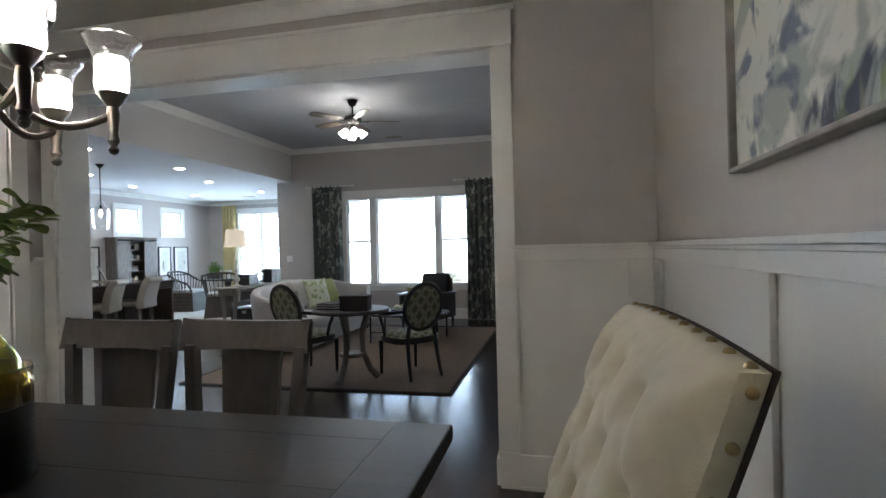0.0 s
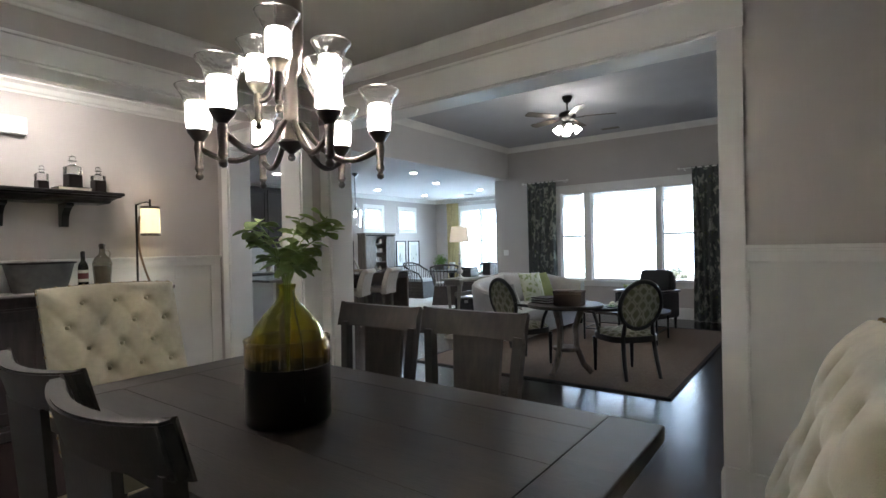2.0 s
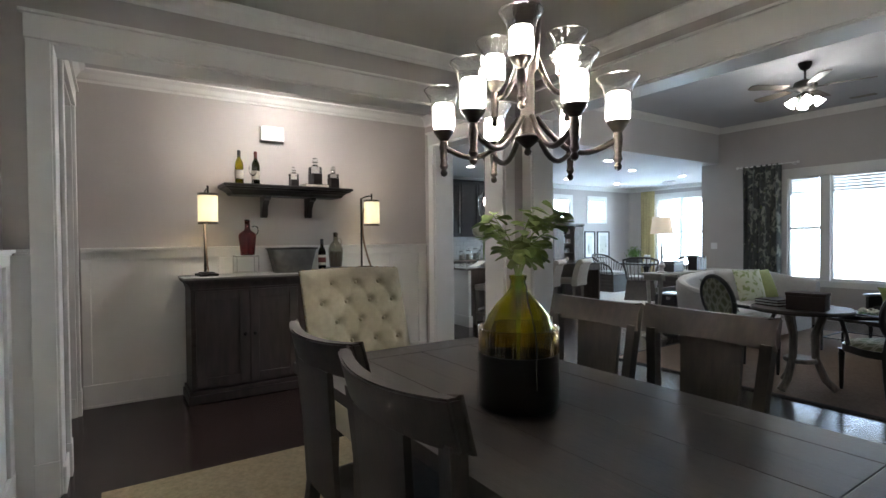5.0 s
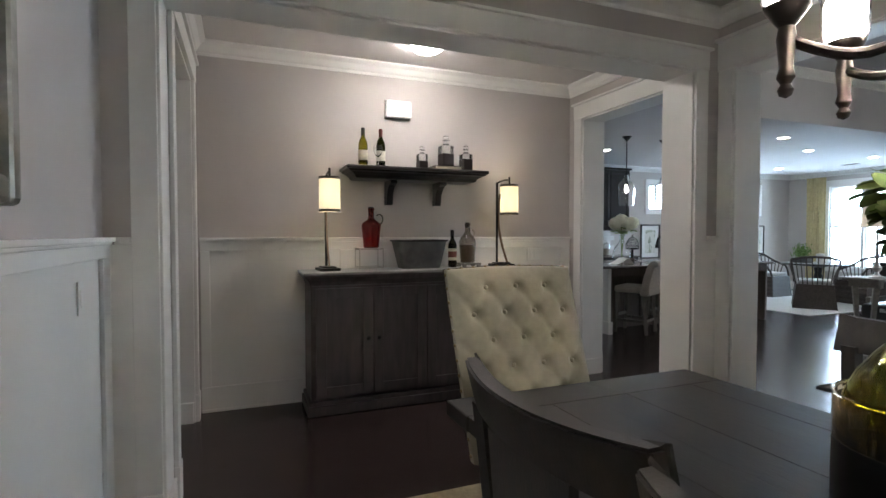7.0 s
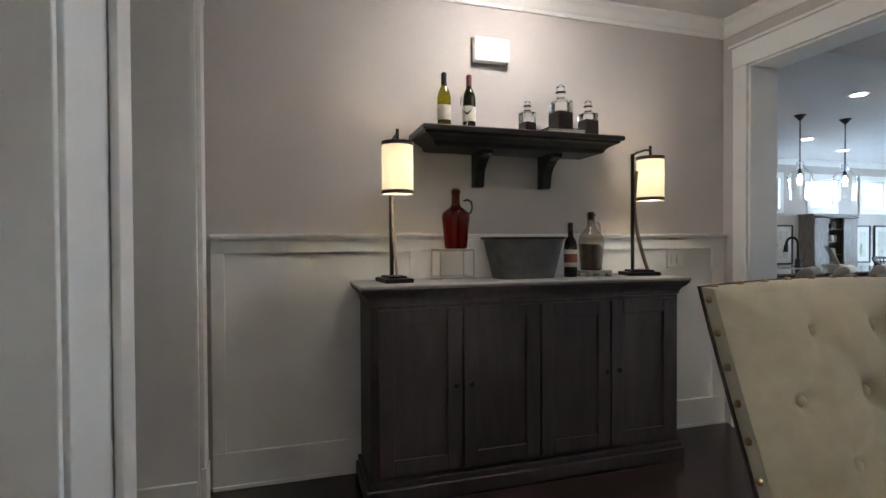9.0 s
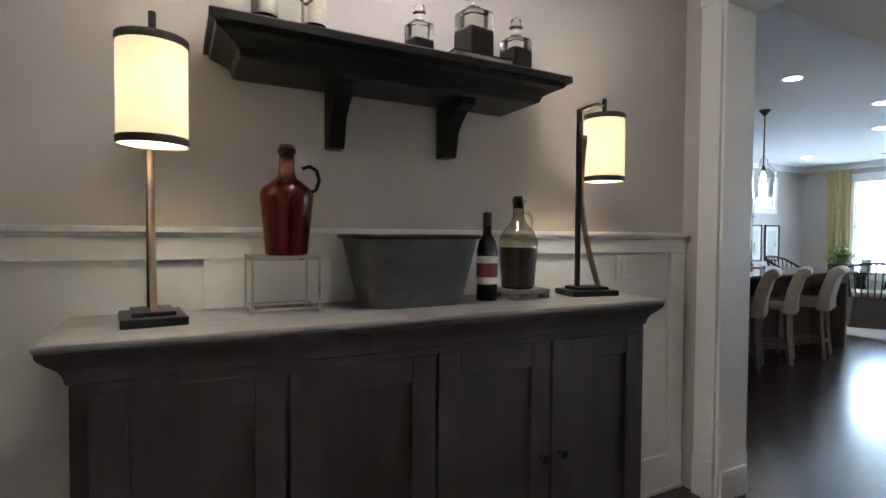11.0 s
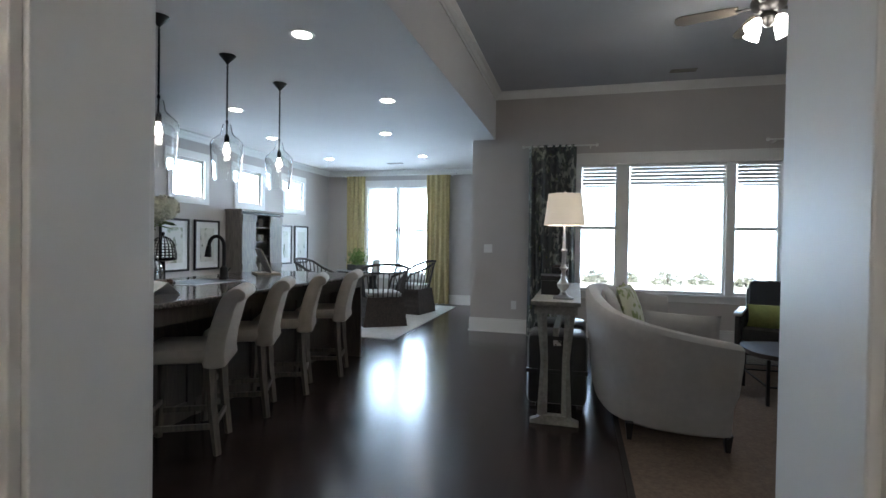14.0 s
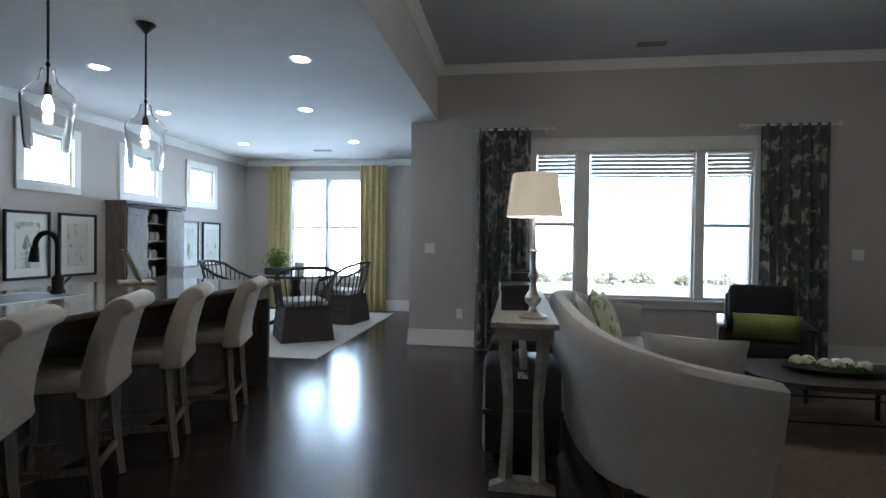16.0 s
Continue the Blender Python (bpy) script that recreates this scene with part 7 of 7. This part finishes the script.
def round_table():
    t = thing("round_side_table", "round grey wood side table on two curved legs", "table", Matrix.Translation((-2.22, 4.84, 0.0125)))
    solid("top", M_GREYWOOD_DARK, t, [(0.36, 0.69), (0.385, 0.695), (0.39, 0.71), (0.38, 0.725), (0.0, 0.725)], n=40)
    for k in range(3):
        bm = bmesh.new()
        m = pose(0, 0, 0, 0, 0, 120 * k + 20)
        add_tube(bm, [(0.26, 0, 0.02), (0.18, 0, 0.10), (0.11, 0, 0.28), (0.10, 0, 0.48), (0.17, 0, 0.69)], [0.035, 0.032, 0.03, 0.03, 0.035], 8, m)
        part("leg", bm, M_GREYWOOD, t, smooth=True)
    solid("lower_ring", M_GREYWOOD, t, [(0.12, 0.24), (0.13, 0.25), (0.13, 0.27), (0.12, 0.28)])


round_table()
_x = thing("decorative_box", "grey fabric covered box on the side table", "box", pose(-2.12, 4.72, 0.738, 0, 0, 8))
boxes("box", [(-0.14, 0.14, -0.09, 0.09, 0, 0.12)], M_PLUMFAB, _x, bevel=0.004)
boxes("lid", [(-0.145, 0.145, -0.095, 0.095, 0.121, 0.15)], M_PLUMFAB, _x, bevel=0.004)
_x = thing("magazine_stack", "stack of pale magazines on the side table", "magazines", pose(-2.42, 4.86, 0.738, 0, 0, -15))
for k in range(5):
    boxes("magazine", [(-0.11 + 0.004 * (k % 2), 0.11 + 0.004 * (k % 2), -0.14, 0.14, k * 0.012, k * 0.012 + 0.011)], M_WHITEPAPER if k % 2 else M_PLUMFAB, _x, bevel=0.001)


def dark_armchair():
    c = thing("dark_armchair", "black rattan armchair with black back cushion", "armchair", pose(-2.26, 8.14, 0.0, 0, 0, 160) @ Matrix.Diagonal((0.88, 0.95, 0.97, 1)))
    bm = bmesh.new()
    for s in (-1, 1):
        add_box(bm, s * 0.36 - 0.03, s * 0.36 + 0.03, -0.34, 0.36, 0.20, 0.60, bevel=0.02)
    add_box(bm, -0.33, 0.33, -0.36, -0.28, 0.20, 0.86, bevel=0.03)
    add_box(bm, -0.33, 0.33, -0.28, 0.36, 0.20, 0.34, bevel=0.02)
    part("rattan_body", bm, M_BLACKWICKER, c, smooth=True)
    for s in (-1, 1):
        bm = bmesh.new()
        add_box(bm, s * 0.36 - 0.045, s * 0.36 + 0.045, -0.36, 0.39, 0.601, 0.635, bevel=0.012)
        # one cap is in pale metal: a bright sheen put into its material
        part("arm_cap", bm, M_STEEL if s > 0 else M_BLACK, c, smooth=True)
    bm = bmesh.new()
    add_box(bm, -0.325, 0.325, -0.26, 0.36, 0.341, 0.48, bevel=0.045)
    part("seat_cushion", bm, M_BLACKFAB, c, smooth=True)
    bm = bmesh.new()
    add_box(bm, -0.30, 0.30, -0.10, 0.06, 0.0, 0.50, bevel=0.06, m=Matrix.Translation((0, -0.17, 0.46)) @ pose(0, 0, 0, 12, 0, 0))
    part("back_cushion", bm, M_BLACKFAB, c, smooth=True)
    for x in (-0.33, 0.33):
        for y in (-0.31, 0.33):
            bm = bmesh.new()
            add_lathe(bm, [(0.018, 0.0), (0.028, 0.205)], 8, Matrix.Translation((x, y, 0)))
            part("leg", bm, M_BLACK, c)


dark_armchair()
pillow("throw_pillow", "olive green throw pillow on the black armchair", pose(-2.30, 8.0, 0.465, 26, 0, -16), M_OLIVE, 0.52, 0.27)


def coffee_table():
    c = thing("coffee_table", "low dark wood coffee table on thin black metal legs", "coffee table")
    x0, x1, y0, y1, zt = -2.83, -1.72, 6.72, 7.46, 0.42
    bm = bmesh.new()
    rim = []
    for k in range(48):
        t = 2 * math.pi * k / 48
        cx, sy = math.cos(t), math.sin(t)
        rim.append(((x0 + x1) / 2 + 0.575 * math.copysign(abs(cx) ** 0.62, cx), (y0 + y1) / 2 + 0.39 * math.copysign(abs(sy) ** 0.62, sy)))
    add_prism(bm, rim, zt - 0.035, zt)
    part("top", bm, M_DARKWOOD, c)
    for x in (x0 + 0.07, x1 - 0.07):
        for y in (y0 + 0.06, y1 - 0.06):
            bm = bmesh.new()
            add_box(bm, x - 0.012, x + 0.012, y - 0.012, y + 0.012, 0.0135, zt - 0.0355, bevel=0.002)
            part("leg", bm, M_BLACKMETAL, c)
    boxes("metal_rail", [(x0 + 0.083, x1 - 0.083, y, y + 0.012, 0.16, 0.172) for y in (y0 + 0.054, y1 - 0.066)] + [(x, x + 0.012, y0 + 0.073, y1 - 0.073, 0.16, 0.172) for x in (x0 + 0.064, x1 - 0.076)], M_BLACKMETAL, c)


coffee_table()
_x = thing("flower_tray", "dark oval tray of cream flowers on the coffee table", "tray", pose(-2.28, 7.10, 0.4205, 0, 0, -8))
bm = bmesh.new()
add_lathe(bm, [(0.0, 0.0), (0.20, 0.0), (0.24, 0.015), (0.27, 0.035), (0.262, 0.036), (0.23, 0.018), (0.0, 0.008)], 32, pose(0, 0, 0) @ Matrix.Diagonal((1.15, 0.62, 1, 1)), close=False)
part("tray", bm, M_DARKWOOD, _x, smooth=True)
rnd = random.Random(5)
bm = bmesh.new()
for k in range(6):
    c0 = Vector((-0.2 + k * 0.075, rnd.uniform(-0.05, 0.05), 0.055))
    for q in range(60):
        d = Vector((rnd.gauss(0, 1), rnd.gauss(0, 1), abs(rnd.gauss(0, 1)))).normalized()
        p = c0 + d * 0.042
        u = d.orthogonal().normalized() * 0.014
        w = d.cross(u)
        bm.faces.new([bm.verts.new(p - u), bm.verts.new(p + w), bm.verts.new(p + u + d * 0.006), bm.verts.new(p - w + d * 0.004)])
part("blossoms", bm, M_BLOSSOM, _x)
bm = bmesh.new()
for q in range(80):
    a = rnd.uniform(0, 6.28)
    p = Vector((rnd.uniform(-0.24, 0.24), rnd.uniform(-0.1, 0.1), 0.03))
    d = Vector((math.cos(a), math.sin(a), 0.4))
    s = Vector((-math.sin(a), math.cos(a), 0)) * 0.014
    bm.faces.new([bm.verts.new(p), bm.verts.new(p + d * 0.03 + s), bm.verts.new(p + d * 0.06), bm.verts.new(p + d * 0.03 - s)])
part("leaves", bm, M_LEAF2, _x)


def ceiling_fan():
    f = thing("ceiling_fan", "dark bronze ceiling fan with four lit glass shades", "ceiling fan", Matrix.Translation((-2.88, 6.60, 0)))
    solid("canopy", M_BLACKMETAL, f, [(0.02, ZL - 0.09), (0.05, ZL - 0.07), (0.07, ZL - 0.02), (0.07, ZL - 0.001)])
    solid("downrod", M_BLACKMETAL, f, [(0.012, 3.22), (0.012, ZL - 0.08)])
    solid("motor", M_BLACKMETAL, f, [(0.04, 3.06), (0.07, 3.075), (0.115, 3.11), (0.125, 3.15), (0.11, 3.19), (0.05, 3.215), (0.02, 3.23)])
    for k in range(5):
        m = pose(0, 0, 0, 0, 0, 72 * k + 20)
        bm = bmesh.new()
        add_box(bm, 0.10, 0.22, -0.02, 0.02, 3.118, 3.124, m=m)
        part("blade_arm", bm, M_BLACKMETAL, f)
        bm = bmesh.new()
        vs = add_prism(bm, [(0.20, -0.05), (0.30, -0.062), (0.60, -0.07), (0.645, -0.05), (0.655, 0.0), (0.645, 0.05), (0.60, 0.07), (0.30, 0.062), (0.20, 0.05)], -0.003, 0.003, m @ Matrix.Translation((0, 0, 3.13)) @ pose(0, 0, 0, 10, 0, 0))
        part("blade", bm, M_FANBLADE, f)
    solid("light_hub", M_BLACKMETAL, f, [(0.0, 2.96), (0.02, 2.965), (0.05, 3.0), (0.06, 3.03), (0.045, 3.058)])
    for k in range(4):
        m = pose(0, 0, 0, 0, 0, 90 * k + 30) @ Matrix.Translation((0.085, 0, 3.01)) @ pose(0, 0, 0, 0, 140, 0)
        bm = bmesh.new()
        add_tube(bm, [(0, 0, -0.05), (0, 0, 0.01)], 0.016, 8, m)
        part("light_arm", bm, M_BLACKMETAL, f)
        solid("lit_shade", M_FANBULB, f, [(0.024, 0.01), (0.036, 0.03), (0.044, 0.07), (0.058, 0.11), (0.0, 0.105)], m=m, label="glowing frosted glass bell")


ceiling_fan()
wall_plate("light_switch", "white double light switch plate", "switch", pose(-5.50, YG, 1.20, 0, 0, 180), w=0.12, slots=2)
wall_plate("outlet_plate", "white outlet plate low on the wall", "outlet", pose(-5.12, YG, 0.40, 0, 0, 180))
wall_plate("light_switch", "white light switch plate", "switch", pose(-0.72, YG, 1.20, 0, 0, 180), w=0.12, slots=2)

# ---- outdoors ----
def shrub(x, y, r, seed):
    s = thing("garden_shrub", "low leafy garden shrub on the lawn", "shrub", Matrix.Translation((x, y, -0.25)), group="shrubs beyond the windows")
    rr = random.Random(seed)
    bm = bmesh.new()
    for q in range(420):
        d = Vector((rr.gauss(0, 1), rr.gauss(0, 1), abs(rr.gauss(0, 1)))).normalized() * r * rr.uniform(0.6, 1.05)
        e = Vector((rr.uniform(-1, 1), rr.uniform(-1, 1), rr.uniform(-1, 1))).normalized() * 0.06
        g = e.orthogonal().normalized() * 0.04
        bm.faces.new([bm.verts.new(d), bm.verts.new(d + e + g), bm.verts.new(d + 2 * e), bm.verts.new(d + e - g)])
    part("foliage", bm, M_FARLEAF, s)
    bm = bmesh.new()
    for q in range(5):
        a = rr.uniform(0, 6.28)
        add_tube(bm, [(0, 0, 0), (math.cos(a) * r * 0.3, math.sin(a) * r * 0.3, r * 0.6)], [0.02, 0.008], 5)
    part("branches", bm, M_DARKWOOD, s)


for k, (x, y, r) in enumerate(((-3.6, 23.5, 0.5), (-2.3, 24.2, 0.45), (-0.9, 23.4, 0.6), (0.4, 24.0, 0.5), (1.9, 23.6, 0.45), (3.4, 24.2, 0.6), (-5.2, 24.0, 0.5), (5.0, 23.6, 0.5))):
    shrub(x, y, r, k)


# ---- floor planks, last ----
def planks():
    floor = bpy.data.objects["floor"]
    rp = random.Random(11)
    w = 0.127
    meshes = {}
    near, far = [], bmesh.new()
    x = XK
    col = 0
    while x < XR:
        first = YA2 if x < XW - T else (-2.05 if x < XBB + 0.3 else YF)
        y = first - rp.uniform(0.0, 1.6)
        limit = YK if x < XP else (YG if x < XL else YA)
        while y < limit:
            L = rp.choice((0.9, 1.2, 1.5, 1.8))
            y1 = min(y + L, limit)
            y = max(y, first - 0.02)
            if y1 > y + 0.05:
                inner = -6.35 < x < -3.55 and y1 > -0.2 and y < 9.2
                if inner and len(near) < 300:
                    key = round(y1 - y, 2)
                    if key not in meshes:
                        bm = bmesh.new()
                        add_box(bm, 0.0003, w - 0.0003, 0.0003, key - 0.0003, -0.0115, 0.0)
                        me = bpy.data.meshes.new("plank")
                        bm.to_mesh(me)
                        bm.free()
                        me.materials.append(M_FLOOR)
                        meshes[key] = me
                    o = new("plank", meshes[key])
                    o.parent = floor
                    o.location = (x, y, -rp.uniform(0, 0.0002))
                    near.append(o)
                else:
                    dz = rp.uniform(0, 0.0002)
                    add_box(far, x + 0.0003, min(x + w, XR) - 0.0003, y + 0.0003, y1 - 0.0003, -0.0115, -dz)
            y = y1
        x += w
        col += 1
    o = part("far_planks", far, M_FLOOR, floor)
    o["kind"] = "stuff"


planks()
